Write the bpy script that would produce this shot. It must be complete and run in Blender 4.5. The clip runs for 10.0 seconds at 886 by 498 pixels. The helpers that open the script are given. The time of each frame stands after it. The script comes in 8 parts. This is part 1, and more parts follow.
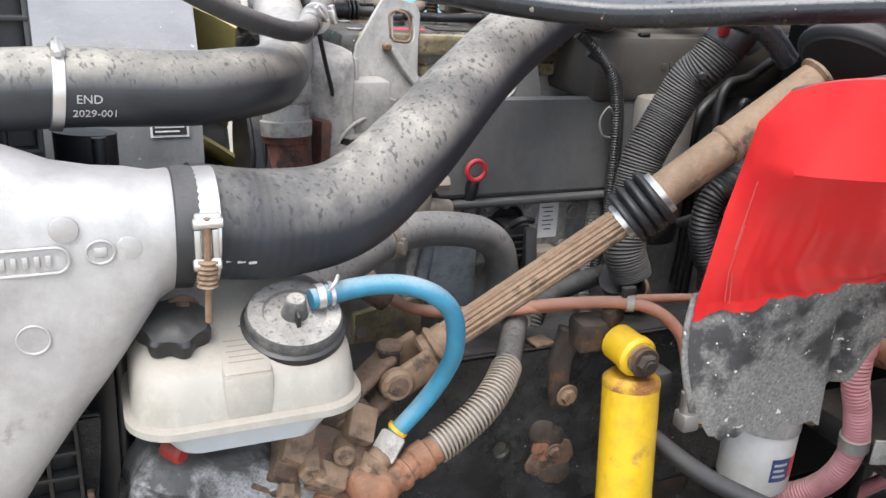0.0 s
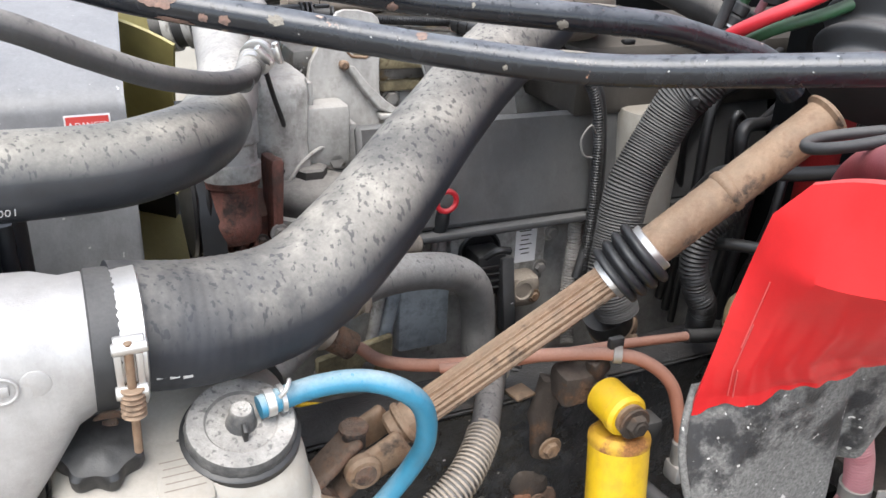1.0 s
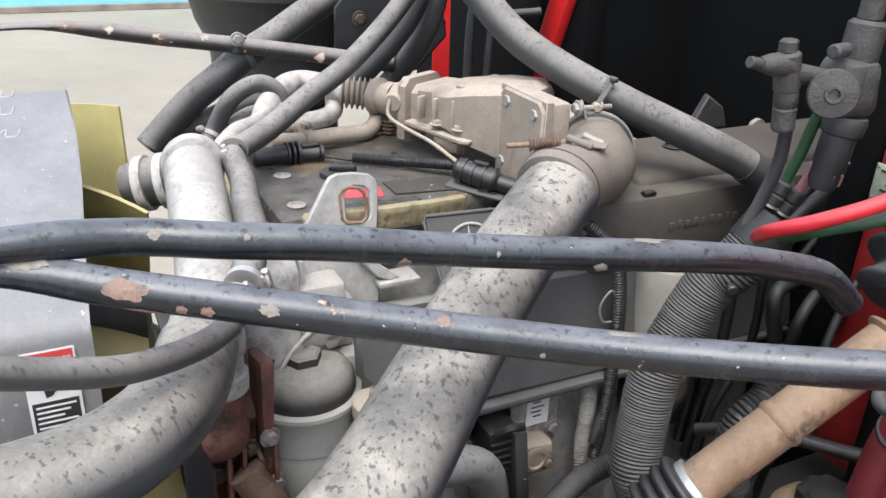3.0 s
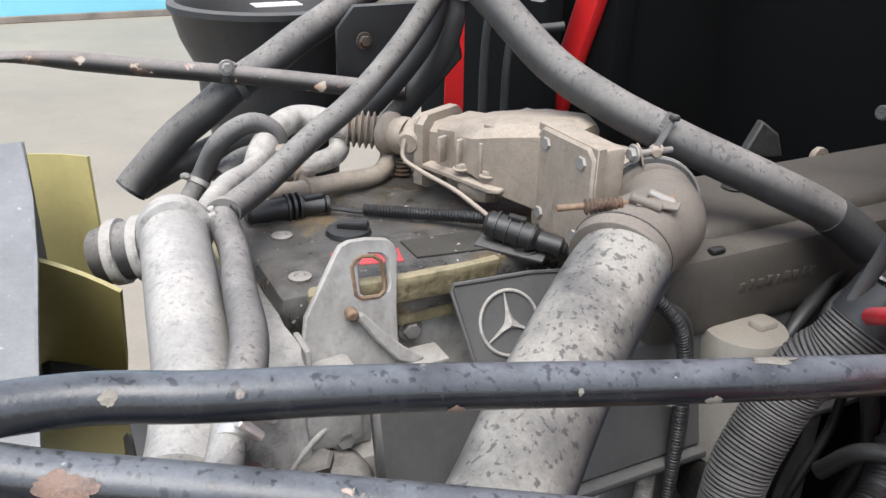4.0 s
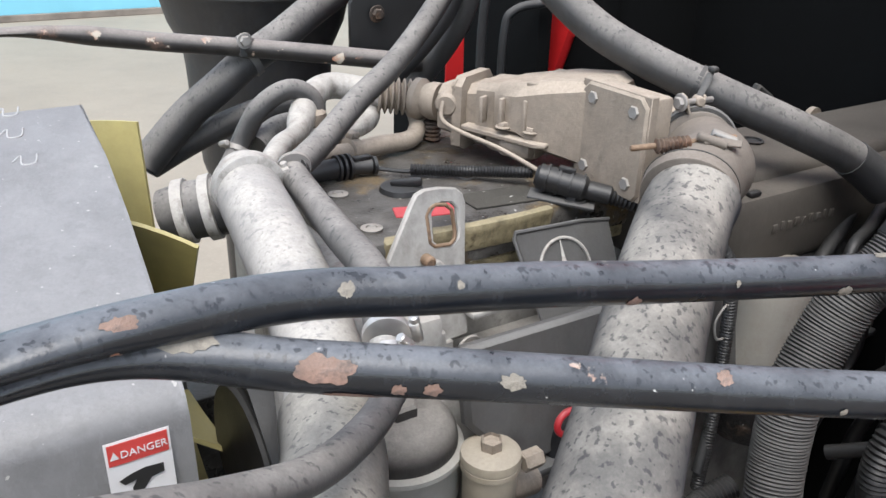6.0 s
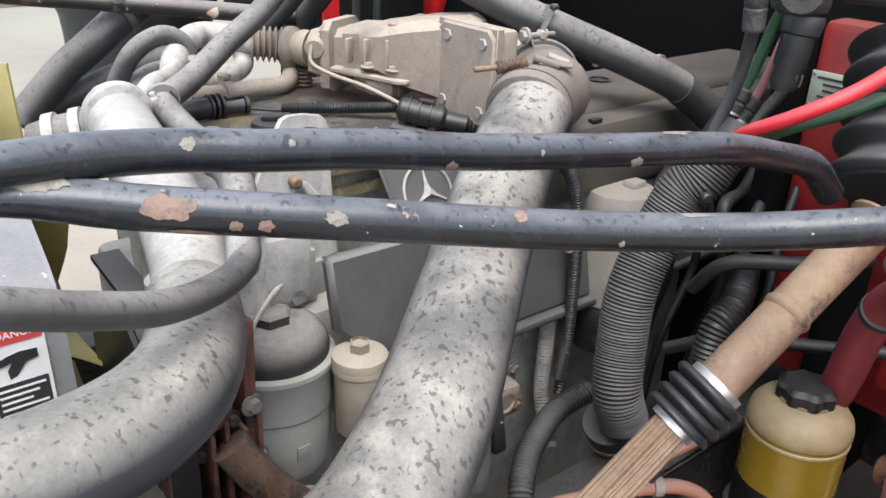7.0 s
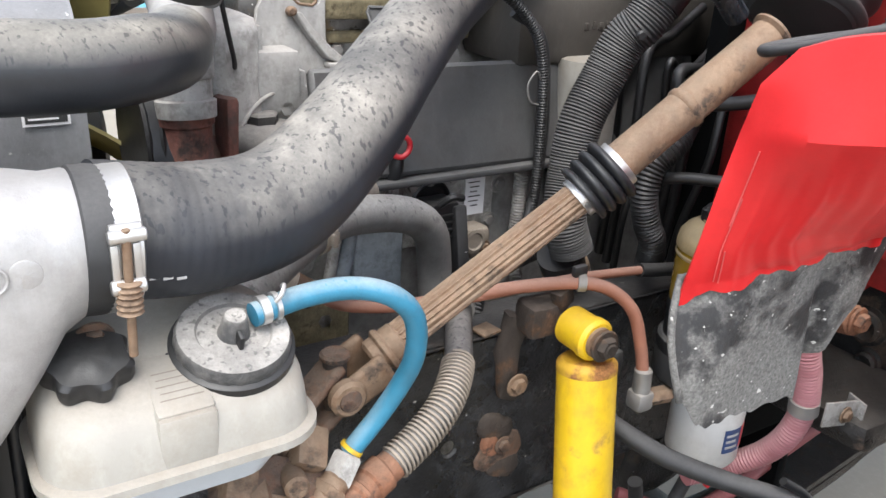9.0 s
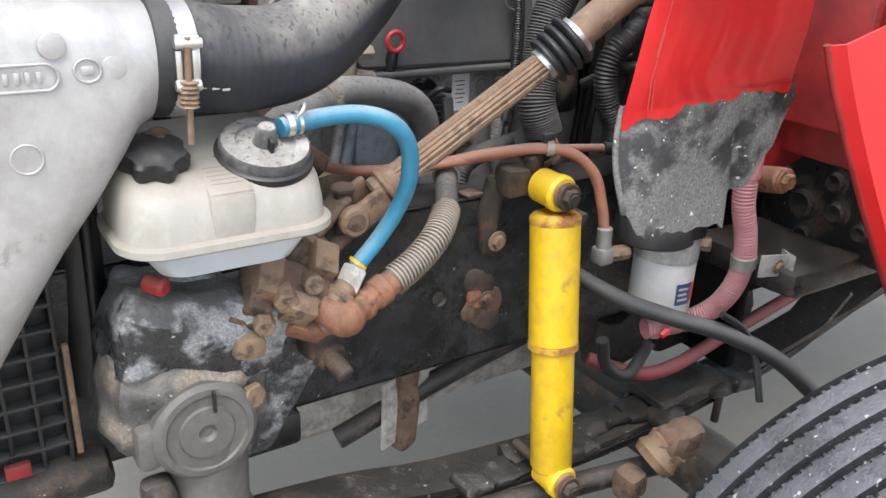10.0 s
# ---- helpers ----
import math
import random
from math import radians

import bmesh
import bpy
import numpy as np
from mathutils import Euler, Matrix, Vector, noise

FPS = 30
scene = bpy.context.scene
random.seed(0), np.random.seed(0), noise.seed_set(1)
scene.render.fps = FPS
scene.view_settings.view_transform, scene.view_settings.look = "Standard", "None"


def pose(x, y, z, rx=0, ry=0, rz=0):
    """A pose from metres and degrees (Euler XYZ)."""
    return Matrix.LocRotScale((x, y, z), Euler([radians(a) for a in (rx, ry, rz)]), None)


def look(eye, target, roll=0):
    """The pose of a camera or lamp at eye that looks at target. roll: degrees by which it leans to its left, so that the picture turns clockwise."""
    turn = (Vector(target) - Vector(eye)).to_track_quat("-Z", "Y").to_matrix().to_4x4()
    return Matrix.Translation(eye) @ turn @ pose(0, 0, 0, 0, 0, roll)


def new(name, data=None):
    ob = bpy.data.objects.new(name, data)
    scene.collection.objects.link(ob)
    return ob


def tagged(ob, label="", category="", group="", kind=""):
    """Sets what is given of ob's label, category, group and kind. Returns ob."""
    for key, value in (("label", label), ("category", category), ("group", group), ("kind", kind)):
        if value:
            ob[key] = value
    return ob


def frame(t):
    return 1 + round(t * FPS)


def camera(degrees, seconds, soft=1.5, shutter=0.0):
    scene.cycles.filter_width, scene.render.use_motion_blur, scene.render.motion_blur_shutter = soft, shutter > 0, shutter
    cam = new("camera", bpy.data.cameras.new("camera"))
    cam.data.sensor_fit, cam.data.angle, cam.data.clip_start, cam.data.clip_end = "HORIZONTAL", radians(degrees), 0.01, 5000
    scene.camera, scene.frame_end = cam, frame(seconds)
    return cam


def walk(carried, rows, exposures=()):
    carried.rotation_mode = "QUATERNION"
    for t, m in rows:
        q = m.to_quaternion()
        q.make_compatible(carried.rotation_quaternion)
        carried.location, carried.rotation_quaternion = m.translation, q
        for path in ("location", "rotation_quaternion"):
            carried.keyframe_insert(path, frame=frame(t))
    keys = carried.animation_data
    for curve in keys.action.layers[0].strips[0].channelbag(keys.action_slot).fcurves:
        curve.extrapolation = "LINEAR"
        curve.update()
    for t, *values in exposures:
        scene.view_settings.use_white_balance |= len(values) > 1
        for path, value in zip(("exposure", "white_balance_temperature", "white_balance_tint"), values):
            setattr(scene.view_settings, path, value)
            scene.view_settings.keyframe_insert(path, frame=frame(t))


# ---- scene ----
# camera and its walk
cam = camera(56.3, 10.0)
PATH = [
    (0, (0.1920, 0.0059, 1.5614), (0.0393, 1.8710, 0.8557), 3.21),
    (0.5, (0.1821, 0.0697, 1.5880), (0.0417, 1.8873, 0.7655), 3.04),
    (1, (0.1834, 0.1676, 1.6562), (0.0983, 1.9810, 0.8168), 2.59),
    (1.5, (0.1723, 0.2008, 1.7065), (0.1162, 2.0136, 0.8634), 2.81),
    (2, (0.1673, 0.2519, 1.7464), (0.1184, 2.0612, 0.8957), 2.82),
    (2.5, (0.1501, 0.3161, 1.7930), (0.1090, 2.1283, 0.9480), 2.62),
    (3, (0.1281, 0.3729, 1.8275), (0.0939, 2.1887, 0.9898), 2.42),
    (3.2, (0.1176, 0.4192, 1.8343), (0.0845, 2.2341, 0.9947), 2.33),
    (4.3, (0.0576, 0.5933, 1.8195), (0.0334, 2.4093, 0.9819), 1.23),
    (4.5, (0.0357, 0.5949, 1.8090), (0.0254, 2.4122, 0.9740), 1.64),
    (5, (-0.0230, 0.5719, 1.7844), (-0.0021, 2.3857, 0.9419), 2.07),
    (5.2, (-0.0459, 0.5536, 1.7794), (-0.0740, 2.3658, 0.9337), 2.23),
    (6.3, (-0.0818, 0.5013, 1.7840), (0.1619, 2.3073, 0.9601), 1.62),
    (6.5, (-0.0746, 0.4811, 1.7765), (0.2113, 2.2791, 0.9486), 1.75),
    (7, (-0.0403, 0.4040, 1.7346), (0.3317, 2.1839, 0.9017), 2.31),
    (7.5, (-0.0107, 0.3346, 1.6743), (0.3953, 2.1105, 0.8489), 2.83),
    (8, (0.0425, 0.2809, 1.6362), (0.4378, 2.0747, 0.8451), 2.91),
    (8.5, (0.0750, 0.2195, 1.5769), (0.3524, 2.0487, 0.8172), 3.22),
    (9, (0.0953, 0.1234, 1.5391), (0.2657, 1.9639, 0.7754), 3.25),
    (9.5, (0.0861, -0.0136, 1.4787), (0.2146, 1.8276, 0.7083), 3.13),
    (10, (0.0904, -0.1308, 1.4432), (0.2712, 1.7005, 0.6598), 2.77),
]
walk(cam, [(t, look(eye, target, roll)) for t, eye, target, roll in PATH],
     exposures=[(0, 1.60), (0.5, 1.48), (1, 1.72), (2, 1.80), (3, 1.60), (4.5, 1.37), (5, 1.43), (6.5, 1.36), (7, 1.62), (8, 1.92), (8.5, 1.97), (9, 1.70), (9.5, 1.58), (10, 1.60)])

# ---- world and light: an overcast day ----
world = bpy.data.worlds.new("overcast_sky")
scene.world = world
world.use_nodes = True
wn, wl = world.node_tree.nodes, world.node_tree.links
sky = wn.new("ShaderNodeTexSky")
sky.sky_type, sky.sun_disc = "NISHITA", False
sky.sun_elevation, sky.sun_rotation = radians(62), radians(190)
grey = wn.new("ShaderNodeHueSaturation")
grey.inputs["Saturation"].default_value = 0.48
wl.new(sky.outputs[0], grey.inputs["Color"])
wl.new(grey.outputs[0], wn["Background"].inputs["Color"])
wn["Background"].inputs["Strength"].default_value = 0.14
sun_data = bpy.data.lights.new("sun", "SUN")
sun_data.energy, sun_data.angle, sun_data.color = 1.5, radians(40), (1.0, 0.965, 0.92)
sun = new("sun", sun_data)
sun.matrix_basis = look((-0.3, -2.0, 6.2), (0.3, 1.1, 0))

# ---- the truck's own axes: a to the rear, b inboard, z up ----
TURNED = radians(28)
CT, ST = math.cos(TURNED), math.sin(TURNED)


def W(a, b=None, z=None):
    """A place in the world from the truck's axes."""
    if b is None:
        a, b, z = a
    return Vector((a * CT - b * ST, a * ST + b * CT, z))


def D(a, b, z):
    return W(a, b, z).normalized()


# ---- materials ----
def ramp(nt, src, lo, hi):
    m = nt.nodes.new("ShaderNodeMapRange")
    m.inputs["From Min"].default_value, m.inputs["From Max"].default_value = lo, hi
    nt.links.new(src, m.inputs["Value"])
    return m.outputs["Result"]


def fac(nt, op, x, y):
    m = nt.nodes.new("ShaderNodeMath")
    m.operation, m.use_clamp = op, True
    for socket, v in zip(m.inputs, (x, y)):
        if isinstance(v, (int, float)):
            socket.default_value = v
        else:
            nt.links.new(v, socket)
    return m.outputs[0]


def mixed(nt, f, x, y):
    m = nt.nodes.new("ShaderNodeMix")
    m.data_type = "RGBA"
    for socket, v in ((m.inputs["Factor"], f), (m.inputs["A"], x), (m.inputs["B"], y)):
        if isinstance(v, (int, float)):
            socket.default_value = v
        elif isinstance(v, tuple):
            socket.default_value = (*v, 1)
        else:
            nt.links.new(v, socket)
    return m.outputs["Result"]


def noise_at(nt, coord, scale, detail=6.0, rough=0.6, stretch=None):
    n = nt.nodes.new("ShaderNodeTexNoise")
    n.inputs["Scale"].default_value, n.inputs["Detail"].default_value, n.inputs["Roughness"].default_value = scale, detail, rough
    if stretch:
        m = nt.nodes.new("ShaderNodeMapping")
        m.inputs["Scale"].default_value = stretch
        nt.links.new(coord, m.inputs["Vector"])
        coord = m.outputs[0]
    nt.links.new(coord, n.inputs["Vector"])
    return n.outputs["Fac"]


def grimy(name, base, rough=0.55, metal=0.0, dust=0.0, dust_sheen_col=(0.33, 0.30, 0.26), var=0.35, scale=16, spots=0.0,
          bump=0.15, rust=0.0, rustcol=(0.22, 0.085, 0.035), chips=0.0, chipcol=(0.42, 0.19, 0.11), low=0.0, high=0.85,
          grain=260, trans=0.0, sss=0.0, fleck=0.0, coat=0.0, grime=0.0, grimecol=(0.030, 0.026, 0.022), spec=0.5, washed=None):
    """A worn surface: the base colour with blotches, dust (on a few, painted sky sheen) on what faces up, drips washed
    out of it, rust and paint chips.
    """
    m = bpy.data.materials.new(name)
    m.use_nodes = True
    nt = m.node_tree
    p = nt.nodes["Principled BSDF"]
    co = nt.nodes.new("ShaderNodeTexCoord").outputs["Object"]
    blot, fine = noise_at(nt, co, scale, 8), noise_at(nt, co, grain, 3, 0.7)
    dark = tuple(v * (1 - var) for v in base)
    light = tuple(min(1, v * (1 + 0.5 * var)) for v in base)
    col = mixed(nt, ramp(nt, blot, 0.3, 0.7), dark, light)
    col = mixed(nt, fac(nt, "MULTIPLY", ramp(nt, fine, 0.4, 0.8), 0.35 * var), col, tuple(v * 0.45 for v in base))
    rgh = fac(nt, "ADD", rough - 0.12, fac(nt, "MULTIPLY", blot, 0.24))
    if grime:
        gn = noise_at(nt, co, scale * 2.3, 10, 0.72)
        gf = fac(nt, "MULTIPLY", ramp(nt, gn, 0.46, 0.63), grime)
        col = mixed(nt, gf, col, grimecol)
        rn2 = noise_at(nt, co, 55, 8, 0.75, (1.0, 1.0, 0.35))
        col = mixed(nt, fac(nt, "MULTIPLY", ramp(nt, rn2, 0.50, 0.70), 0.55 * grime), col, tuple(min(1, v * 1.7 + 0.03) for v in base))
    met = metal
    if rust:
        rn = noise_at(nt, co, scale * 0.8, 9, 0.65)
        rf = ramp(nt, rn, 0.72 - 0.5 * rust, 0.80 - 0.5 * rust)
        rc = mixed(nt, ramp(nt, fine, 0.3, 0.7), tuple(v * 0.55 for v in rustcol), tuple(v * 1.5 for v in rustcol))
        col = mixed(nt, rf, col, rc)
        rgh = fac(nt, "ADD", rgh, fac(nt, "MULTIPLY", rf, 0.35))
        if metal:
            met = fac(nt, "MULTIPLY", metal, fac(nt, "SUBTRACT", 1.0, rf))
    if chips:
        cn = noise_at(nt, co, 26, 5, 0.55)
        cf = ramp(nt, cn, 0.74 - 0.25 * chips, 0.755 - 0.25 * chips)
        cc = mixed(nt, ramp(nt, noise_at(nt, co, 60), 0.4, 0.6), chipcol, (0.45, 0.40, 0.33))
        col = mixed(nt, cf, col, cc)
        rgh = fac(nt, "ADD", rgh, fac(nt, "MULTIPLY", cf, 0.3))
    if fleck:
        fl = ramp(nt, noise_at(nt, co, 120, 2, 0.4), 0.76 - 0.05 * fleck, 0.79 - 0.05 * fleck)
        col = mixed(nt, fac(nt, "MULTIPLY", fl, 0.8), col, (0.55, 0.54, 0.51))
    if dust:
        g = nt.nodes.new("ShaderNodeNewGeometry")
        sep = nt.nodes.new("ShaderNodeSeparateXYZ")
        nt.links.new(g.outputs["Normal"], sep.inputs[0])
        up = ramp(nt, sep.outputs["Z"], low, high)
        patch = ramp(nt, noise_at(nt, co, scale * 0.7, 7, 0.6), 0.25, 0.62)
        df = fac(nt, "MULTIPLY", fac(nt, "MULTIPLY", up, dust), fac(nt, "ADD", 0.35, patch))
        if spots:
            drip = noise_at(nt, co, 165, 2.0, 0.5, (1.0, 1.0, 0.36))
            sp = ramp(nt, drip, 0.628 - 0.05 * spots, 0.70 - 0.05 * spots)
            wet = ramp(nt, noise_at(nt, co, 13, 6, 0.60), 0.46, 0.60)
            df = fac(nt, "MULTIPLY", df, fac(nt, "SUBTRACT", 1.0, fac(nt, "MULTIPLY", sp, 0.62)))
            df = fac(nt, "MULTIPLY", df, fac(nt, "SUBTRACT", 1.0, fac(nt, "MULTIPLY", wet, 0.50 * spots)))
        if washed:
            # rain has washed one end, along the truck's length
            along = nt.nodes.new("ShaderNodeVectorMath")
            along.operation = "DOT_PRODUCT"
            nt.links.new(co, along.inputs[0])
            along.inputs[1].default_value = (math.cos(radians(28)), math.sin(radians(28)), 0)
            edge = fac(nt, "ADD", fac(nt, "ADD", along.outputs["Value"], 0.5), fac(nt, "MULTIPLY", noise_at(nt, co, 14, 6, 0.6), 0.16))
            df = fac(nt, "MULTIPLY", df, fac(nt, "ADD", 0.35, fac(nt, "MULTIPLY", ramp(nt, edge, washed[0], washed[1]), 0.65)))
        dc = mixed(nt, ramp(nt, fine, 0.3, 0.7), tuple(v * 0.85 for v in dust_sheen_col), tuple(min(1, v * 1.12) for v in dust_sheen_col))
        col = mixed(nt, df, col, dc)
        rgh = fac(nt, "ADD", rgh, fac(nt, "MULTIPLY", df, 0.4))
        if metal:
            met = fac(nt, "MULTIPLY", met, fac(nt, "SUBTRACT", 1.0, df))
    if grime and dust:
        over = ramp(nt, noise_at(nt, co, scale * 1.6 + 9, 11, 0.74), 0.50, 0.66)
        col = mixed(nt, fac(nt, "MULTIPLY", over, 0.75 * grime), col, grimecol)
        rgh = fac(nt, "SUBTRACT", rgh, fac(nt, "MULTIPLY", over, 0.25 * grime))
    nt.links.new(col, p.inputs["Base Color"])
    nt.links.new(rgh, p.inputs["Roughness"])
    if isinstance(met, (int, float)):
        p.inputs["Metallic"].default_value = met
    else:
        nt.links.new(met, p.inputs["Metallic"])
    if bump:
        b = nt.nodes.new("ShaderNodeBump")
        b.inputs["Strength"].default_value, b.inputs["Distance"].default_value = bump, 0.005
        mid = noise_at(nt, co, 75, 6, 0.65)
        nt.links.new(fac(nt, "ADD", fac(nt, "MULTIPLY", fine, 0.3), fac(nt, "ADD", fac(nt, "MULTIPLY", mid, 0.45), fac(nt, "MULTIPLY", blot, 0.4))), b.inputs["Height"])
        nt.links.new(b.outputs[0], p.inputs["Normal"])
    p.inputs["Specular IOR Level"].default_value = spec
    if trans:
        p.inputs["Transmission Weight"].default_value = trans
    if sss:
        p.inputs["Subsurface Weight"].default_value = sss
        p.inputs["Subsurface Radius"].default_value = (0.02, 0.02, 0.018)
    if coat:
        p.inputs["Coat Weight"].default_value, p.inputs["Coat Roughness"].default_value = coat, 0.15
    return m


RUBBER_DUSTY = grimy("dusty_rubber", (0.024, 0.027, 0.034), 0.50, dust=1.1, dust_sheen_col=(0.300, 0.282, 0.252), spots=1.0, low=0.02, high=0.80, bump=0.10, washed=(0.36, 0.49), spec=0.35)
RUBBER_SILVERED = grimy("dusty_silver_rubber", (0.24, 0.235, 0.23), 0.5, dust=1.0, dust_sheen_col=(0.42, 0.40, 0.37), spots=1.0, low=-0.2, high=0.8, grime=0.25, grimecol=(0.12, 0.115, 0.11))
RUBBER_GREY = grimy("dry_grey_rubber", (0.036, 0.037, 0.039), 0.55, dust=0.9, dust_sheen_col=(0.275, 0.258, 0.240), spots=0.6, low=0.0, high=0.95, grime=0.35, scale=22)
RUBBER = grimy("black_rubber", (0.011, 0.012, 0.014), 0.42, dust=0.3, dust_sheen_col=(0.14, 0.14, 0.14), low=0.3, high=1.2)
RUBBER_DULL = grimy("dull_black_rubber", (0.020, 0.021, 0.023), 0.55, dust=0.5, dust_sheen_col=(0.17, 0.165, 0.16), low=0.0, high=1.1)
# the blue-grey film on top paints in the sky's reflection on the gloss
BAR_PAINT_SHEEN = grimy("chipped_black_paint_with_sheen", (0.010, 0.012, 0.016), 0.26, dust=0.58, dust_sheen_col=(0.24, 0.255, 0.28), spots=0.8, chips=0.2, fleck=0.15, low=0.30, high=1.0, scale=12, grime=0.5, grimecol=(0.012, 0.013, 0.016))
BAR_RUSTY = grimy("rusty_black_paint", (0.020, 0.018, 0.018), 0.45, dust=0.75, dust_sheen_col=(0.30, 0.27, 0.25), chips=0.48, rust=0.30, rustcol=(0.11, 0.065, 0.048), low=0.1, high=0.9, grime=0.4)
ALU_CAST = grimy("bright_cast_aluminium", (0.45, 0.442, 0.436), 0.45, metal=0.4, var=0.25, scale=9, bump=0.25, grain=420, dust=0.2, dust_sheen_col=(0.46, 0.44, 0.42), rust=0.20, rustcol=(0.18, 0.15, 0.13), grime=0.2, grimecol=(0.17, 0.145, 0.13))
ALU_DIRTY = grimy("dusty_aluminium", (0.42, 0.41, 0.39), 0.5, metal=0.15, var=0.45, dust=0.6, dust_sheen_col=(0.44, 0.41, 0.37), bump=0.5, rust=0.18, rustcol=(0.08, 0.065, 0.05), grime=0.55, grimecol=(0.075, 0.065, 0.055))
ALU_TAN = grimy("dust_covered_aluminium", (0.21, 0.175, 0.140), 0.6, var=0.3, dust=0.9, dust_sheen_col=(0.40, 0.342, 0.280), low=-0.3, high=0.9, bump=0.45, rust=0.12, rustcol=(0.07, 0.055, 0.042), grime=0.35, grimecol=(0.075, 0.062, 0.05), scale=20)
ELBOW_CAST = grimy("dull_tan_casting", (0.125, 0.108, 0.092), 0.6, var=0.35, dust=0.8, dust_sheen_col=(0.235, 0.205, 0.175), low=-0.2, high=1.0, bump=0.35, grime=0.35, grimecol=(0.07, 0.058, 0.048), scale=12)
ENGINE_GREY = grimy("grey_engine_paint", (0.36, 0.355, 0.34), 0.5, dust=0.5, dust_sheen_col=(0.42, 0.39, 0.35), var=0.35, rust=0.12, rustcol=(0.10, 0.085, 0.07), grime=0.32, grimecol=(0.08, 0.07, 0.06), bump=0.3)
COVER_DARK = grimy("dark_grey_plastic_cover", (0.055, 0.056, 0.059), 0.40, dust=0.6, dust_sheen_col=(0.20, 0.196, 0.187), scale=7, low=-0.25, high=1.1, rust=0.2, rustcol=(0.022, 0.022, 0.022), grime=0.35)
COVER_TAN = grimy("dust_coated_cover", (0.050, 0.045, 0.039), 0.6, dust=0.7, dust_sheen_col=(0.120, 0.106, 0.090), scale=8, low=-0.2, high=1.0, grime=0.45, grimecol=(0.035, 0.030, 0.026))
ROCKER = grimy("oily_rocker_cover", (0.075, 0.072, 0.068), 0.34, dust=0.25, dust_sheen_col=(0.20, 0.18, 0.155), var=0.6, scale=12, rust=0.42, rustcol=(0.11, 0.072, 0.026), fleck=1.0, grime=0.85, grimecol=(0.018, 0.015, 0.011), bump=0.5)
ROCKER_EDGE = grimy("olive_grimy_metal", (0.23, 0.195, 0.115), 0.55, dust=0.6, dust_sheen_col=(0.38, 0.33, 0.21), var=0.6, scale=26, rust=0.28, rustcol=(0.06, 0.042, 0.02), grime=0.65, grimecol=(0.055, 0.043, 0.025), bump=0.7)
GRIT = grimy("gritty_black_panel", (0.020, 0.019, 0.017), 0.85, fleck=1.1, dust=0.2, dust_sheen_col=(0.22, 0.2, 0.16), bump=0.8)
PLASTIC = grimy("black_plastic", (0.011, 0.011, 0.012), 0.4, dust=0.28, dust_sheen_col=(0.13, 0.13, 0.125), low=0.1, high=1.1)
PLASTIC_DUSTY = grimy("dusty_black_plastic", (0.019, 0.020, 0.022), 0.5, dust=0.7, dust_sheen_col=(0.14, 0.136, 0.13), low=0.0, high=0.95, grime=0.3)
PLASTIC_WHITE = grimy("yellowed_white_plastic", (0.345, 0.33, 0.297), 0.38, var=0.16, scale=7, dust=0.8, dust_sheen_col=(0.25, 0.222, 0.185), sss=0.12, bump=0.08, low=0.2, high=1.1, grime=0.3, grimecol=(0.22, 0.185, 0.14))
PLASTIC_CLEAN = grimy("milky_white_plastic", (0.46, 0.50, 0.54), 0.35, var=0.12, sss=0.15, bump=0.05)
CAP_DUSTY = grimy("dusty_grey_cap", (0.06, 0.06, 0.06), 0.7, dust=1.3, dust_sheen_col=(0.38, 0.362, 0.335), spots=0.9, low=0.1, high=0.75, scale=30, grime=0.35, grimecol=(0.16, 0.15, 0.14), bump=0.8)
# the pink on upward faces is a painted sky highlight
RED = grimy("red_paint_with_sheen", (0.58, 0.020, 0.022), 0.40, var=0.16, scale=10, bump=0.08, coat=0.08, spec=0.3, dust=0.45, dust_sheen_col=(0.55, 0.16, 0.15), low=0.22, high=0.8, grime=0.08, grimecol=(0.25, 0.01, 0.01))
RED_DIRTY = grimy("dirty_red_paint", (0.26, 0.013, 0.013), 0.5, var=0.45, dust=0.4, dust_sheen_col=(0.22, 0.12, 0.10), rust=0.22, rustcol=(0.03, 0.018, 0.016))
YELLOW = grimy("yellow_paint", (0.70, 0.45, 0.012), 0.4, var=0.16, rust=0.27, rustcol=(0.30, 0.17, 0.05), bump=0.15, dust=0.2, dust_sheen_col=(0.5, 0.36, 0.1), grime=0.32, grimecol=(0.40, 0.22, 0.03))
YELLOW_RUST = grimy("rust_stained_yellow", (0.58, 0.34, 0.03), 0.6, var=0.3, rust=0.42, rustcol=(0.27, 0.12, 0.04), grime=0.4, grimecol=(0.30, 0.13, 0.04))
RUST = grimy("rusty_iron", (0.13, 0.086, 0.062), 0.85, var=0.6, dust=0.4, dust_sheen_col=(0.25, 0.195, 0.15), bump=0.9, scale=30, rust=0.42, rustcol=(0.030, 0.023, 0.019), grime=0.65, grimecol=(0.13, 0.050, 0.020), low=0.1, high=1.1)
RUST_TAN = grimy("rusty_tan_steel", (0.215, 0.140, 0.088), 0.62, var=0.5, dust=0.5, dust_sheen_col=(0.31, 0.232, 0.163), bump=0.5, scale=26, rust=0.34, rustcol=(0.06, 0.046, 0.036), grime=0.6, grimecol=(0.12, 0.058, 0.028), low=0.1, high=1.1)
RUST_DARK = grimy("dark_rust", (0.045, 0.033, 0.026), 0.85, var=0.6, rust=0.36, rustcol=(0.10, 0.054, 0.030), bump=0.9, dust=0.3, dust_sheen_col=(0.20, 0.165, 0.135), grime=0.6, grimecol=(0.015, 0.012, 0.010))
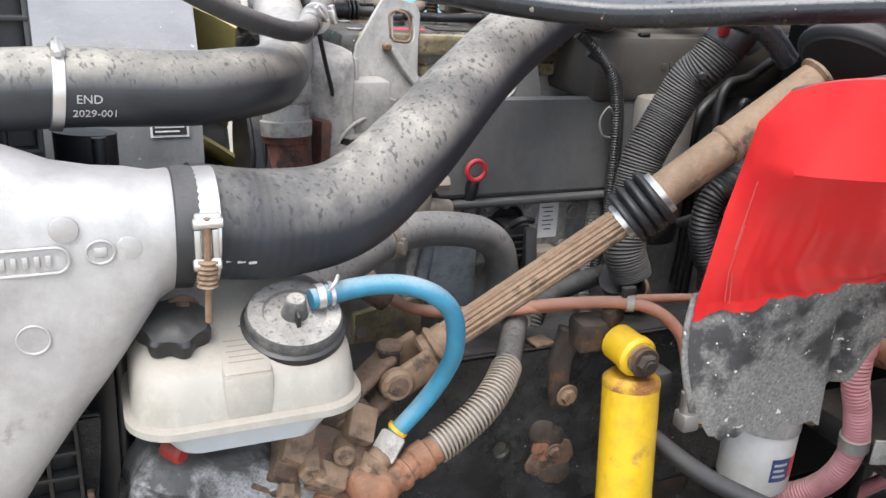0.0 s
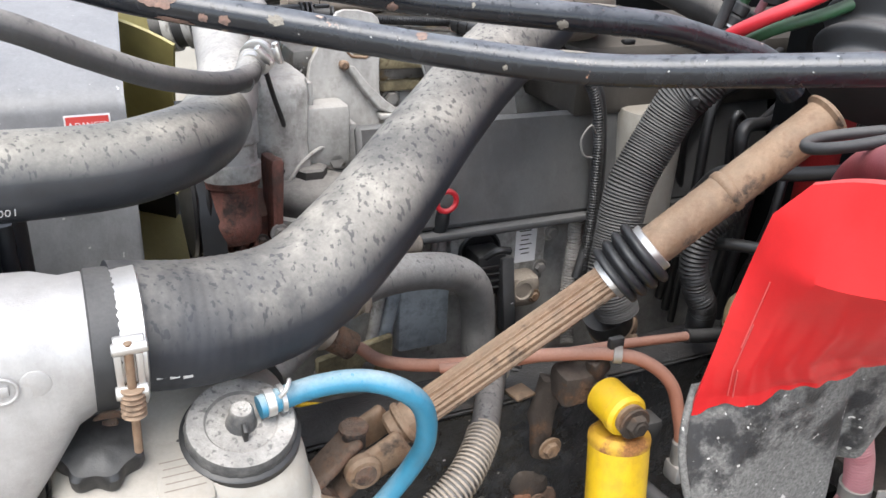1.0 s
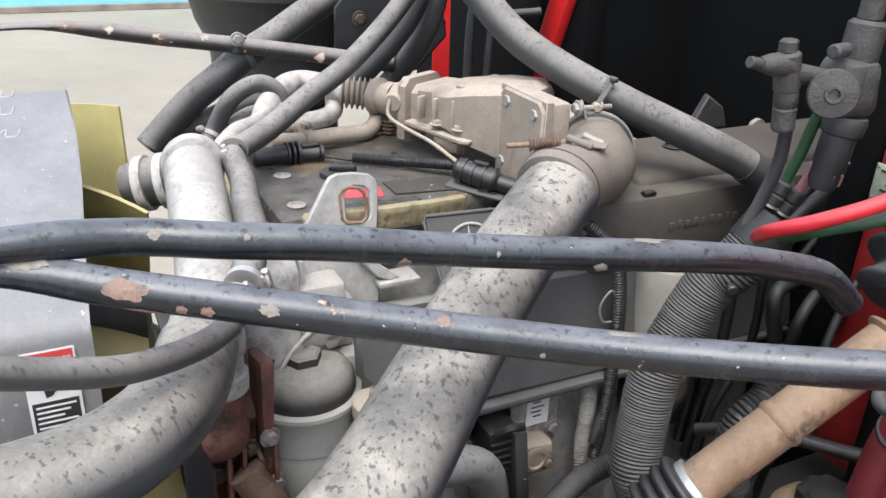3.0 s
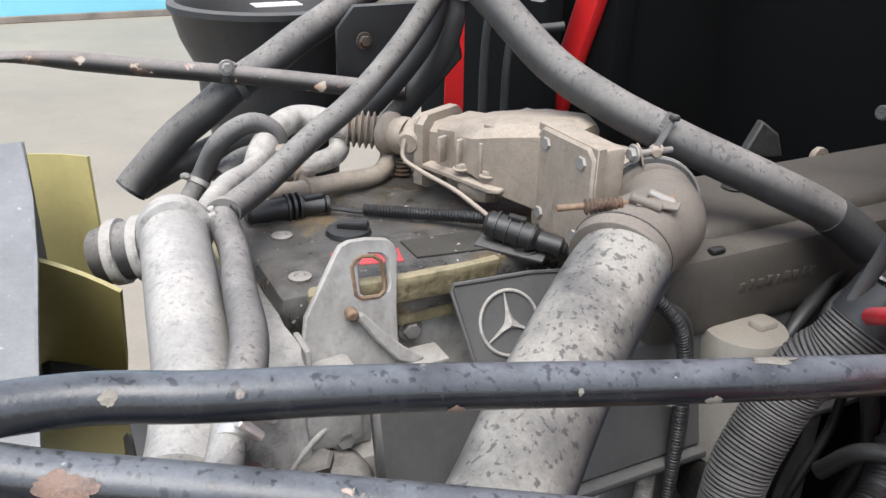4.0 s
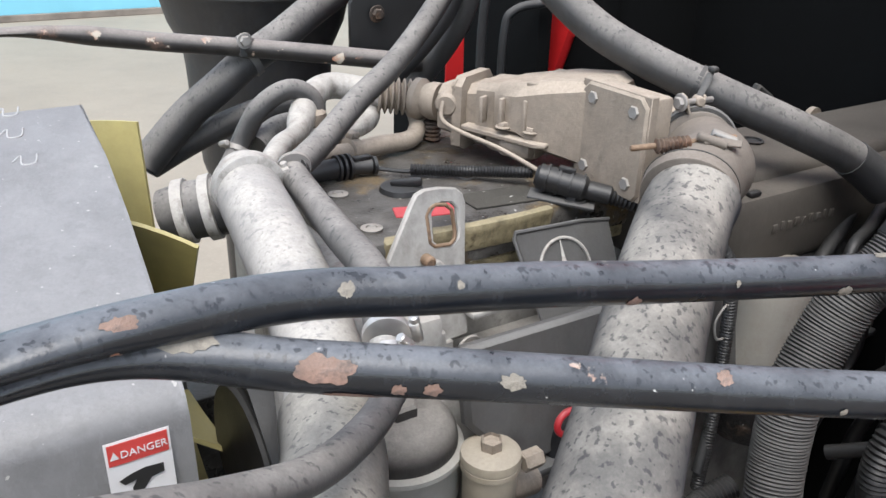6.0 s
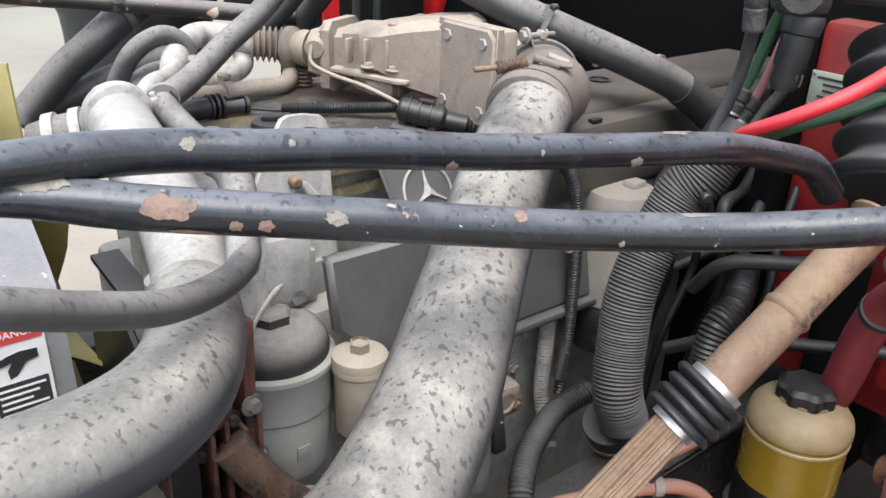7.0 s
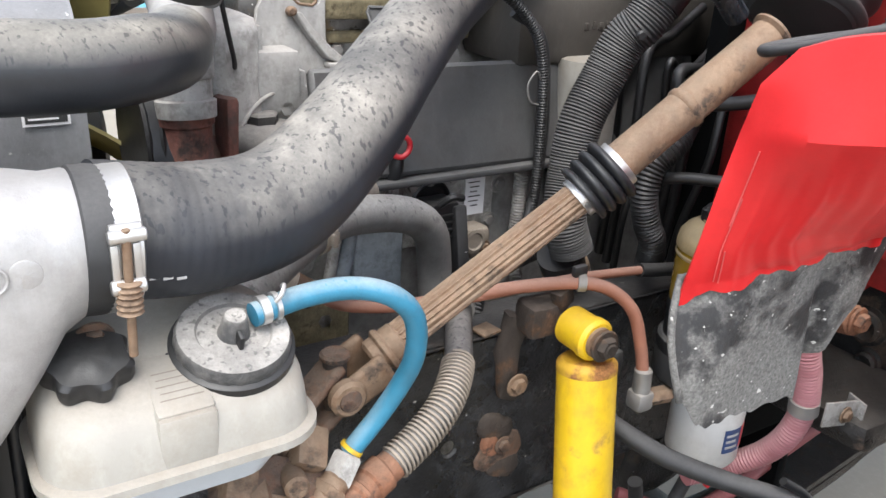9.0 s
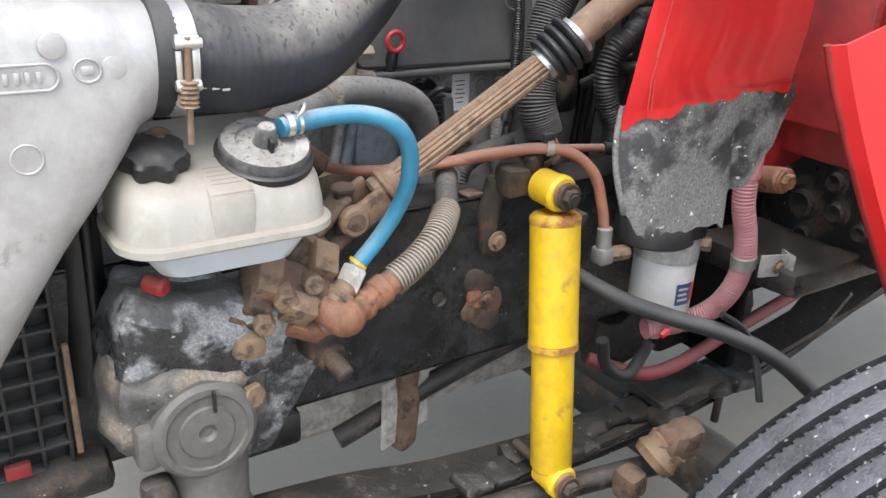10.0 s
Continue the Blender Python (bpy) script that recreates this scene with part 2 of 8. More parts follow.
RUST_ORANGE = grimy("orange_rust", (0.25, 0.110, 0.060), 0.8, var=0.55, dust=0.4, dust_sheen_col=(0.36, 0.24, 0.17), bump=0.9, scale=34, rust=0.36, rustcol=(0.05, 0.033, 0.026), grime=0.5, grimecol=(0.14, 0.05, 0.022), low=0.1, high=1.1)
MUDDY = grimy("mud_flecked_black_steel", (0.013, 0.012, 0.012), 0.42, var=0.6, dust=0.25, dust_sheen_col=(0.17, 0.15, 0.13), rust=0.34, rustcol=(0.06, 0.046, 0.036), scale=34, fleck=0.5, bump=1.0, grime=0.6, grimecol=(0.008, 0.008, 0.008))
CAP_DARK = grimy("dust_filmed_black_cap", (0.028, 0.027, 0.027), 0.6, var=0.4, dust=1.2, dust_sheen_col=(0.25, 0.235, 0.215), scale=34, low=0.15, high=1.05, grime=0.35, bump=0.3)
STEEL = grimy("galvanised_steel", (0.62, 0.61, 0.60), 0.32, metal=0.9, var=0.2, dust=0.3, dust_sheen_col=(0.45, 0.43, 0.40), rust=0.10)
STEEL_DULL = grimy("dull_steel", (0.32, 0.31, 0.30), 0.5, metal=0.6, var=0.3, dust=0.6)
RAIL_BLACK = grimy("stained_black_chassis_paint", (0.010, 0.011, 0.013), 0.30, var=0.4, dust=0.35, dust_sheen_col=(0.15, 0.14, 0.128), rust=0.20, rustcol=(0.075, 0.048, 0.034), scale=9, fleck=0.25, bump=0.8, low=0.1, high=0.9, grime=0.5, grimecol=(0.050, 0.053, 0.058))
GREASY = grimy("greasy_black_metal", (0.012, 0.012, 0.013), 0.36, var=0.5, dust=0.5, dust_sheen_col=(0.15, 0.13, 0.11), rust=0.36, rustcol=(0.085, 0.060, 0.045), scale=16, bump=1.0, fleck=0.4, grime=0.5, grimecol=(0.010, 0.010, 0.010))
GEAR_CAST = grimy("splashed_iron_casting", (0.10, 0.098, 0.095), 0.36, var=0.6, dust=0.6, dust_sheen_col=(0.33, 0.295, 0.245), rust=0.40, rustcol=(0.23, 0.19, 0.145), scale=13, bump=1.0, fleck=0.5, low=0.0, high=0.9, grime=0.65, grimecol=(0.020, 0.020, 0.021))
# pale grey patches in the rust layer paint the whitish wet sheen
GEAR_WET = grimy("wet_black_metal_with_sheen", (0.040, 0.042, 0.046), 0.30, var=0.6, dust=0.3, dust_sheen_col=(0.24, 0.23, 0.21), rust=0.46, rustcol=(0.24, 0.245, 0.25), scale=16, bump=0.9, fleck=0.8, grime=0.6, grimecol=(0.012, 0.013, 0.015))
VALVE_GREY = grimy("oily_grey_casting", (0.038, 0.037, 0.036), 0.5, var=0.5, dust=0.5, dust_sheen_col=(0.10, 0.096, 0.088), scale=24, bump=0.8, grime=0.6, grimecol=(0.015, 0.014, 0.012))
RUBBER_PALE = grimy("pale_dusty_rubber", (0.10, 0.10, 0.10), 0.55, dust=1.0, dust_sheen_col=(0.38, 0.365, 0.34), spots=0.4, low=-0.25, high=0.7, grime=0.3)
PAINT_BLUISH = grimy("blue_grey_engine_paint", (0.27, 0.30, 0.33), 0.4, var=0.3, dust=0.4, dust_sheen_col=(0.36, 0.35, 0.33), grime=0.35)
RUBBER_BEIGE = grimy("beige_dusted_rubber", (0.026, 0.029, 0.034), 0.36, dust=1.2, dust_sheen_col=(0.36, 0.338, 0.295), spots=0.8, low=0.12, high=0.92, bump=0.10)
FILTER_GREY = grimy("pale_grey_filter_paint", (0.37, 0.375, 0.352), 0.42, var=0.18, dust=0.5, dust_sheen_col=(0.44, 0.41, 0.36), grime=0.16, grimecol=(0.14, 0.125, 0.11), bump=0.1, scale=10)
FILTER_BEIGE = grimy("beige_filter_paint", (0.40, 0.355, 0.28), 0.45, var=0.18, dust=0.5, dust_sheen_col=(0.44, 0.39, 0.32), grime=0.16, grimecol=(0.14, 0.12, 0.10), bump=0.1, scale=10)
SECTOR_GREY = grimy("dull_grey_iron", (0.105, 0.100, 0.093), 0.42, var=0.3, dust=0.4, dust_sheen_col=(0.20, 0.185, 0.165), grime=0.3, bump=0.4, scale=18)
FILTER_WHITE = grimy("off_white_filter_paint", (0.50, 0.498, 0.485), 0.4, var=0.12, dust=0.4, dust_sheen_col=(0.40, 0.38, 0.34), grime=0.15, grimecol=(0.2, 0.18, 0.16), bump=0.06, scale=10)
BLUE = grimy("blue_hose_rubber", (0.030, 0.195, 0.31), 0.5, var=0.2, dust=0.85, dust_sheen_col=(0.27, 0.33, 0.35), low=0.25, high=1.0, spots=0.3, grime=0.15)
ORANGE = grimy("faded_orange_hose", (0.33, 0.13, 0.08), 0.6, var=0.25, dust=0.7, dust_sheen_col=(0.38, 0.25, 0.20), low=-0.3, high=1.0)
PINK = grimy("faded_pink_hose", (0.42, 0.17, 0.19), 0.6, var=0.25, dust=0.6, dust_sheen_col=(0.42, 0.30, 0.29))
CRIMSON = grimy("dark_red_rubber", (0.23, 0.03, 0.04), 0.5, var=0.3, dust=0.7, dust_sheen_col=(0.42, 0.17, 0.17), low=-0.1, high=1.0)
RED_TUBE = grimy("red_nylon_tube", (0.48, 0.02, 0.03), 0.35, var=0.15, dust=0.3, dust_sheen_col=(0.45, 0.2, 0.2))
GREEN = grimy("green_nylon_tube", (0.02, 0.075, 0.032), 0.45, var=0.25, dust=0.6, dust_sheen_col=(0.13, 0.15, 0.12), grime=0.3)
FAN = grimy("yellow_green_plastic", (0.42, 0.36, 0.13), 0.5, var=0.3, scale=9, sss=0.1, dust=0.6, dust_sheen_col=(0.42, 0.38, 0.22), low=-0.6, high=0.9, bump=0.1, grime=0.2, grimecol=(0.30, 0.25, 0.08))
SHROUD = grimy("weathered_grey_sheet_metal", (0.22, 0.222, 0.228), 0.45, metal=0.15, var=0.35, scale=5, dust=0.4, dust_sheen_col=(0.30, 0.30, 0.305), fleck=0.6, bump=0.3, grime=0.35, grimecol=(0.10, 0.10, 0.10))
PAPER = grimy("white_sticker", (0.78, 0.78, 0.79), 0.5, var=0.08, bump=0.02)
STICKER_RED = grimy("red_sticker_print", (0.62, 0.07, 0.06), 0.5, var=0.15, bump=0.02)
INK = grimy("black_print", (0.03, 0.03, 0.03), 0.6, var=0.2, bump=0.0)
BLUE_PRINT = grimy("dark_blue_print", (0.03, 0.06, 0.16), 0.5, var=0.2, bump=0.0)
WHITE_INK = grimy("white_print", (0.42, 0.42, 0.42), 0.6, var=0.3, bump=0.0, grime=0.3)
PUMP_RED = grimy("red_oxide_casting", (0.17, 0.062, 0.045), 0.75, var=0.6, dust=0.5, dust_sheen_col=(0.24, 0.17, 0.14), bump=0.9, rust=0.35, rustcol=(0.03, 0.02, 0.018), grime=0.6)
GUARD = grimy("mud_stained_black_plastic", (0.034, 0.034, 0.036), 0.5, var=0.6, scale=13, rust=0.62, rustcol=(0.135, 0.132, 0.125), fleck=1.2, bump=0.4, grime=0.45)
# grey-blue film and pale flecks paint the wet tread's reflected light
TYRE_RUBBER = grimy("wet_tyre_rubber_with_sheen", (0.018, 0.019, 0.021), 0.20, var=0.5, fleck=1.3, dust=0.45, dust_sheen_col=(0.24, 0.255, 0.275), low=-0.2, high=0.9, bump=1.0, grime=0.5, grimecol=(0.010, 0.010, 0.011))
ASPHALT = grimy("worn_concrete_yard", (0.290, 0.254, 0.205), 0.75, var=0.16, scale=0.55, grain=30, rust=0.12, rustcol=(0.20, 0.18, 0.15), bump=0.2, grime=0.25, grimecol=(0.17, 0.155, 0.135))
WALL_BLUE = grimy("pale_blue_wall_paint", (0.19, 0.50, 0.62), 0.6, var=0.1, scale=1.2, grain=40)
WALL_DIRT = grimy("dirty_plinth", (0.22, 0.19, 0.16), 0.9, var=0.4, scale=3, grain=40)
# near-black: the tunnel's insulation, and painted shade on the filler panels
INSULATION_SHADE = grimy("black_insulation_and_shade", (0.004, 0.0045, 0.005), 0.95, var=0.4, scale=4, dust=0.04, dust_sheen_col=(0.05, 0.05, 0.05), low=0.3, high=1.2, spec=0.12)
FLUID = grimy("amber_fluid", (0.23, 0.145, 0.014), 0.25, var=0.15, bump=0.0, sss=0.2, dust=0.2)
RES_SHELL = grimy("aged_translucent_plastic", (0.36, 0.275, 0.15), 0.4, var=0.2, bump=0.05, sss=0.3, dust=0.4, dust_sheen_col=(0.36, 0.30, 0.21), grime=0.2)
CHIP = grimy("bare_orange_primer", (0.25, 0.155, 0.12), 0.75, var=0.5, scale=60, dust=0.3, dust_sheen_col=(0.33, 0.27, 0.23), bump=0.5, grime=0.75, grimecol=(0.05, 0.042, 0.04))
CHIP_PALE = grimy("pale_paint_residue", (0.24, 0.22, 0.185), 0.75, var=0.5, scale=60, bump=0.5, dust=0.2, grime=0.5)


# ---- mesh building ----
PLACE = {}


def thing(name, at, label, category, group="", kind=""):
    ob = tagged(new(name), label, category, group, kind)
    ob.empty_display_size = 0.05
    ob.location = at
    PLACE[ob] = Vector(at)
    return ob


def part(name, bm, material, parent=None, label="", smooth=True, category="", kind="", group=""):
    """Links a bmesh, given in world coordinates, as one mesh under a thing or a part."""
    lo = Vector([min(v.co[k] for v in bm.verts) for k in range(3)])
    hi = Vector([max(v.co[k] for v in bm.verts) for k in range(3)])
    c = (lo + hi) / 2
    bmesh.ops.recalc_face_normals(bm, faces=bm.faces)
    for v in bm.verts:
        v.co -= c
    me = bpy.data.meshes.new(name)
    bm.to_mesh(me)
    bm.free()
    if smooth:
        me.polygons.foreach_set("use_smooth", [True] * len(me.polygons))
        me.set_sharp_from_angle(angle=radians(38))
    me.materials.append(material)
    ob = tagged(new(name, me), label, category, group, kind)
    if parent:
        ob.parent = parent
        ob.location = c - PLACE[parent]
    else:
        ob.location = c
    PLACE[ob] = c
    return ob


def join(*bms):
    out = bms[0]
    for b in bms[1:]:
        me = bpy.data.meshes.new("scratch")
        b.to_mesh(me)
        b.free()
        out.from_mesh(me)
        bpy.data.meshes.remove(me)
    return out


def spline(pts, step=0.006):
    """A smooth line through points."""
    p = [Vector(q) for q in pts]
    p = [2 * p[0] - p[1]] + p + [2 * p[-1] - p[-2]]
    out = []
    for a, b, c, d in zip(p, p[1:], p[2:], p[3:]):
        n = max(2, int((c - b).length / step))
        for k in range(n):
            f = k / n
            out.append(0.5 * (2 * b + (c - a) * f + (2 * a - 5 * b + 4 * c - d) * f * f + (3 * b - a - 3 * c + d) * f ** 3))
    return out + [p[-2]]


def sweep(line, radius, n=18, caps=True, squash=None):
    """A round skin along a line; radius is a number or a function of the length run and the whole length."""
    bm = bmesh.new()
    lens = [0.0]
    for a, b in zip(line, line[1:]):
        lens.append(lens[-1] + (b - a).length)
    t = (line[1] - line[0]).normalized()
    side = t.cross(Vector((0, 0, 1)))
    side = side.normalized() if side.length > 0.1 else t.cross(Vector((0, 1, 0))).normalized()
    rings = []
    for k, q in enumerate(line):
        t2 = (line[min(k + 1, len(line) - 1)] - line[max(k - 1, 0)]).normalized()
        side = (side - side.dot(t2) * t2).normalized()
        up = side.cross(t2)
        r = radius(lens[k], lens[-1]) if callable(radius) else radius
        sq = squash(lens[k], lens[-1]) if squash else 1.0
        rings.append([bm.verts.new(q + r * (math.cos(w) * side / max(sq, 0.3) ** 0.5 + math.sin(w) * up * sq)) for w in (2 * math.pi * j / n for j in range(n))])
    for x, y in zip(rings, rings[1:]):
        for j in range(n):
            bm.faces.new((x[j], x[(j + 1) % n], y[(j + 1) % n], y[j]))
    if caps:
        bm.faces.new(rings[0][::-1])
        bm.faces.new(rings[-1])
    return bm


def tube(pts, radius, n=18, step=0.006, **kw):
    return sweep(spline(pts, step), radius, n, **kw)


def wpts(rows):
    return [W(*r) for r in rows]


def basis(axis):
    z = Vector(axis).normalized()
    x = z.cross(Vector((0, 0, 1)))
    x = x.normalized() if x.length > 0.05 else Vector((CT, ST, 0))
    return x, z.cross(x), z


def lathe(profile, base, axis, n=32, wobble=None):
    """Turns (radius, height) steps round an axis that starts at base."""
    bm = bmesh.new()
    x, y, z = basis(axis)
    base = Vector(base)
    rings = []
    for r, h in profile:
        if r < 1e-5:
            rings.append([bm.verts.new(base + z * h)])
        else:
            rings.append([bm.verts.new(base + z * h + (r * (wobble(w, h) if wobble else 1)) * (math.cos(w) * x + math.sin(w) * y)) for w in (2 * math.pi * j / n for j in range(n))])
    for p, q in zip(rings, rings[1:]):
        for j in range(n):
            k = (j + 1) % n
            f = [p[j % len(p)], p[k % len(p)], q[k % len(q)], q[j % len(q)]]
            f = list(dict.fromkeys(f))
            if len(f) > 2:
                bm.faces.new(f)
    for ring in (rings[0], rings[-1]):
        if len(ring) > 2:
            bm.faces.new(ring)
    return bm


def rod(p, q, r, n=16, bevel=0.0):
    p, q = Vector(p), Vector(q)
    h = (q - p).length
    b = min(bevel, r * 0.5, h * 0.4)
    prof = [(r - b, 0), (r, b), (r, h - b), (r - b, h)] if b else [(r, 0), (r, h)]
    return lathe(prof, p, q - p, n)


def block(c, size, bevel=0.004, x=None, z=None, seg=2):
    """A box with rounded edges; its axes are the truck's, or along x with z up."""
    x = Vector(x).normalized() if x else Vector((CT, ST, 0))
    z = Vector(z).normalized() if z else Vector((0, 0, 1))
    y = z.cross(x).normalized()
    z = x.cross(y)
    bm = bmesh.new()
    m = Matrix((x, y, z)).transposed().to_4x4()
    m.translation = Vector(c)
    bmesh.ops.create_cube(bm, size=1, matrix=m @ Matrix.Diagonal((*size, 1)))
    if bevel:
        bmesh.ops.bevel(bm, geom=bm.edges[:], offset=min(bevel, 0.45 * min(size)), segments=seg, profile=0.5, affect="EDGES")
    return bm


def plate(outline, origin, x, y, thick, bevel=0.0015, holes=()):
    """A flat sheet: an outline in the plane of x and y, thickened along their normal; holes are outlines too."""
    o, x, y = Vector(origin), Vector(x).normalized(), Vector(y)
    y = (y - y.dot(x) * x).normalized()
    z = x.cross(y)
    bm = bmesh.new()

    def loop(pts):
        vs = [bm.verts.new(o + u * x + v * y) for u, v in pts]
        return [bm.edges.new((a, b)) for a, b in zip(vs, vs[1:] + vs[:1])]
    edges = loop(outline)
    for h in holes:
        edges += loop(h)
    bmesh.ops.triangle_fill(bm, use_beauty=True, use_dissolve=True, edges=edges)
    faces = bm.faces[:]
    got = bmesh.ops.extrude_face_region(bm, geom=faces)
    bmesh.ops.translate(bm, verts=[v for v in got["geom"] if isinstance(v, bmesh.types.BMVert)], vec=z * thick)
    if bevel:
        bmesh.ops.recalc_face_normals(bm, faces=bm.faces)
        sharp = [e for e in bm.edges if len(e.link_faces) == 2 and e.calc_face_angle(0) > 0.9]
        bmesh.ops.bevel(bm, geom=sharp, offset=bevel, segments=1, affect="EDGES")
    return bm


def bolt_head(c, axis, r=0.008, h=0.006, washer=True):
    x, y, z = basis(axis)
    bm = lathe([(r, 0), (r, h * 0.8), (r * 0.86, h), (0, h)], c, axis, 6)
    if washer:
        bm = join(bm, lathe([(r * 1.45, 0), (r * 1.5, h * 0.15), (r * 1.4, h * 0.3), (0, h * 0.3)], c, axis, 16))
    return bm


def band(c, axis, r, width, thick=0.002, n=36):
    """A flat metal band round a hose."""
    h = width / 2
    return lathe([(r, -h), (r + thick, -h * 0.9), (r + thick, h * 0.9), (r, h)], c, axis, n)


def loft(sections, closed=True):
    """A skin over rings of equally many points."""
    bm = bmesh.new()
    rings = [[bm.verts.new(p) for p in s] for s in sections]
    n = len(rings[0])
    for p, q in zip(rings, rings[1:]):
        for j in range(n if closed else n - 1):
            k = (j + 1) % n
            bm.faces.new((p[j], p[k], q[k], q[j]))
    if closed:
        bm.faces.new(rings[0][::-1])
        bm.faces.new(rings[-1])
    return bm


def lettering(text, size, origin, x, y, material, parent, name="lettering", lift=0.0006):
    """Printed words as thin flat letters."""
    cu = bpy.data.curves.new("scratch", "FONT")
    cu.body, cu.size, cu.extrude, cu.resolution_u = text, size, 0.0002, 3
    scratch = bpy.data.objects.new("scratch", cu)
    scene.collection.objects.link(scratch)
    me = bpy.data.meshes.new_from_object(scratch.evaluated_get(bpy.context.evaluated_depsgraph_get()))
    bpy.data.objects.remove(scratch)
    bm = bmesh.new()
    bm.from_mesh(me)
    bpy.data.meshes.remove(me)
    x = Vector(x).normalized()
    y = (Vector(y) - Vector(y).dot(x) * x).normalized()
    m = Matrix((x, y, x.cross(y))).transposed().to_4x4()
    m.translation = Vector(origin) + x.cross(y) * lift
    bm.transform(m)
    return part(name, bm, material, parent, "", smooth=False)


def ripple(r, depth, pitch):
    return lambda s, whole: r + depth * math.sin(2 * math.pi * s / pitch)


def hose(name, pts, r, material, label, category="hose", n=20, step=0.006, **kw):
    """One hose as a thing of its own, in the truck's axes."""
    line = wpts(pts)
    return part(name, tube(line, r, n, step, **kw), material, None, label, category=category)


def worm_clamp(at, axis, r, facing, material=None, width=0.013, label="worn galvanised worm-drive hose clamp", group="hose clamps"):
    """A band clamp with its screw housing on the side it faces."""
    material = material or STEEL
    t = thing("hose_clamp", at, label, "hose clamp", group)
    part("strap", band(at, axis, r, width), material, t)
    f = Vector(facing).normalized()
    a = Vector(axis).normalized()
    f = (f - f.dot(a) * a).normalized()
    side = a.cross(f)
    c = Vector(at) + f * (r + 0.005)
    part("screw_housing", block(c, (width * 1.05, 0.016, 0.009), 0.002, x=a, z=f), material, t)
    part("screw", rod(c - side * 0.013 + f * 0.001, c + side * 0.011 + f * 0.001, 0.0042, 10, 0.001), material, t)
    return t


OUT, UP, REAR, IN = D(0, -1, 0), Vector((0, 0, 1)), D(1, 0, 0), D(0, 1, 0)

# ---- the yard ----
ground = part("ground", plate([(-40, -30), (50, -30), (50, 60), (-40, 60)], (0, 0, -0.02), (1, 0, 0), (0, 1, 0), 0.02, 0), ASPHALT, None,
              "worn pale grey concrete yard with faint stains", False, "ground", "structure")
wall_far = part("wall_far", block(W(3, 12.10, 1.6), (44, 0.4, 3.2), 0.01), WALL_BLUE, None, "pale blue painted wall across the yard", False, "wall", "structure")
plinth = part("trim_plinth", block(W(3, 11.87, 0.04), (44, 0.06, 0.08), 0.01), WALL_DIRT, None, "dirty strip at the foot of the blue wall", False, "plinth", "structure")

# ---- chassis ----


def chassis_rail(b0, sign, label, hole):
    t = thing("chassis_rail", W(0.5, b0, 0.70), label, "chassis rail", "chassis rails")
    web = plate([(-0.15, 0.70), (3.2, 0.70), (3.2, 1.0), (-0.15, 1.0)], W(0, b0, 0), REAR, UP, -0.009 * sign, 0.003,
                holes=[[(hole + 0.012 * math.cos(w), 0.831 + 0.012 * math.sin(w)) for w in (k * math.pi / 6 for k in range(12))]] if hole else ())
    part("web", web, RAIL_BLACK, t)
    for z in (0.7045, 0.9955):
        part("flange", block(W(1.525, b0 + sign * 0.045, z), (3.35, 0.09, 0.009), 0.003), RAIL_BLACK, t)
    return t


rail_near = chassis_rail(0.865, 1, "black-painted steel chassis rail with rust stains and drilled holes", 0.697)
rail_far = chassis_rail(1.725, -1, "black-painted steel chassis rail beyond the engine", 0)
cross = thing("cross_member", W(0.75, 1.29, 0.62), "greasy black steel cross member between the chassis rails", "cross member")
part("beam", block(W(0.40, 1.29, 0.66), (0.10, 0.85, 0.06), 0.01), GREASY, cross)
part("beam", block(W(1.9, 1.29, 0.80), (0.12, 0.85, 0.14), 0.01), GREASY, cross)

# ---- engine ----
engine = thing("engine", W(0.75, 1.32, 0.7), "dusty grey six-cylinder diesel engine with a dark side cover", "engine")
part("cylinder_block", block(W(0.95, 1.33, 0.98), (1.0, 0.36, 0.52), 0.02), ENGINE_GREY, engine)
part("cylinder_head", block(W(0.93, 1.405, 1.28), (0.86, 0.30, 0.14), 0.012), ENGINE_GREY, engine)
part("rocker_cover", block(W(0.87, 1.39, 1.382), (0.66, 0.32, 0.055), 0.012), ROCKER, engine, "oil-stained rocker cover")
part("rocker_rim", block(W(0.87, 1.400, 1.350), (0.70, 0.325, 0.028), 0.008), ROCKER_EDGE, engine, "olive grimy flange of the rocker cover")
# the side cover leans back a little: its plane runs along the truck and up
SLOPE = D(0, 0.22, 1.0)


def on_cover(a, z, off=0.0):
    """A place on the dark side cover."""
    return W(a, 1.143 + (z - 1.37) * 0.22, z) + OUT * off


cov = [(0.598, 1.235), (0.598, 1.322), (1.0, 1.318), (1.35, 1.315), (1.35, 1.155), (0.66, 1.165)]
part("side_cover", plate([(a, (z - 1.37) / SLOPE.z) for a, z in cov], W(0, 1.143, 1.37), REAR, SLOPE, 0.02, 0.006), COVER_DARK, engine, "dark grey plastic side cover")
part("cover_lip", block(on_cover(1.0, 1.158, 0.012), (0.68, 0.035, 0.012), 0.004), COVER_DARK, engine)
part("intake_casing", block(W(1.30, 1.2125, 1.367), (0.72, 0.225, 0.112), 0.016), COVER_TAN, engine, "dust-coated intake casing")
part("intake_casing_top", block(W(1.34, 1.225, 1.415), (0.60, 0.17, 0.045), 0.02, seg=4), COVER_TAN, engine)

# ---- firewall of the cab ----
fire = thing("firewall", W(1.2, 0.8, 1.0), "red cab firewall with black insulation", "firewall", kind="structure")
part("lower_panel", block(W(1.24, 0.70, 1.33), (0.05, 0.42, 0.50), 0.012), RED_DIRTY, fire)
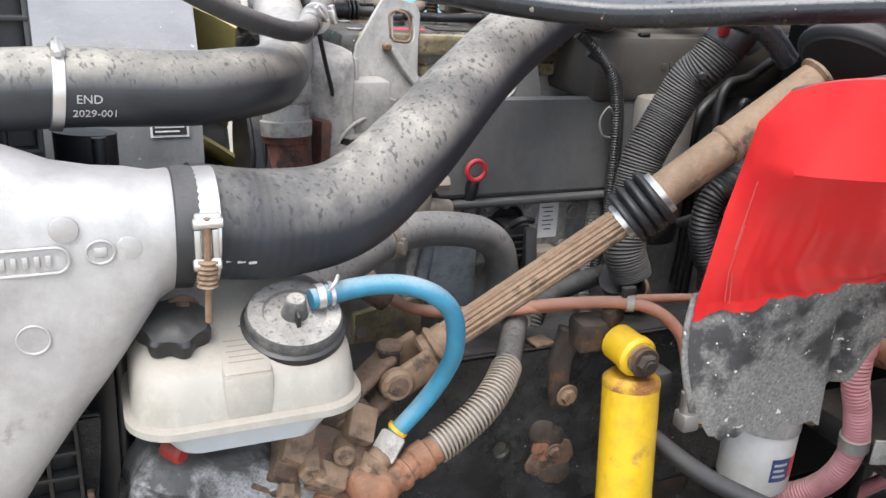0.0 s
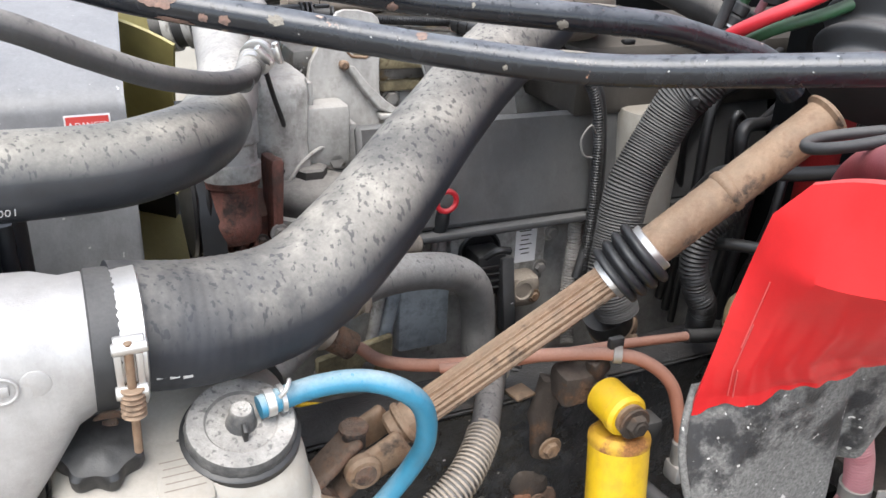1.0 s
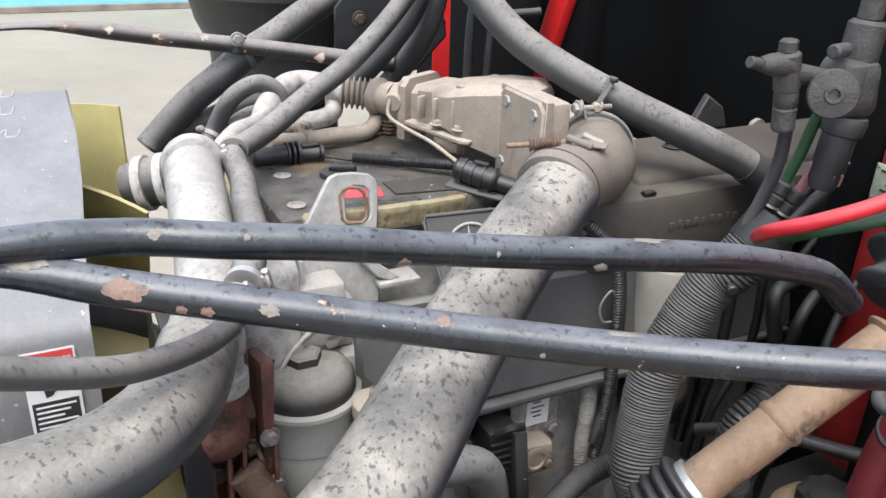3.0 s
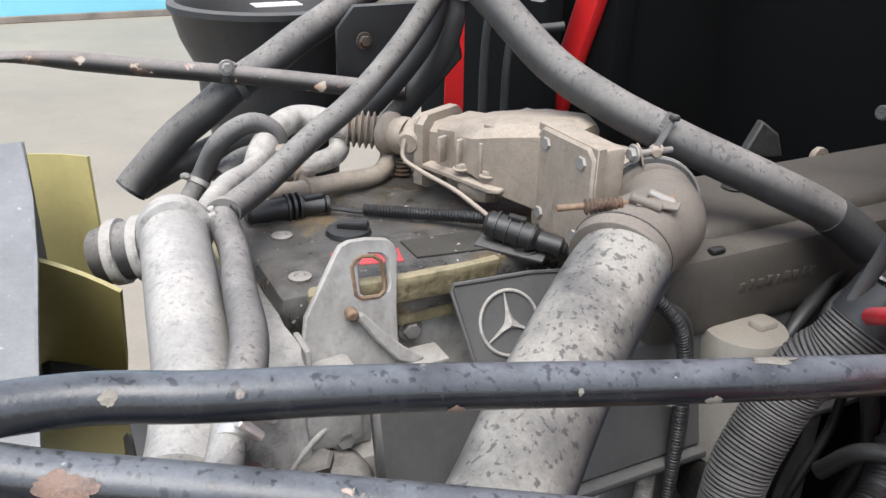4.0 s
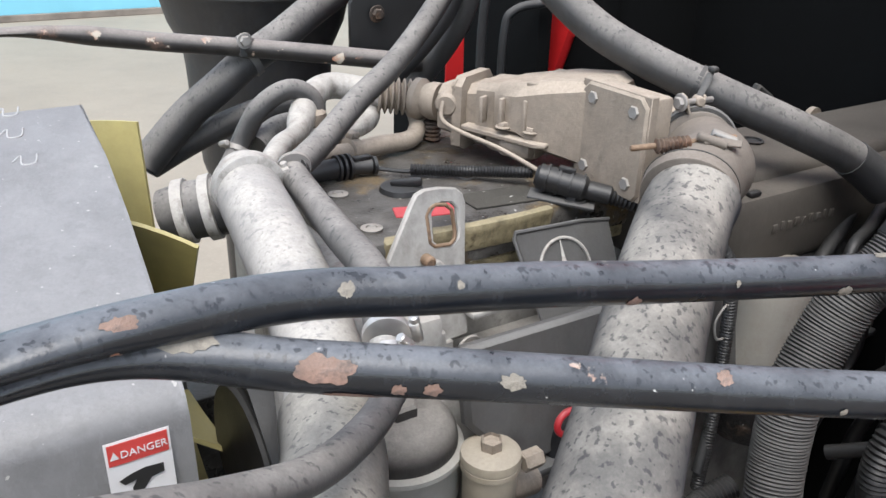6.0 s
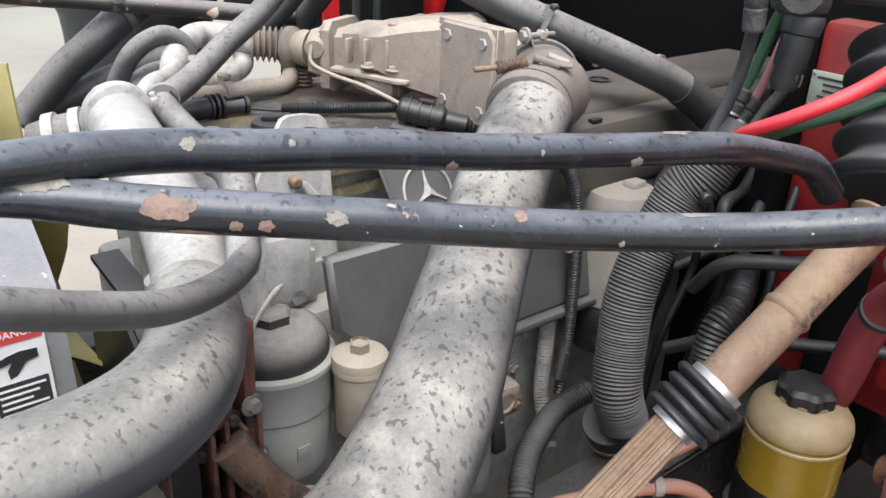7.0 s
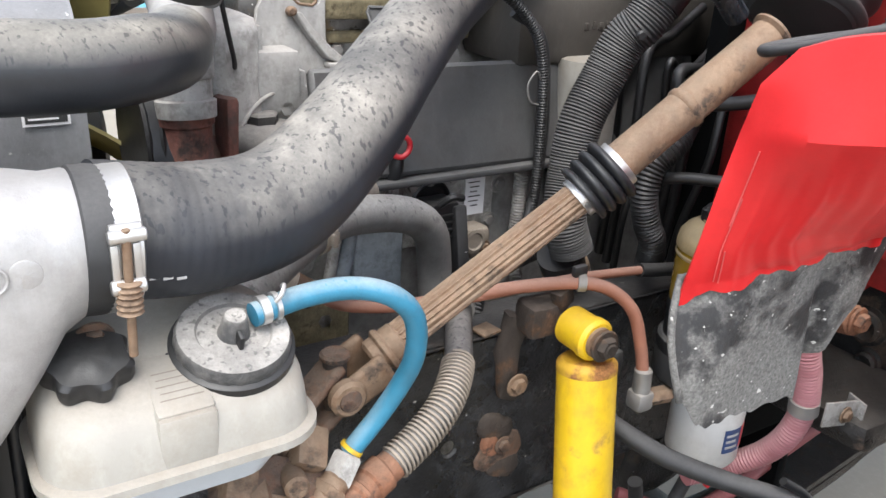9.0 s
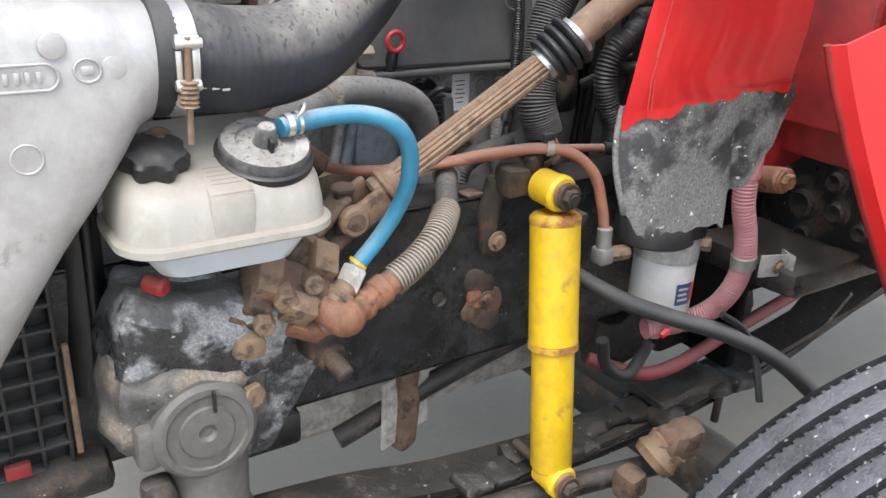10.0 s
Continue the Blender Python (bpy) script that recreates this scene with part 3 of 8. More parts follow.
part("tunnel_panel", block(W(1.72, 1.35, 1.55), (0.05, 1.5, 1.3), 0.012), INSULATION_SHADE, fire, "black insulated engine tunnel")
part("tunnel_side", block(W(1.46, 0.93, 1.75), (0.55, 0.04, 0.95), 0.012), INSULATION_SHADE, fire)
# near-black fillers: shade beyond the tunnel is put into their colour
part("far_shade_fill", block(W(1.42, 2.25, 1.50), (0.05, 0.90, 1.2), 0.012), INSULATION_SHADE, fire)
part("tunnel_return", block(W(1.57, 1.84, 1.55), (0.34, 0.04, 1.3), 0.01), INSULATION_SHADE, fire)
# added dark sheet standing for the shaded depth below the engine bay
part("shade_backing", block(W(1.38, 1.0, 0.95), (0.03, 0.46, 0.80), 0.01), INSULATION_SHADE, fire, "added near-black sheet for the shaded lower bay")

# rest of the cab, added out of view to shade the ground beneath
cab = thing("truck_cab", W(2.2, 1.45, 1.0), "plain red truck cab body behind the firewall, added out of view to shade the ground", "truck cab")
part("shell", block(W(2.45, 1.45, 1.85), (1.40, 2.2, 1.75), 0.12, seg=4), RED, cab)
part("floor_pan", block(W(2.40, 1.45, 0.96), (1.30, 2.0, 0.10), 0.02), INSULATION_SHADE, cab)
part("footwell", block(W(1.60, 0.66, 1.75), (0.30, 0.42, 1.40), 0.04), INSULATION_SHADE, cab)

# ---- hoses of the intake ----
MAIN = [(0.243, 0.752, 1.277), (0.332, 0.757, 1.264), (0.420, 0.774, 1.271), (0.505, 0.808, 1.320), (0.599, 0.872, 1.380), (0.690, 0.941, 1.426), (0.795, 1.016, 1.464), (0.835, 1.038, 1.480)]
main_hose = hose("intake_hose", MAIN, lambda s, whole: 0.059 - 0.0115 * min(1, max(0, (s / whole - 0.12) / 0.5)) + (0.00022 * math.sin(2 * math.pi * s / 0.010) * min(1, (0.2 - s) / 0.06) if s < 0.2 else 0), RUBBER_DUSTY,
                 "thick black rubber intake hose, dusty on top and speckled by drips", n=40, step=0.0025)
LOW = [(0.060, 0.803, 1.402), (0.154, 0.811, 1.403), (0.262, 0.833, 1.396), (0.325, 0.868, 1.395), (0.368, 0.935, 1.388), (0.392, 0.996, 1.388)]
low_hose = hose("radiator_hose", LOW, 0.0395, RUBBER_BEIGE, "black rubber radiator hose with a dusty speckled top", n=32)
silver = hose("coolant_pipe", [(0.390, 0.992, 1.388), (0.408, 1.030, 1.396), (0.429, 1.117, 1.411), (0.442, 1.222, 1.437), (0.456, 1.332, 1.455), (0.467, 1.360, 1.463)], 0.037, RUBBER_SILVERED,
              "pale dusty coolant pipe with dark drips", "pipe", n=32)

# ---- aluminium end tank of the charge-air cooler ----
tank = thing("cooler_end_tank", W(0.1, 0.73, 0.9), "bright cast aluminium end tank of the charge-air cooler", "cooler tank")
secs = []
for a, top, bot, dep in ((0.255, 1.330, 1.220, 0.055), (0.235, 1.332, 1.217, 0.057), (0.228, 1.335, 1.214, 0.060), (0.212, 1.334, 1.203, 0.061), (0.19, 1.335, 1.176, 0.062),
                         (0.16, 1.338, 1.131, 0.064), (0.124, 1.346, 1.083, 0.066), (0.092, 1.360, 1.036, 0.068), (0.06, 1.372, 0.985, 0.07), (0.0, 1.39, 0.89, 0.07), (-0.06, 1.40, 0.80, 0.07)):
    mid, half = (top + bot) / 2, (top - bot) / 2
    ring = []
    for k in range(40):
        w = 2 * math.pi * k / 40
        e = 1.0 if a > 0.21 else 0.62
        cx, sz = math.cos(w), math.sin(w)
        ring.append(W(a, 0.738 - dep * math.copysign(abs(cx) ** e, cx), mid + half * math.copysign(abs(sz) ** e, sz)))
    secs.append(ring)
part("casting", loft(secs), ALU_CAST, tank)

# ---- two brace bars ----
BAR_A = [(-0.052, 0.885, 1.573), (0.108, 0.882, 1.569), (0.229, 0.883, 1.572), (0.327, 0.886, 1.564), (0.400, 0.868, 1.557), (0.478, 0.852, 1.549), (0.574, 0.837, 1.534), (0.692, 0.804, 1.524), (0.808, 0.774, 1.514), (0.898, 0.772, 1.492), (0.964, 0.763, 1.472), (1.010, 0.758, 1.433)]
BAR_B = [(-0.046, 0.882, 1.547), (0.109, 0.891, 1.551), (0.225, 0.894, 1.552), (0.322, 0.856, 1.536), (0.450, 0.799, 1.518), (0.570, 0.744, 1.502), (0.682, 0.682, 1.495), (0.780, 0.599, 1.507), (0.895, 0.515, 1.521), (1.042, 0.419, 1.534)]


def flat_end(s, whole):
    return 0.62 + 0.38 * min(1, max(0, (s - 0.22) / 0.12))


def paint_chip(line, a0, wid, w0, w1, material, parent, seed, r=0.0149):
    """A ragged patch of bare metal lying on a bar, from a place along the truck and an angle from the top."""
    k0 = min(range(len(line)), key=lambda k: abs((line[k].x * CT + line[k].y * ST) - a0))
    t = (line[k0 + 1] - line[k0 - 1]).normalized()
    side = t.cross(UP).normalized()
    up = side.cross(t)
    bm = bmesh.new()
    c = bm.verts.new(line[k0] + (r + 0.0006) * (up * math.cos(radians((w0 + w1) / 2)) + side * math.sin(radians((w0 + w1) / 2))))
    ring, n = [], 34
    rr = random.Random(seed)
    for k in range(n):
        w = 2 * math.pi * k / n
        f = 0.70 + 0.30 * noise.noise(Vector((1.6 * math.cos(w), 1.6 * math.sin(w), seed * 3.7))) + 0.20 * noise.noise(Vector((5 * math.cos(w), 5 * math.sin(w), seed * 1.3)))
        q = radians((w0 + w1) / 2 + (w1 - w0) / 2 * f * math.sin(w))
        s = wid / 2 * f * math.cos(w)
        k1 = min(len(line) - 1, max(0, k0 + round(s / 0.006)))
        ring.append(bm.verts.new(line[k0] + (line[k1] - line[k0]).normalized() * abs(s) + (r + 0.0004) * (up * math.cos(q) + side * math.sin(q))) if k1 != k0 else bm.verts.new(line[k0] + t * s + (r + 0.0004) * (up * math.cos(q) + side * math.sin(q))))
    for k in range(n):
        bm.faces.new((c, ring[k], ring[(k + 1) % n]))
    bmesh.ops.subdivide_edges(bm, edges=[e for e in bm.edges if c in e.verts], cuts=2)
    for v in bm.verts:
        d = v.co - line[k0]
        along = d.dot(t)
        off = d - along * t
        v.co = line[k0] + along * t + off.normalized() * max(off.length, r + 0.0004)
    return part("paint_chip", bm, material, parent)


for row, chips in ((BAR_A, ((0.350, 0.016, 30, 80, CHIP_PALE), (0.540, 0.017, 95, 150, CHIP), (0.709, 0.020, 85, 150, CHIP_PALE), (0.75, 0.05, -25, 25, CHIP_PALE), (0.23, 0.03, 30, 80, CHIP), (0.42, 0.007, 40, 70, CHIP_PALE), (0.62, 0.006, 60, 90, CHIP_PALE))),
                   (BAR_B, ((0.327, 0.055, 20, 110, CHIP), (0.363, 0.016, 80, 125, CHIP), (0.379, 0.016, 75, 120, CHIP), (0.345, 0.05, 115, 150, CHIP), (0.424, 0.026, 45, 95, CHIP_PALE), (0.537, 0.018, 5, 60, CHIP), (0.262, 0.06, -20, 60, CHIP_PALE), (0.66, 0.045, -10, 25, CHIP_PALE), (0.18, 0.05, 30, 90, CHIP), (0.61, 0.008, 90, 120, CHIP_PALE)))):
    bar = part("brace_bar", tube(wpts(row), 0.0148, 20, squash=flat_end), BAR_PAINT_SHEEN, None, "black-painted steel brace bar with rust chips and white flecks", category="brace bar", group="brace bars")
    for q, (a0, wid, w0, w1, m) in enumerate(chips):
        paint_chip(spline(wpts(row)), a0, 0.85 * wid, w0, w1, m, bar, 7 * q + len(chips))

# ---- red panel of the cab corner and its mud guard ----


def sheet(rows, thick):
    """A thin sheet over a grid of places."""
    bm = bmesh.new()
    vs = [[bm.verts.new(p) for p in r] for r in rows]
    for r, q in zip(vs, vs[1:]):
        for j in range(len(r) - 1):
            bm.faces.new((r[j], r[j + 1], q[j + 1], q[j]))
    bmesh.ops.recalc_face_normals(bm, faces=bm.faces)
    bmesh.ops.solidify(bm, geom=bm.faces[:], thickness=thick)
    return bm


panel = thing("cab_corner_panel", W(0.85, 0.5, 1.06), "bright red painted cab corner panel with a torn plastic mud guard", "body panel")


def between(l, r, u):
    return tuple(x + (y - x) * u for x, y in zip(l, r))


# levels of the pressed sheet, each from its inner edge round to the outer side: rear flange, top edge, corner, fold, and down to the torn lower edge
LEVELS = [((0.765, 0.500, 1.425), (0.768, 0.460, 1.440), (0.770, 0.415, 1.452), (0.785, 0.36, 1.460)),
          ((0.752, 0.484, 1.449), (0.758, 0.450, 1.463), (0.764, 0.406, 1.473), (0.784, 0.354, 1.480)),
          ((0.744, 0.480, 1.449), (0.750, 0.447, 1.462), (0.756, 0.403, 1.472), (0.776, 0.352, 1.479)),
          ((0.7365, 0.5035, 1.417), (0.744, 0.452, 1.428), (0.753, 0.405, 1.435), (0.782, 0.357, 1.440)),
          ((0.739, 0.516, 1.374), (0.735, 0.450, 1.381), (0.750, 0.404, 1.388), (0.795, 0.362, 1.393)),
          ((0.735, 0.5245, 1.322), (0.758, 0.475, 1.325), (0.800, 0.440, 1.325), (0.880, 0.420, 1.320)),
          ((0.738, 0.539, 1.251), (0.775, 0.503, 1.262), (0.840, 0.485, 1.268), (0.948, 0.472, 1.262)),
          ((0.741, 0.549, 1.206), (0.802, 0.518, 1.220), (0.885, 0.503, 1.226), (0.990, 0.501, 1.232)),
          ((0.743, 0.552, 1.186), (0.804, 0.519, 1.200), (0.888, 0.505, 1.203), (0.990, 0.503, 1.194))]


def along(p, q, u):
    """A curve through the four places that p and q mix, at u from 0 to 1."""
    pts = [between(x, y, q) for x, y in zip(*p)]
    pts = [between(pts[0], pts[1], -1)] + pts + [between(pts[2], pts[3], 2)]
    k = min(2, int(u * 3))
    g = u * 3 - k
    return tuple(0.5 * (2 * y + (z - x) * g + (2 * x - 5 * y + 4 * z - w) * g * g + (3 * y - x - 3 * z + w) * g ** 3) for x, y, z, w in zip(*pts[k:k + 4]))


def step_at(u, at, width=0.03):
    return 1 / (1 + math.exp(-(u - at) / (0.2 * width)))


rows = []
for k in range(57):
    f = k / 56 * (len(LEVELS) - 1.0001)
    lo, g = int(f), f - int(f)
    row = []
    for j in range(97):
        u = j / 96
        a, b, z = along((LEVELS[lo], LEVELS[lo + 1]), g, u)
        if f > 4:
            press = min(1, (f - 4) / 1.2)
            b += press * min(1, u * 8) * (0.0030 * math.sin(u * 21 + 0.4) ** 3 + 0.0008 * math.sin(u * 43 + 1))
        if f > 6.5:
            torn = min(1, (f - 6.5) / 1.5)
            z += torn * (0.010 * step_at(u, 0.36) + 0.011 * step_at(u, 0.69) + 0.012 * step_at(u, 0.06, 0.05) - 0.004 * math.exp(-((u - 0.27) / 0.05) ** 2) + 0.0014 * math.sin(u * 57))
        row.append(W(a, b, z))
    rows.append(row)
part("painted_panel", sheet(rows, 0.003), RED, panel)
RED_SCUFF = grimy("scuffed_red_paint", (0.60, 0.09, 0.085), 0.6, var=0.3, bump=0.2)
for col, k0, k1 in ((13, 30, 40), (14, 36, 50), (16, 42, 51)):
    part("scratch", sweep([rows[k][col] + OUT * 0.0006 - REAR * 0.0006 for k in range(k0, k1)], 0.0007, 6), RED_SCUFF, panel, "pale scratch in the paint")
# the guard's torn lower edge: how far along the top, and where it ends
GUARD_EDGE = [(0.0, (0.750, 0.538, 1.085)), (0.10, (0.772, 0.527, 1.052)), (0.30, (0.815, 0.524, 1.045)), (0.50, (0.868, 0.527, 1.047)), (0.64, (0.925, 0.530, 1.040)), (0.70, (0.944, 0.530, 1.036)), (0.735, (0.950, 0.527, 1.085)), (0.80, (0.968, 0.522, 1.100)), (0.90, (0.996, 0.513, 1.150)), (1.0, (1.012, 0.504, 1.225))]


def guard_bottom(u):
    for (u0, p), (u1, q) in zip(GUARD_EDGE, GUARD_EDGE[1:]):
        if u <= u1:
            return between(p, q, (u - u0) / (u1 - u0))


rows = []
for k in range(25):
    f = k / 24
    row = []
    for j in range(61):
        u = j / 60
        a, b, z = along((LEVELS[7], LEVELS[8]), 0.0, u)
        top = (a + 0.006, b + 0.009, z + 0.012)
        a, b, z = between(top, guard_bottom(u), f)
        swell = math.sin(math.pi * f) * (1 - u) ** 2
        a -= 0.014 * swell * (1 - u)
        b -= 0.004 * swell - 0.016 * math.exp(-((u - 0.74) / 0.03) ** 2) * f
        z += f * (0.003 * math.sin(23 * u) + 0.002 * math.sin(61 * u))
        row.append(W(a, b + 0.0025 * math.sin(9 * u + 5 * f), z))
    rows.append(row)
guard = part("mud_guard", sheet(rows, 0.005), GUARD, panel, "torn black plastic mud guard caked with grey mud")
part("guard_lip", sweep([r[0] for r in rows], 0.004, 10), GUARD, guard)

# ---- yellow shock absorber ----
shock = thing("shock_absorber", W(0.79, 0.70, 0.5), "yellow shock absorber with rust stains, bolted to the chassis rail", "shock absorber")
ST_, SB_ = W(0.841, 0.764, 0.992), W(0.828, 0.697, 0.575)
sax = (ST_ - SB_).normalized()
part("dust_tube", lathe([(0.036, 0), (0.0405, 0.004), (0.0405, 0.205), (0.040, 0.212), (0.034, 0.217), (0, 0.219)], ST_ - sax * 0.215, sax, 40), YELLOW, shock)
part("top_cap", lathe([(0.0405, 0.200), (0.0412, 0.202), (0.0412, 0.208), (0.0405, 0.212), (0.034, 0.218), (0, 0.220)], ST_ - sax * 0.215, sax, 40), YELLOW_RUST, shock, "rust-stained top of the tube")
part("rim", lathe([(0.036, -0.010), (0.0415, -0.008), (0.0415, 0.002), (0.036, 0.004)], ST_ - sax * 0.215, sax, 40), YELLOW_RUST, shock)
part("lower_tube", lathe([(0.030, -0.02), (0.0355, -0.012), (0.0355, 0.215), (0.03, 0.218)], SB_, sax, 40), YELLOW, shock)
for c0, pin in ((W(0.832, 0.775, 1.032), 0.03), (SB_ - sax * 0.03, 0.02)):
    eye = part("eye", lathe([(0.022, -0.022), (0.0275, -0.018), (0.0275, 0.018), (0.0295, 0.020), (0.0295, 0.030), (0.025, 0.035)], c0, OUT, 32), YELLOW, shock)
    part("bushing", lathe([(0.021, 0.025), (0.021, 0.040), (0.013, 0.042)], c0, OUT, 24), RUST_TAN, eye)
    part("pin", join(rod(c0 + OUT * -0.10, c0 + OUT * 0.062, 0.009, 12, 0.002), bolt_head(c0 + OUT * 0.046, OUT, 0.015, 0.014)), RUST_DARK, eye)

# ---- steering shaft ----
steer = thing("steering_shaft", W(0.5, 0.775, 1.0), "rusty tan telescopic steering shaft with a black rubber bellows", "steering shaft")
T0, T1 = W(1.010, 0.704, 1.419), W(0.822, 0.740, 1.270)
L0, L1 = W(0.790, 0.752, 1.238), W(0.535, 0.780, 1.072)
upper = part("upper_tube", lathe([(0.0225, 0), (0.024, 0.002), (0.024, (T1 - T0).length)], T0, T1 - T0, 36), RUST_TAN, steer)
part("weld_ring", lathe([(0.024, -0.006), (0.0262, -0.003), (0.0262, 0.003), (0.024, 0.006)], T0.lerp(T1, 0.56), T1 - T0, 36), RUST_TAN, upper)
part("fluted_shaft", lathe([(0.019, 0), (0.019, (L1 - L0).length)], L0, L1 - L0, 72, wobble=lambda w, h: 1 + 0.06 * (1 if math.sin(18 * w) > 0 else -1)), RUST_TAN, steer)
bel = []
ln = (L0 - T1).length
for k in range(81):
    f = k / 80
    bel.append((0.036 - 0.004 * f + (0.010 * math.sqrt(abs(math.sin(math.pi * 4.5 * (f - 0.09)))) - 0.0045 if 0.1 < f < 0.92 else -0.009), f * ln * 1.35 - ln * 0.1))
gaiter = part("bellows", lathe(bel, T1, L0 - T1, 40), RUBBER, steer, "black rubber bellows")
part("bellows_clamp", band(T1 - (L0 - T1) * 0.02, L0 - T1, 0.0275, 0.011), STEEL, gaiter)
part("bellows_clamp", band(T1 + (L0 - T1) * 1.20, L0 - T1, 0.0235, 0.010), STEEL, gaiter)

# ---- coolant expansion tank ----


def rounded(a0, a1, b0, b1, r, z, n=8):
    """A ring of places round a rounded rectangle."""
    out = []
    for ca, cb, w0 in ((a1 - r, b1 - r, 0), (a0 + r, b1 - r, 90), (a0 + r, b0 + r, 180), (a1 - r, b0 + r, 270)):
        for k in range(n + 1):
            w = radians(w0 + 90 * k / n)
            out.append(W(ca + r * math.cos(w), cb + r * math.sin(w), z))
    return out


exp = thing("expansion_tank", W(0.29, 0.70, 1.02), "yellowed white plastic coolant tank with a black star cap", "coolant tank")


def leaning(ring, k):
    """Lets a ring of the tank's top rise towards the engine."""
    for p in ring:
        p.z += 0.36 * k * (p.dot(IN) - 0.70)
    return ring


shell = part("upper_shell", loft([rounded(0.176, 0.408, 0.650, 0.805, 0.045, 1.092), leaning(rounded(0.178, 0.406, 0.652, 0.805, 0.045, 1.122), 0.4), leaning(rounded(0.181, 0.403, 0.655, 0.803, 0.045, 1.142), 0.75),
                                  leaning(rounded(0.186, 0.398, 0.660, 0.799, 0.045, 1.154), 0.95), leaning(rounded(0.193, 0.391, 0.668, 0.793, 0.045, 1.160), 1.0), leaning(rounded(0.207, 0.378, 0.685, 0.78, 0.045, 1.162), 1.0)]), PLASTIC_WHITE, exp)
part("seam", loft([rounded(0.173, 0.411, 0.647, 0.808, 0.047, 1.083), rounded(0.169, 0.415, 0.643, 0.812, 0.05, 1.086), rounded(0.169, 0.415, 0.643, 0.812, 0.05, 1.094), rounded(0.174, 0.410, 0.648, 0.807, 0.047, 1.097)]), PLASTIC_WHITE, exp)
part("lower_shell", loft([rounded(0.222, 0.362, 0.678, 0.77, 0.03, 1.046), rounded(0.214, 0.369, 0.670, 0.78, 0.03, 1.050), rounded(0.198, 0.386, 0.660, 0.79, 0.04, 1.072), rounded(0.182, 0.402, 0.654, 0.80, 0.045, 1.084)]), PLASTIC_CLEAN, exp, "cleaner milky lower half")
part("label_recess", join(block(W(0.288, 0.690, 1.1455), (0.050, 0.07, 0.026), 0.006, z=D(0, -0.36, 1)), block(W(0.288, 0.657, 1.118), (0.050, 0.014, 0.050), 0.005)), PLASTIC_WHITE, shell)
for k in range(5):
    part("print_bar", block(W(0.288, 0.668 + 0.007 * k, 1.1512 + 0.0025 * k), (0.036 - 0.004 * (k % 2), 0.0012, 0.0008), 0, z=D(0, -0.36, 1)), WALL_DIRT, shell)
CAPC = W(0.346, 0.714, 1.156)
CAX = (UP + OUT * 0.36).normalized()
CAO = (OUT - UP * 0.36).normalized()
cap = part("filler_neck", lathe([(0.052, 0.0), (0.056, 0.004), (0.056, 0.012), (0.053, 0.014)], CAPC, CAX, 48), PLASTIC, exp)
pcap = part("pressure_cap", lathe([(0.050, 0.004), (0.0515, 0.008), (0.0515, 0.022), (0.049, 0.027), (0.034, 0.028), (0.032, 0.025), (0.018, 0.025), (0, 0.026)], CAPC, CAX, 60, wobble=lambda w, h: 1 + (0.012 * math.sin(24 * w) if 0.006 < h < 0.024 else 0)), CAP_DUSTY, exp, "dusty grey pressure cap")
part("cap_lug", block(CAPC + REAR * -0.05 + CAX * 0.006, (0.02, 0.016, 0.010), 0.003, z=CAX), PLASTIC, pcap)
part("vent_stub", lathe([(0.016, 0.022), (0.013, 0.03), (0.011, 0.044), (0.009, 0.047), (0, 0.047)], CAPC, CAX, 20), CAP_DUSTY, pcap)
part("vent_rib", block(CAPC + CAO * 0.012 + CAX * 0.032, (0.005, 0.02, 0.016), 0.002, z=CAX), PLASTIC, pcap)
part("star_cap", lathe([(0.028, 0.0), (0.033, 0.003), (0.0345, 0.008), (0.0345, 0.020), (0.032, 0.024), (0.020, 0.025), (0.017, 0.027), (0, 0.027)], W(0.224, 0.716, 1.164), UP + OUT * 0.36, 84, wobble=lambda w, h: 1 + (0.10 * math.cos(7 * w) if h < 0.024 else 0.05 * math.cos(7 * w))), PLASTIC, exp, "black seven-lobed screw cap")

blue_hose = thing("blue_hose", W(0.5, 0.72, 1.0), "bright blue rubber vent hose, dusty above, curving from the tank cap", "hose")
BL = [(0.362, 0.70, 1.196), (0.415, 0.707, 1.201), (0.462, 0.700, 1.202), (0.498, 0.688, 1.191), (0.524, 0.690, 1.160), (0.534, 0.703, 1.110), (0.530, 0.722, 1.066), (0.508, 0.732, 1.024), (0.474, 0.733, 0.988)]
part("hose_body", tube(wpts(BL), 0.0112, 18), BLUE, blue_hose)
part("collar", band(W(0.372, 0.702, 1.198), D(1, 0.1, 0.05), 0.0115, 0.009), STEEL, blue_hose)
part("collar", band(W(0.384, 0.703, 1.199), D(1, 0.1, 0.05), 0.0115, 0.005), STEEL, blue_hose)
part("spring_clip", tube(wpts([(0.38, 0.69, 1.21), (0.385, 0.688, 1.217), (0.39, 0.695, 1.222), (0.392, 0.705, 1.216)]), 0.0022, 8), STEEL, blue_hose)
part("yellow_ring", band(W(0.478, 0.7335, 0.993), D(-0.6, 0, -0.7), 0.0115, 0.005), YELLOW, blue_hose)
part("union_nut", rod(W(0.474, 0.732, 0.988), W(0.453, 0.722, 0.962), 0.0180, 6, 0.003), ALU_DIRTY, blue_hose, "grey hexagonal union nut")
part("adapter", join(rod(W(0.456, 0.722, 0.970), W(0.428, 0.712, 0.950), 0.0165, 20, 0.003), rod(W(0.448, 0.720, 0.963), W(0.438, 0.716, 0.955), 0.021, 6, 0.002)), RUST_TAN, blue_hose)

spring_hose = thing("spring_guarded_hose", W(0.6, 0.76, 0.95), "grey steering hose wrapped in a steel spring with a rusty elbow", "hose")
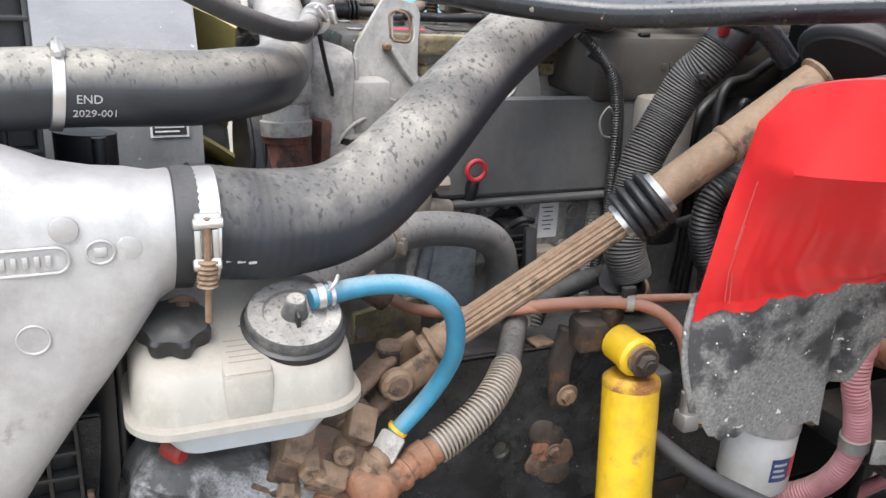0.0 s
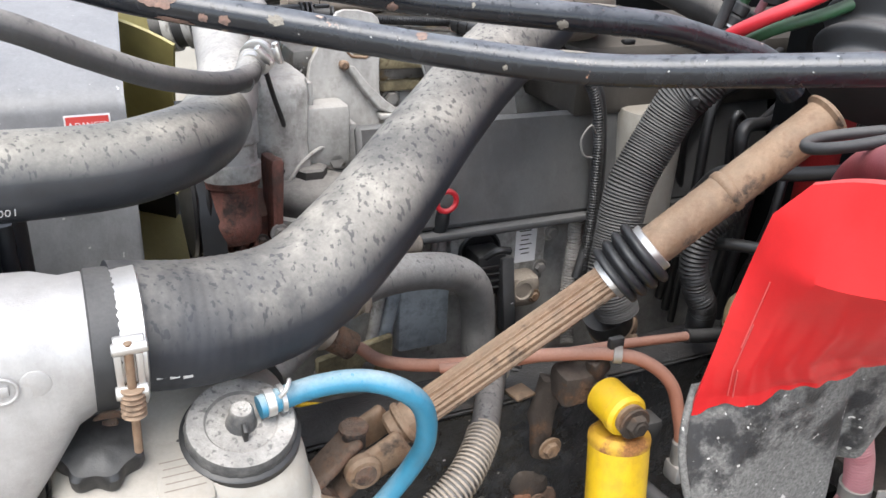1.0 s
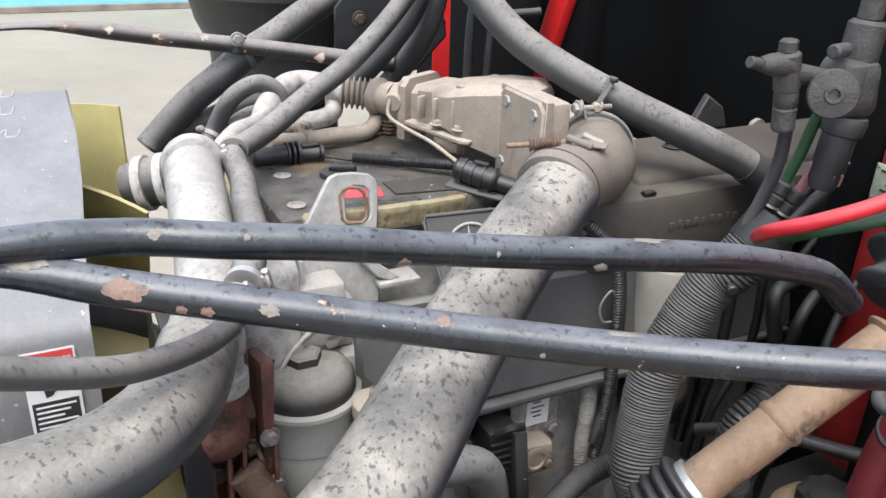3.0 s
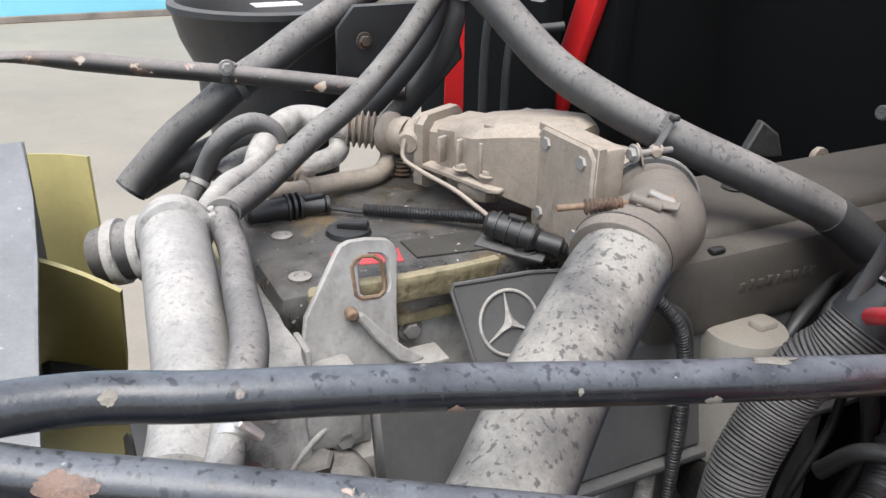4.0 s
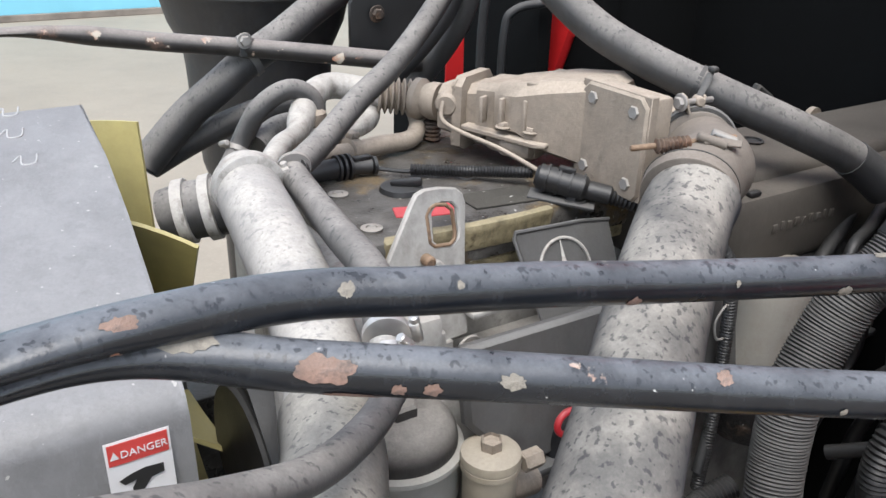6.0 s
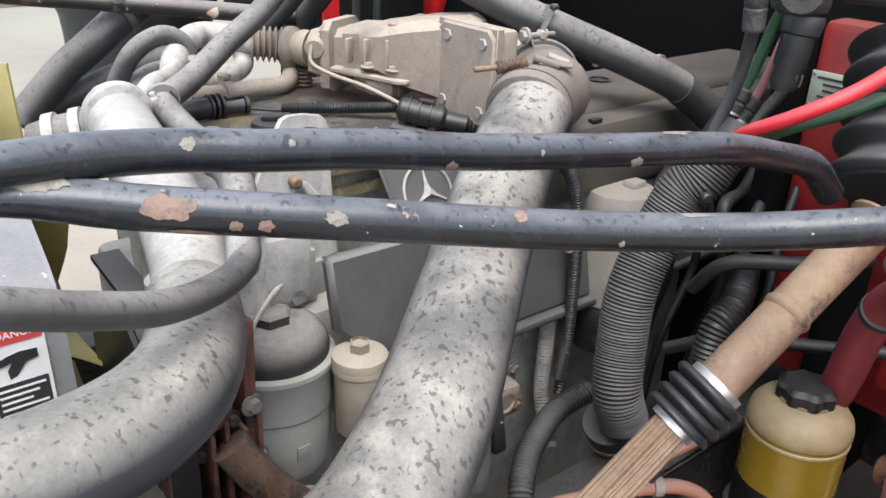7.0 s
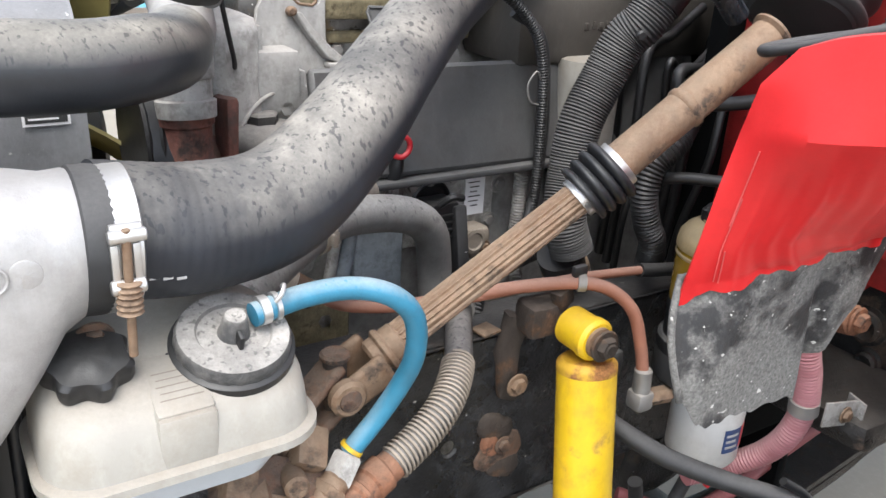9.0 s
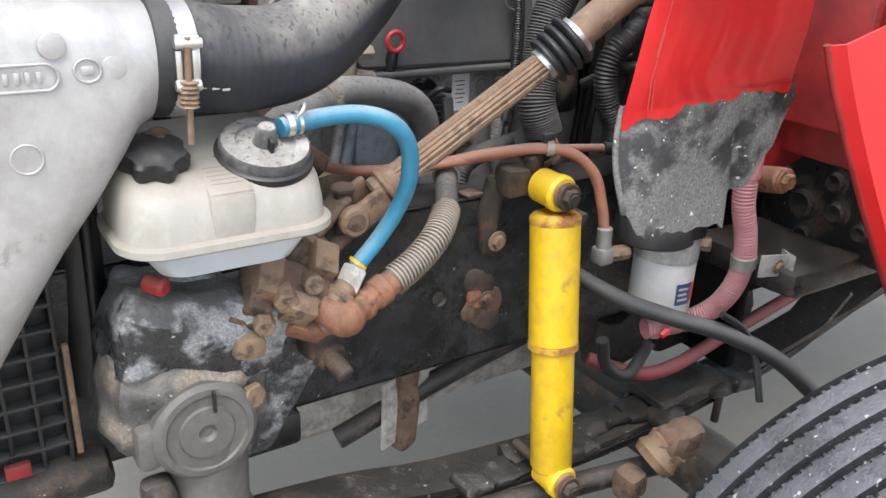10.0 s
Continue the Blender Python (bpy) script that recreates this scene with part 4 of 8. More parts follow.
SP = [(0.722, 0.90, 1.033), (0.69, 0.850, 1.021), (0.653, 0.795, 1.011), (0.612, 0.757, 0.994), (0.570, 0.741, 0.972), (0.530, 0.732, 0.955)]
part("hose_body", tube(wpts(SP), 0.0185, 20), RUBBER_GREY, spring_hose)


def coil(pts, r, wire, pitch, s0):
    """A wire wound round a line from a length s0 on."""
    line, out, run = spline(pts, 0.00042), [], 0.0
    t = (line[1] - line[0]).normalized()
    side = t.cross(UP).normalized()
    for a, b in zip(line, line[1:]):
        run += (b - a).length
        t = (b - a).normalized()
        side = (side - side.dot(t) * t).normalized()
        w = 2 * math.pi * run / pitch
        if run > s0:
            out.append(b + r * (side * math.cos(w) + side.cross(t) * math.sin(w)))
    return sweep(out, wire, 6)


part("spring", coil(wpts(SP), 0.0202, 0.0019, 0.0060, 0.115), ALU_TAN, spring_hose, "dusty steel guard spring")
part("elbow", tube(wpts([(0.537, 0.734, 0.957), (0.50, 0.727, 0.944), (0.462, 0.710, 0.936), (0.436, 0.695, 0.938), (0.420, 0.71, 0.948), (0.410, 0.735, 0.955)]), lambda s, whole: 0.0185 + (0.0035 if 0.02 < s < 0.045 or 0.06 < s < 0.07 else 0) + 0.006 * math.exp(-((s - 0.105) / 0.018) ** 2), 20, 0.003), RUST_ORANGE, spring_hose, "rusty elbow fitting")
part("collar", band(W(0.723, 0.902, 1.033), D(0.55, 0.75, 0.2), 0.0205, 0.012), STEEL_DULL, spring_hose)

# ---- steering joints and steering gear ----
UJ = W(0.482, 0.785, 1.045)
joint = thing("universal_joint", UJ, "rusty brown universal joint of the steering shaft", "universal joint")
sd = (L1 - L0).normalized()
lo = D(-0.75, -0.1, -0.6).normalized()
part("yoke", join(rod(L1 - sd * 0.03, L1 + sd * 0.012, 0.022, 24, 0.004), rod(L1 - sd * 0.012, L1 - sd * 0.002, 0.0265, 24, 0.003),
                  block(L1 + sd * 0.034 + OUT * 0.027, (0.062, 0.013, 0.040), 0.008, x=sd, seg=3), block(L1 + sd * 0.034 - OUT * 0.027, (0.062, 0.013, 0.040), 0.008, x=sd, seg=3)), RUST_TAN, joint)
part("bearing_cap", rod(UJ + OUT * 0.024, UJ + OUT * 0.041, 0.0215, 28, 0.004), RUST_TAN, joint, "round rusty bearing cap")
part("cap_centre", lathe([(0.013, 0), (0.0125, 0.002), (0.004, 0.003), (0, 0.003)], UJ + OUT * 0.041, OUT, 24), RUST, joint)
part("cross_pin", join(rod(UJ + OUT * 0.026, UJ - OUT * 0.036, 0.0135, 20, 0.003), rod(UJ + UP * 0.036, UJ - UP * 0.036, 0.0135, 20, 0.003)), RUST_DARK, joint)
part("lower_yoke", join(block(UJ + lo * 0.034 + UP * 0.024, (0.074, 0.040, 0.014), 0.007, x=lo, seg=3), block(UJ + lo * 0.030 - UP * 0.028, (0.074, 0.040, 0.014), 0.007, x=lo, seg=3),
                        rod(UJ + lo * 0.045, UJ + lo * 0.115, 0.027, 24, 0.005)), RUST, joint)
part("yoke_flange", rod(UJ + lo * 0.052, UJ + lo * 0.066, 0.034, 28, 0.004), RUST_TAN, joint)
part("pinch_bolt", bolt_head(UJ + lo * 0.082 + OUT * 0.026, OUT, 0.011, 0.011), RUST_TAN, joint)
part("bearing_cap", rod(UJ + UP * 0.03, UJ + UP * 0.040, 0.017, 24, 0.003), RUST, joint)

gear = thing("steering_gear", W(0.27, 0.78, 0.62), "grimy cast iron steering gear box bolted to the rail", "steering gear")


def lumpy(c, size, seed, amount=0.008, cuts=3, bevel=0.02, **kw):
    """An uneven casting from a rounded box."""
    bm = block(c, size, bevel, **kw)
    bmesh.ops.subdivide_edges(bm, edges=[e for e in bm.edges if e.calc_length() > 0.02], cuts=cuts, use_grid_fill=True)
    bmesh.ops.triangulate(bm, faces=[f for f in bm.faces if len(f.verts) > 4])
    for v in bm.verts:
        v.co += Vector([amount * noise.noise(v.co * 22 + Vector((seed + 7 * k, seed, 3 * k))) for k in range(3)])
    return bm


part("housing", lumpy(W(0.255, 0.800, 0.845), (0.215, 0.15, 0.17), 1, 0.010, 5, bevel=0.055), GEAR_CAST, gear)
part("shoulder", lumpy(W(0.275, 0.785, 0.930), (0.22, 0.13, 0.12), 5, 0.016, 5, bevel=0.03, x=D(1, 0, -0.25)), GEAR_WET, gear, "wet splashed upper casting with painted pale sheen")
part("mount_plate", plate([(0.20, 1.0), (0.30, 0.995), (0.345, 0.945), (0.455, 0.880), (0.450, 0.838), (0.365, 0.705), (0.24, 0.70), (0.20, 0.8)], W(0, 0.80, 0), REAR, UP, 0.02, 0.004), GEAR_WET, gear)
part("sector_cylinder", lathe([(0.066, -0.05), (0.067, 0.0), (0.066, 0.018), (0.060, 0.024), (0.052, 0.0245), (0.050, 0.021), (0.036, 0.021), (0.034, 0.0245), (0.012, 0.025), (0.008, 0.019), (0, 0.019)], W(0.258, 0.735, 0.812), OUT + UP * 0.06, 48, wobble=lambda w, h: 1 + (0.03 * max(0, math.cos(3 * w + 0.6)) if h < 0.02 else 0)), SECTOR_GREY, gear, "round dark grey sector cover")
part("cover_slot", block(W(0.268, 0.7085, 0.858), (0.004, 0.006, 0.030), 0.001, z=D(-0.35, 0, 1)), PLASTIC, gear)
part("output_shaft", lathe([(0.056, 0), (0.054, 0.12), (0.060, 0.14), (0.060, 0.24)], W(0.268, 0.765, 0.79), -UP, 32), SECTOR_GREY, gear)
part("side_lug", block(W(0.188, 0.738, 0.805), (0.030, 0.045, 0.060), 0.010, z=D(0.1, 0, 1)), SECTOR_GREY, gear)
part("side_lug", lumpy(W(0.20, 0.74, 0.725), (0.05, 0.05, 0.05), 9, 0.010, 2, 0.016), GREASY, gear)
part("horn", lumpy(W(0.205, 0.76, 0.975), (0.05, 0.04, 0.035), 19, 0.010, 3, 0.012), GEAR_CAST, gear)
part("clean_bolt", bolt_head(W(0.322, 0.728, 0.840), D(0.3, -1, 0.1), 0.018, 0.010, False), RUST_TAN, gear)
part("boss", lumpy(W(0.318, 0.722, 0.915), (0.045, 0.03, 0.035), 16, 0.006, 3, 0.014), RUST_TAN, gear)
va = D(0.85, -0.12, -0.42).normalized()
vn = (D(0, -0.62, 0.78) - D(0, -0.62, 0.78).dot(va) * va).normalized()
for a, b, z, sx, sy, sz, mat in ((0.392, 0.742, 0.965, 0.085, 0.055, 0.060, RUST), (0.350, 0.752, 0.985, 0.036, 0.062, 0.068, RUST_TAN), (0.383, 0.712, 0.958, 0.040, 0.030, 0.040, RUST_TAN), (0.335, 0.735, 0.965, 0.034, 0.036, 0.044, RUST),
                                (0.402, 0.735, 0.925, 0.052, 0.045, 0.032, RUST_ORANGE), (0.430, 0.745, 1.000, 0.036, 0.046, 0.038, RUST_TAN), (0.315, 0.748, 0.945, 0.040, 0.04, 0.045, RUST_DARK)):
    part("valve_block", block(W(a, b, z), (sx, sy, sz), 0.005, x=va, z=vn), mat, gear)
for (a, b, z), (a2, b2, z2), r, n in (((0.372, 0.74, 0.985), (0.362, 0.695, 0.975), 0.016, 6), ((0.345, 0.745, 0.955), (0.335, 0.700, 0.945), 0.014, 6), ((0.408, 0.74, 0.985), (0.402, 0.70, 0.990), 0.013, 20), ((0.425, 0.745, 0.935), (0.425, 0.70, 0.925), 0.015, 6)):
    part("valve_port", rod(W(a, b, z), W(a2, b2, z2), r, n, 0.003), RUST_TAN, gear)
part("plug", join(rod(W(0.43, 0.80, 0.872), W(0.443, 0.735, 0.855), 0.022, 16, 0.005), rod(W(0.437, 0.74, 0.862), W(0.449, 0.706, 0.842), 0.013, 20, 0.003), lumpy(W(0.435, 0.77, 0.872), (0.05, 0.05, 0.05), 17, 0.008, 2, 0.012)), RUST_DARK, gear)
part("red_seal", rod(W(0.208, 0.74, 1.022), W(0.225, 0.715, 1.020), 0.0115, 16, 0.004), RED_DIRTY, gear)

# ---- frame brackets and small chassis parts ----
fb = thing("shock_bracket", W(0.84, 0.85, 1.0), "rust-stained cast bracket holding the shock absorber on the rail", "bracket")
part("body", lumpy(W(0.785, 0.858, 0.965), (0.034, 0.022, 0.14), 31, 0.012, 4, 0.008, z=D(0.12, 0, 1)), RUST_DARK, fb)
part("arm", lumpy(W(0.815, 0.835, 1.03), (0.07, 0.05, 0.05), 33, 0.006, 2, 0.012), RUST_DARK, fb)
part("bolt", bolt_head(W(0.783, 0.834, 0.93), OUT, 0.012, 0.010), RUST_TAN, fb)
for q, (a, z, r, m) in enumerate(((0.786, 0.800, 0.036, RUST), (0.796, 0.770, 0.026, RUST_DARK), (0.776, 0.840, 0.030, RUST_DARK), (0.770, 0.815, 0.022, RUST_ORANGE))):
    part("rust_scab", lathe([(r, -0.001), (r * 0.93, 0.002), (r * 0.6, 0.004 + 0.0008 * q), (r * 0.3, 0.0055), (0, 0.005)], W(a, 0.8642, z), OUT, 48,
                            wobble=lambda w, h, q=q: 1 + 0.20 * math.sin(2 * w + 1 + q) + 0.06 * math.sin(3 * w + 2 * q) + 0.03 * math.sin(7 * w + q) + 0.02 * math.sin(17 * w)), m, fb)
part("rail_bolt", bolt_head(W(0.786, 0.856, 0.815), OUT, 0.010, 0.008), RUST, fb)
tab = part("rail_tab", block(W(0.75, 0.872, 1.006), (0.032, 0.03, 0.004), 0.001, x=D(1, 0.2, 0)), RUST_TAN, None, "small rusty tab on the chassis rail", category="bracket")

# ---- faded orange air pipes ----
BR = [(0.57, 1.02, 1.03), (0.584, 0.965, 1.038), (0.632, 0.922, 1.046), (0.698, 0.890, 1.056), (0.765, 0.850, 1.075), (0.835, 0.806, 1.088), (0.880, 0.783, 1.080), (0.918, 0.768, 1.045), (0.936, 0.760, 0.99), (0.944, 0.755, 0.945)]
hose("air_pipe", BR, 0.0090, ORANGE, "faded orange nylon air pipe arching over the rail", "pipe", 14)
hose("air_pipe", [(0.64, 0.90, 1.052), (0.72, 0.87, 1.062), (0.87, 0.842, 1.072), (1.02, 0.842, 1.058)], 0.0068, ORANGE, "thin faded orange air pipe clipped beside another", "pipe", 12)
hose("rubber_sleeve", [(1.0, 0.842, 1.060), (1.06, 0.842, 1.05), (1.14, 0.845, 1.04)], 0.0105, RUBBER_DULL, "dull black rubber sleeve on an air pipe", "hose", 14)
clip = thing("pipe_clip", W(0.845, 0.80, 1.08), "grey rubber-lined clip holding orange pipes", "pipe clip")
part("strap", band(W(0.848, 0.800, 1.088), D(0.8, -0.5, 0), 0.0105, 0.012), STEEL_DULL, clip)
part("lug", block(W(0.846, 0.804, 1.104), (0.022, 0.010, 0.016), 0.003), PLASTIC_DUSTY, clip)
part("foot", block(W(0.835, 0.82, 1.062), (0.03, 0.02, 0.03), 0.004, x=D(1, 0.3, 0.4)), RUST_DARK, clip)
elb = thing("air_fitting", W(0.95, 0.753, 0.92), "grey brass-nutted elbow fitting on an air pipe", "pipe fitting")
part("body", join(rod(W(0.944, 0.755, 0.955), W(0.945, 0.754, 0.915), 0.013, 16, 0.003), block(W(0.945, 0.754, 0.905), (0.03, 0.03, 0.03), 0.006)), STEEL_DULL, elb)
part("nut", rod(W(0.955, 0.752, 0.905), W(0.995, 0.745, 0.905), 0.013, 6, 0.002), RUST_TAN, elb)
part("sleeve", block(W(0.918, 0.80, 0.952), (0.03, 0.035, 0.04), 0.006), PLASTIC_DUSTY, elb)

# ---- fuel filter under the guard ----
flt = thing("spin_on_filter", W(1.03, 0.72, 0.75), "white spin-on filter with a blue and red sticker", "filter")
FC = W(1.085, 0.741, 0.782)
can = part("canister", lathe([(0.03, -0.008), (0.05, -0.004), (0.0545, 0.004), (0.0545, 0.098), (0.05, 0.105), (0, 0.106)], FC, UP, 44), FILTER_WHITE, flt)
part("head", lathe([(0.045, 0.10), (0.056, 0.104), (0.056, 0.16), (0.04, 0.17), (0, 0.17)], FC, UP, 36), ALU_DIRTY, flt)
part("head_ring", lathe([(0.05, 0.15), (0.062, 0.152), (0.062, 0.185), (0.05, 0.19)], FC, UP, 36), PLASTIC, flt)
part("drain", lathe([(0.014, -0.06), (0.018, -0.05), (0.018, -0.02), (0.026, -0.008)], FC, UP, 20), ALU_DIRTY, flt)
part("drain_tap", block(W(1.068, 0.70, 0.752), (0.022, 0.012, 0.012), 0.004, x=D(1, 0, 0.5)), RED_TUBE, flt, "orange-red drain tap")
part("brass_nut", rod(W(1.115, 0.70, 0.915), W(1.13, 0.685, 0.915), 0.013, 6, 0.002), RUST_TAN, flt)


def wrapped(c, r, w0, w1, z0, z1, thick=0.0006):
    """A curved sticker on an upright can."""
    rowsx = [[Vector(c) + Vector((r * math.cos(w), r * math.sin(w), z)) for w in (w0 + (w1 - w0) * k / 10 for k in range(11))] for z in (z0, z1)]
    return sheet(rowsx, thick)


part("sticker", wrapped(FC, 0.0552, radians(-82), radians(-48), 0.028, 0.068), BLUE_PRINT, can)
part("sticker", wrapped(FC, 0.0552, radians(-47), radians(-28), 0.030, 0.066), STICKER_RED, can)
for k in range(3):
    part("print_bar", wrapped(FC, 0.0560, radians(-78), radians(-55 - 4 * (k % 2)), 0.036 + 0.010 * k, 0.040 + 0.010 * k), WHITE_INK, can)

PK = [(1.118, 0.632, 1.10), (1.121, 0.632, 1.015), (1.142, 0.631, 0.954), (1.158, 0.635, 0.896), (1.160, 0.650, 0.837), (1.155, 0.681, 0.785), (1.125, 0.72, 0.748), (1.06, 0.74, 0.742)]
pink = hose("pink_hose", PK, lambda s, whole: 0.0185 + 0.0007 * math.sin(2 * math.pi * s / 0.006), PINK, "faded pink ribbed rubber hose", "hose", 18, 0.0015)
part("end_sleeve", tube(wpts([(1.118, 0.632, 1.105), (1.1185, 0.632, 1.08), (1.119, 0.632, 1.055)]), 0.0202, 18), PINK, pink)
pc = thing("hose_bracket", W(1.155, 0.62, 0.88), "galvanised clamp bracket round a pink hose", "hose bracket")
part("strap", band(W(1.157, 0.635, 0.90), D(0.2, 0.05, -1), 0.0195, 0.024), STEEL_DULL, pc)
part("tongue", block(W(1.185, 0.595, 0.90), (0.055, 0.004, 0.040), 0.001, x=D(1, -0.35, 0)), ALU_DIRTY, pc)
part("tongue_fold", block(W(1.212, 0.590, 0.90), (0.004, 0.035, 0.040), 0.001, x=D(1, -0.35, 0)), ALU_DIRTY, pc)
part("bolt", bolt_head(W(1.188, 0.590, 0.90), OUT, 0.009, 0.008), RUST_TAN, pc)
hose("brake_cable", [(0.87, 0.83, 0.90), (0.903, 0.765, 0.872), (0.935, 0.690, 0.853), (0.985, 0.625, 0.838), (1.05, 0.565, 0.82), (1.12, 0.51, 0.78), (1.20, 0.46, 0.70)], 0.0140, RUBBER_DULL, "scuffed black rubber air line hanging by the rail", "hose", 16)
hose("brake_cable", [(0.87, 0.83, 0.95), (0.89, 0.80, 0.90), (0.93, 0.76, 0.85), (1.0, 0.72, 0.80)], 0.006, RUBBER, "thin black cable beside the air line", "cable", 10)
hose("brake_cable", [(1.03, 0.565, 0.86), (1.07, 0.55, 0.83), (1.085, 0.53, 0.79), (1.08, 0.50, 0.72)], 0.006, RUBBER, "thin black cable tied to the air line", "cable", 10)

# ---- power steering fluid reservoir ----
PS = W(1.052, 0.745, 0.950)
psr = thing("fluid_reservoir", PS, "translucent yellowed reservoir holding amber fluid, black knobbed cap", "fluid reservoir")
part("base_cup", lathe([(0.064, -0.03), (0.068, -0.026), (0.068, 0.010), (0.0665, 0.014), (0.0680, 0.016), (0.0680, 0.034), (0.0645, 0.037)], PS, UP, 44), PLASTIC_DUSTY, psr)
part("dark_fluid", lathe([(0.0612, 0.02), (0.0612, 0.092)], PS, UP, 44), PLASTIC, psr)
part("amber_fluid", lathe([(0.0612, 0.0925), (0.0612, 0.172), (0.0, 0.172)], PS, UP, 44), FLUID, psr)
part("level_ring", lathe([(0.0612, 0.160), (0.0626, 0.1615), (0.0626, 0.1645), (0.0612, 0.166)], PS, UP, 44), RES_SHELL, psr)
part("shoulder", lathe([(0.0620, 0.171), (0.0630, 0.173), (0.0630, 0.180), (0.0605, 0.191), (0.053, 0.201), (0.042, 0.208), (0.034, 0.210), (0.034, 0.214), (0, 0.214)], PS, UP, 44), RES_SHELL, psr)
part("knob_cap", lathe([(0.031, 0.208), (0.0345, 0.212), (0.0345, 0.226), (0.028, 0.232), (0.012, 0.233), (0.0, 0.236)], PS, UP, 64, wobble=lambda w, h: 1 + 0.06 * math.cos(8 * w)), PLASTIC, psr, "black knobbed screw cap")

# ---- oil filter housings ----
of = thing("oil_filter", W(0.53, 1.12, 1.07), "grey painted oil filter housing with a dusty black hex cap", "oil filter")
OFC = W(0.540, 1.147, 1.056)
part("bowl", lathe([(0.049, 0.0), (0.061, 0.004), (0.0655, 0.014), (0.0675, 0.084), (0.0668, 0.086), (0.0668, 0.088), (0.0705, 0.092), (0.0725, 0.143), (0.0750, 0.146), (0.0750, 0.152), (0.068, 0.154)], OFC, UP, 56), FILTER_GREY, of)
part("cap", lathe([(0.066, 0.152), (0.0672, 0.155), (0.0676, 0.163), (0.0655, 0.173), (0.060, 0.182), (0.048, 0.190), (0.030, 0.194), (0.0, 0.195)], OFC, UP, 56), CAP_DARK, of, "dusty black domed cap")
part("hex", lathe([(0.0250, 0.186), (0.0250, 0.205), (0.021, 0.208), (0, 0.2075)], OFC, UP, 6), CAP_DARK, of)
part("emblem", block(OFC + OUT * 0.0665 + UP * 0.045, (0.018, 0.004, 0.020), 0.001), ENGINE_GREY, of)
part("foot", lumpy(W(0.545, 1.20, 1.06), (0.15, 0.14, 0.10), 51, 0.008, 2, 0.02), ENGINE_GREY, of)
sf = thing("fuel_strainer", W(0.61, 1.06, 1.12), "small beige fuel strainer housing with a slotted cap", "strainer")
SFC = W(0.614, 1.072, 1.110)
part("bowl", lathe([(0.026, 0.0), (0.029, 0.004), (0.0305, 0.085), (0.0335, 0.088), (0.0335, 0.094), (0.03, 0.096)], SFC, UP, 36), FILTER_BEIGE, sf)
part("cap", lathe([(0.033, 0.094), (0.034, 0.098), (0.033, 0.106), (0.026, 0.110), (0.0, 0.111)], SFC, UP, 36), FILTER_BEIGE, sf)
part("nut", join(lathe([(0.0125, 0.108), (0.0125, 0.122), (0.010, 0.124), (0.010, 0.120), (0, 0.120)], SFC, UP, 6)), ALU_TAN, sf)
part("arm", join(rod(W(0.63, 1.07, 1.16), W(0.68, 1.075, 1.15), 0.018, 16, 0.004), rod(W(0.64, 1.05, 1.205), W(0.665, 1.05, 1.205), 0.012, 6, 0.002)), ALU_TAN, sf)

# ---- red-brown pump casting, belt and pulley in front of the engine ----
pump = thing("water_pump", W(0.44, 1.13, 1.05), "rust-brown cast water pump body with bolts", "water pump")
part("body", lumpy(W(0.445, 1.18, 1.12), (0.07, 0.16, 0.25), 61, 0.012, 3, 0.02), PUMP_RED, pump)
part("neck", lathe([(0.030, 0), (0.036, 0.01), (0.036, 0.03), (0.033, 0.035), (0.033, 0.075), (0.037, 0.078), (0.037, 0.09)], W(0.418, 1.085, 1.197), UP, 28), PUMP_RED, pump)
part("rib", lumpy(W(0.475, 1.10, 1.18), (0.018, 0.05, 0.24), 64, 0.005, 2, 0.008), PUMP_RED, pump)
part("outlet", tube(wpts([(0.44, 1.06, 1.17), (0.47, 1.04, 1.12), (0.51, 1.03, 1.07), (0.56, 1.03, 1.03)]), 0.021, 18), RUST, pump)
part("outlet_collar", lathe([(0.021, 0), (0.026, 0.003), (0.026, 0.02), (0.022, 0.023)], W(0.51, 1.03, 1.07), D(0.6, 0, -0.5), 24), ALU_TAN, pump)
for a, b, z in ((0.475, 1.075, 1.20), (0.48, 1.075, 1.13), (0.462, 1.08, 1.06)):
    part("bolt", bolt_head(W(a, b, z), D(0.2, -1, 0), 0.009, 0.010), STEEL_DULL, pump)
for k in range(5):
    part("fin", block(W(0.405 + 0.019 * k, 1.090 - 0.006 * (k % 2), 1.10 + 0.012 * (k % 3)), (0.006, 0.045, 0.16), 0.002, z=D(0.05 * (k - 2), 0, 1)), PUMP_RED, pump)
for a, z in ((0.413, 1.16), (0.452, 1.19), (0.47, 1.03), (0.432, 1.05)):
    part("stud", bolt_head(W(a, 1.078, z), OUT, 0.007, 0.010), RUST_DARK, pump)
thermo = thing("thermostat_neck", W(0.418, 1.072, 1.285), "grey ribbed aluminium thermostat neck under the pale pipe", "thermostat housing")
part("body", lathe([(0.036, 0), (0.037, 0.02), (0.033, 0.022), (0.033, 0.045), (0.037, 0.047), (0.037, 0.085), (0.034, 0.088)], W(0.418, 1.072, 1.285), D(0, 0.1, 1), 32), ALU_DIRTY, thermo)
belt = thing("drive_belt", W(0.40, 1.1, 1.1), "black ribbed drive belt round its pulleys", "drive belt")
part("belt_run", sheet([[W(a, b, z) for b, z in ((1.055, 0.90), (1.05, 1.05), (1.052, 1.20), (1.075, 1.29), (1.13, 1.34), (1.22, 1.35))] for a in (0.372, 0.382, 0.392, 0.402)], 0.006), RUBBER, belt)
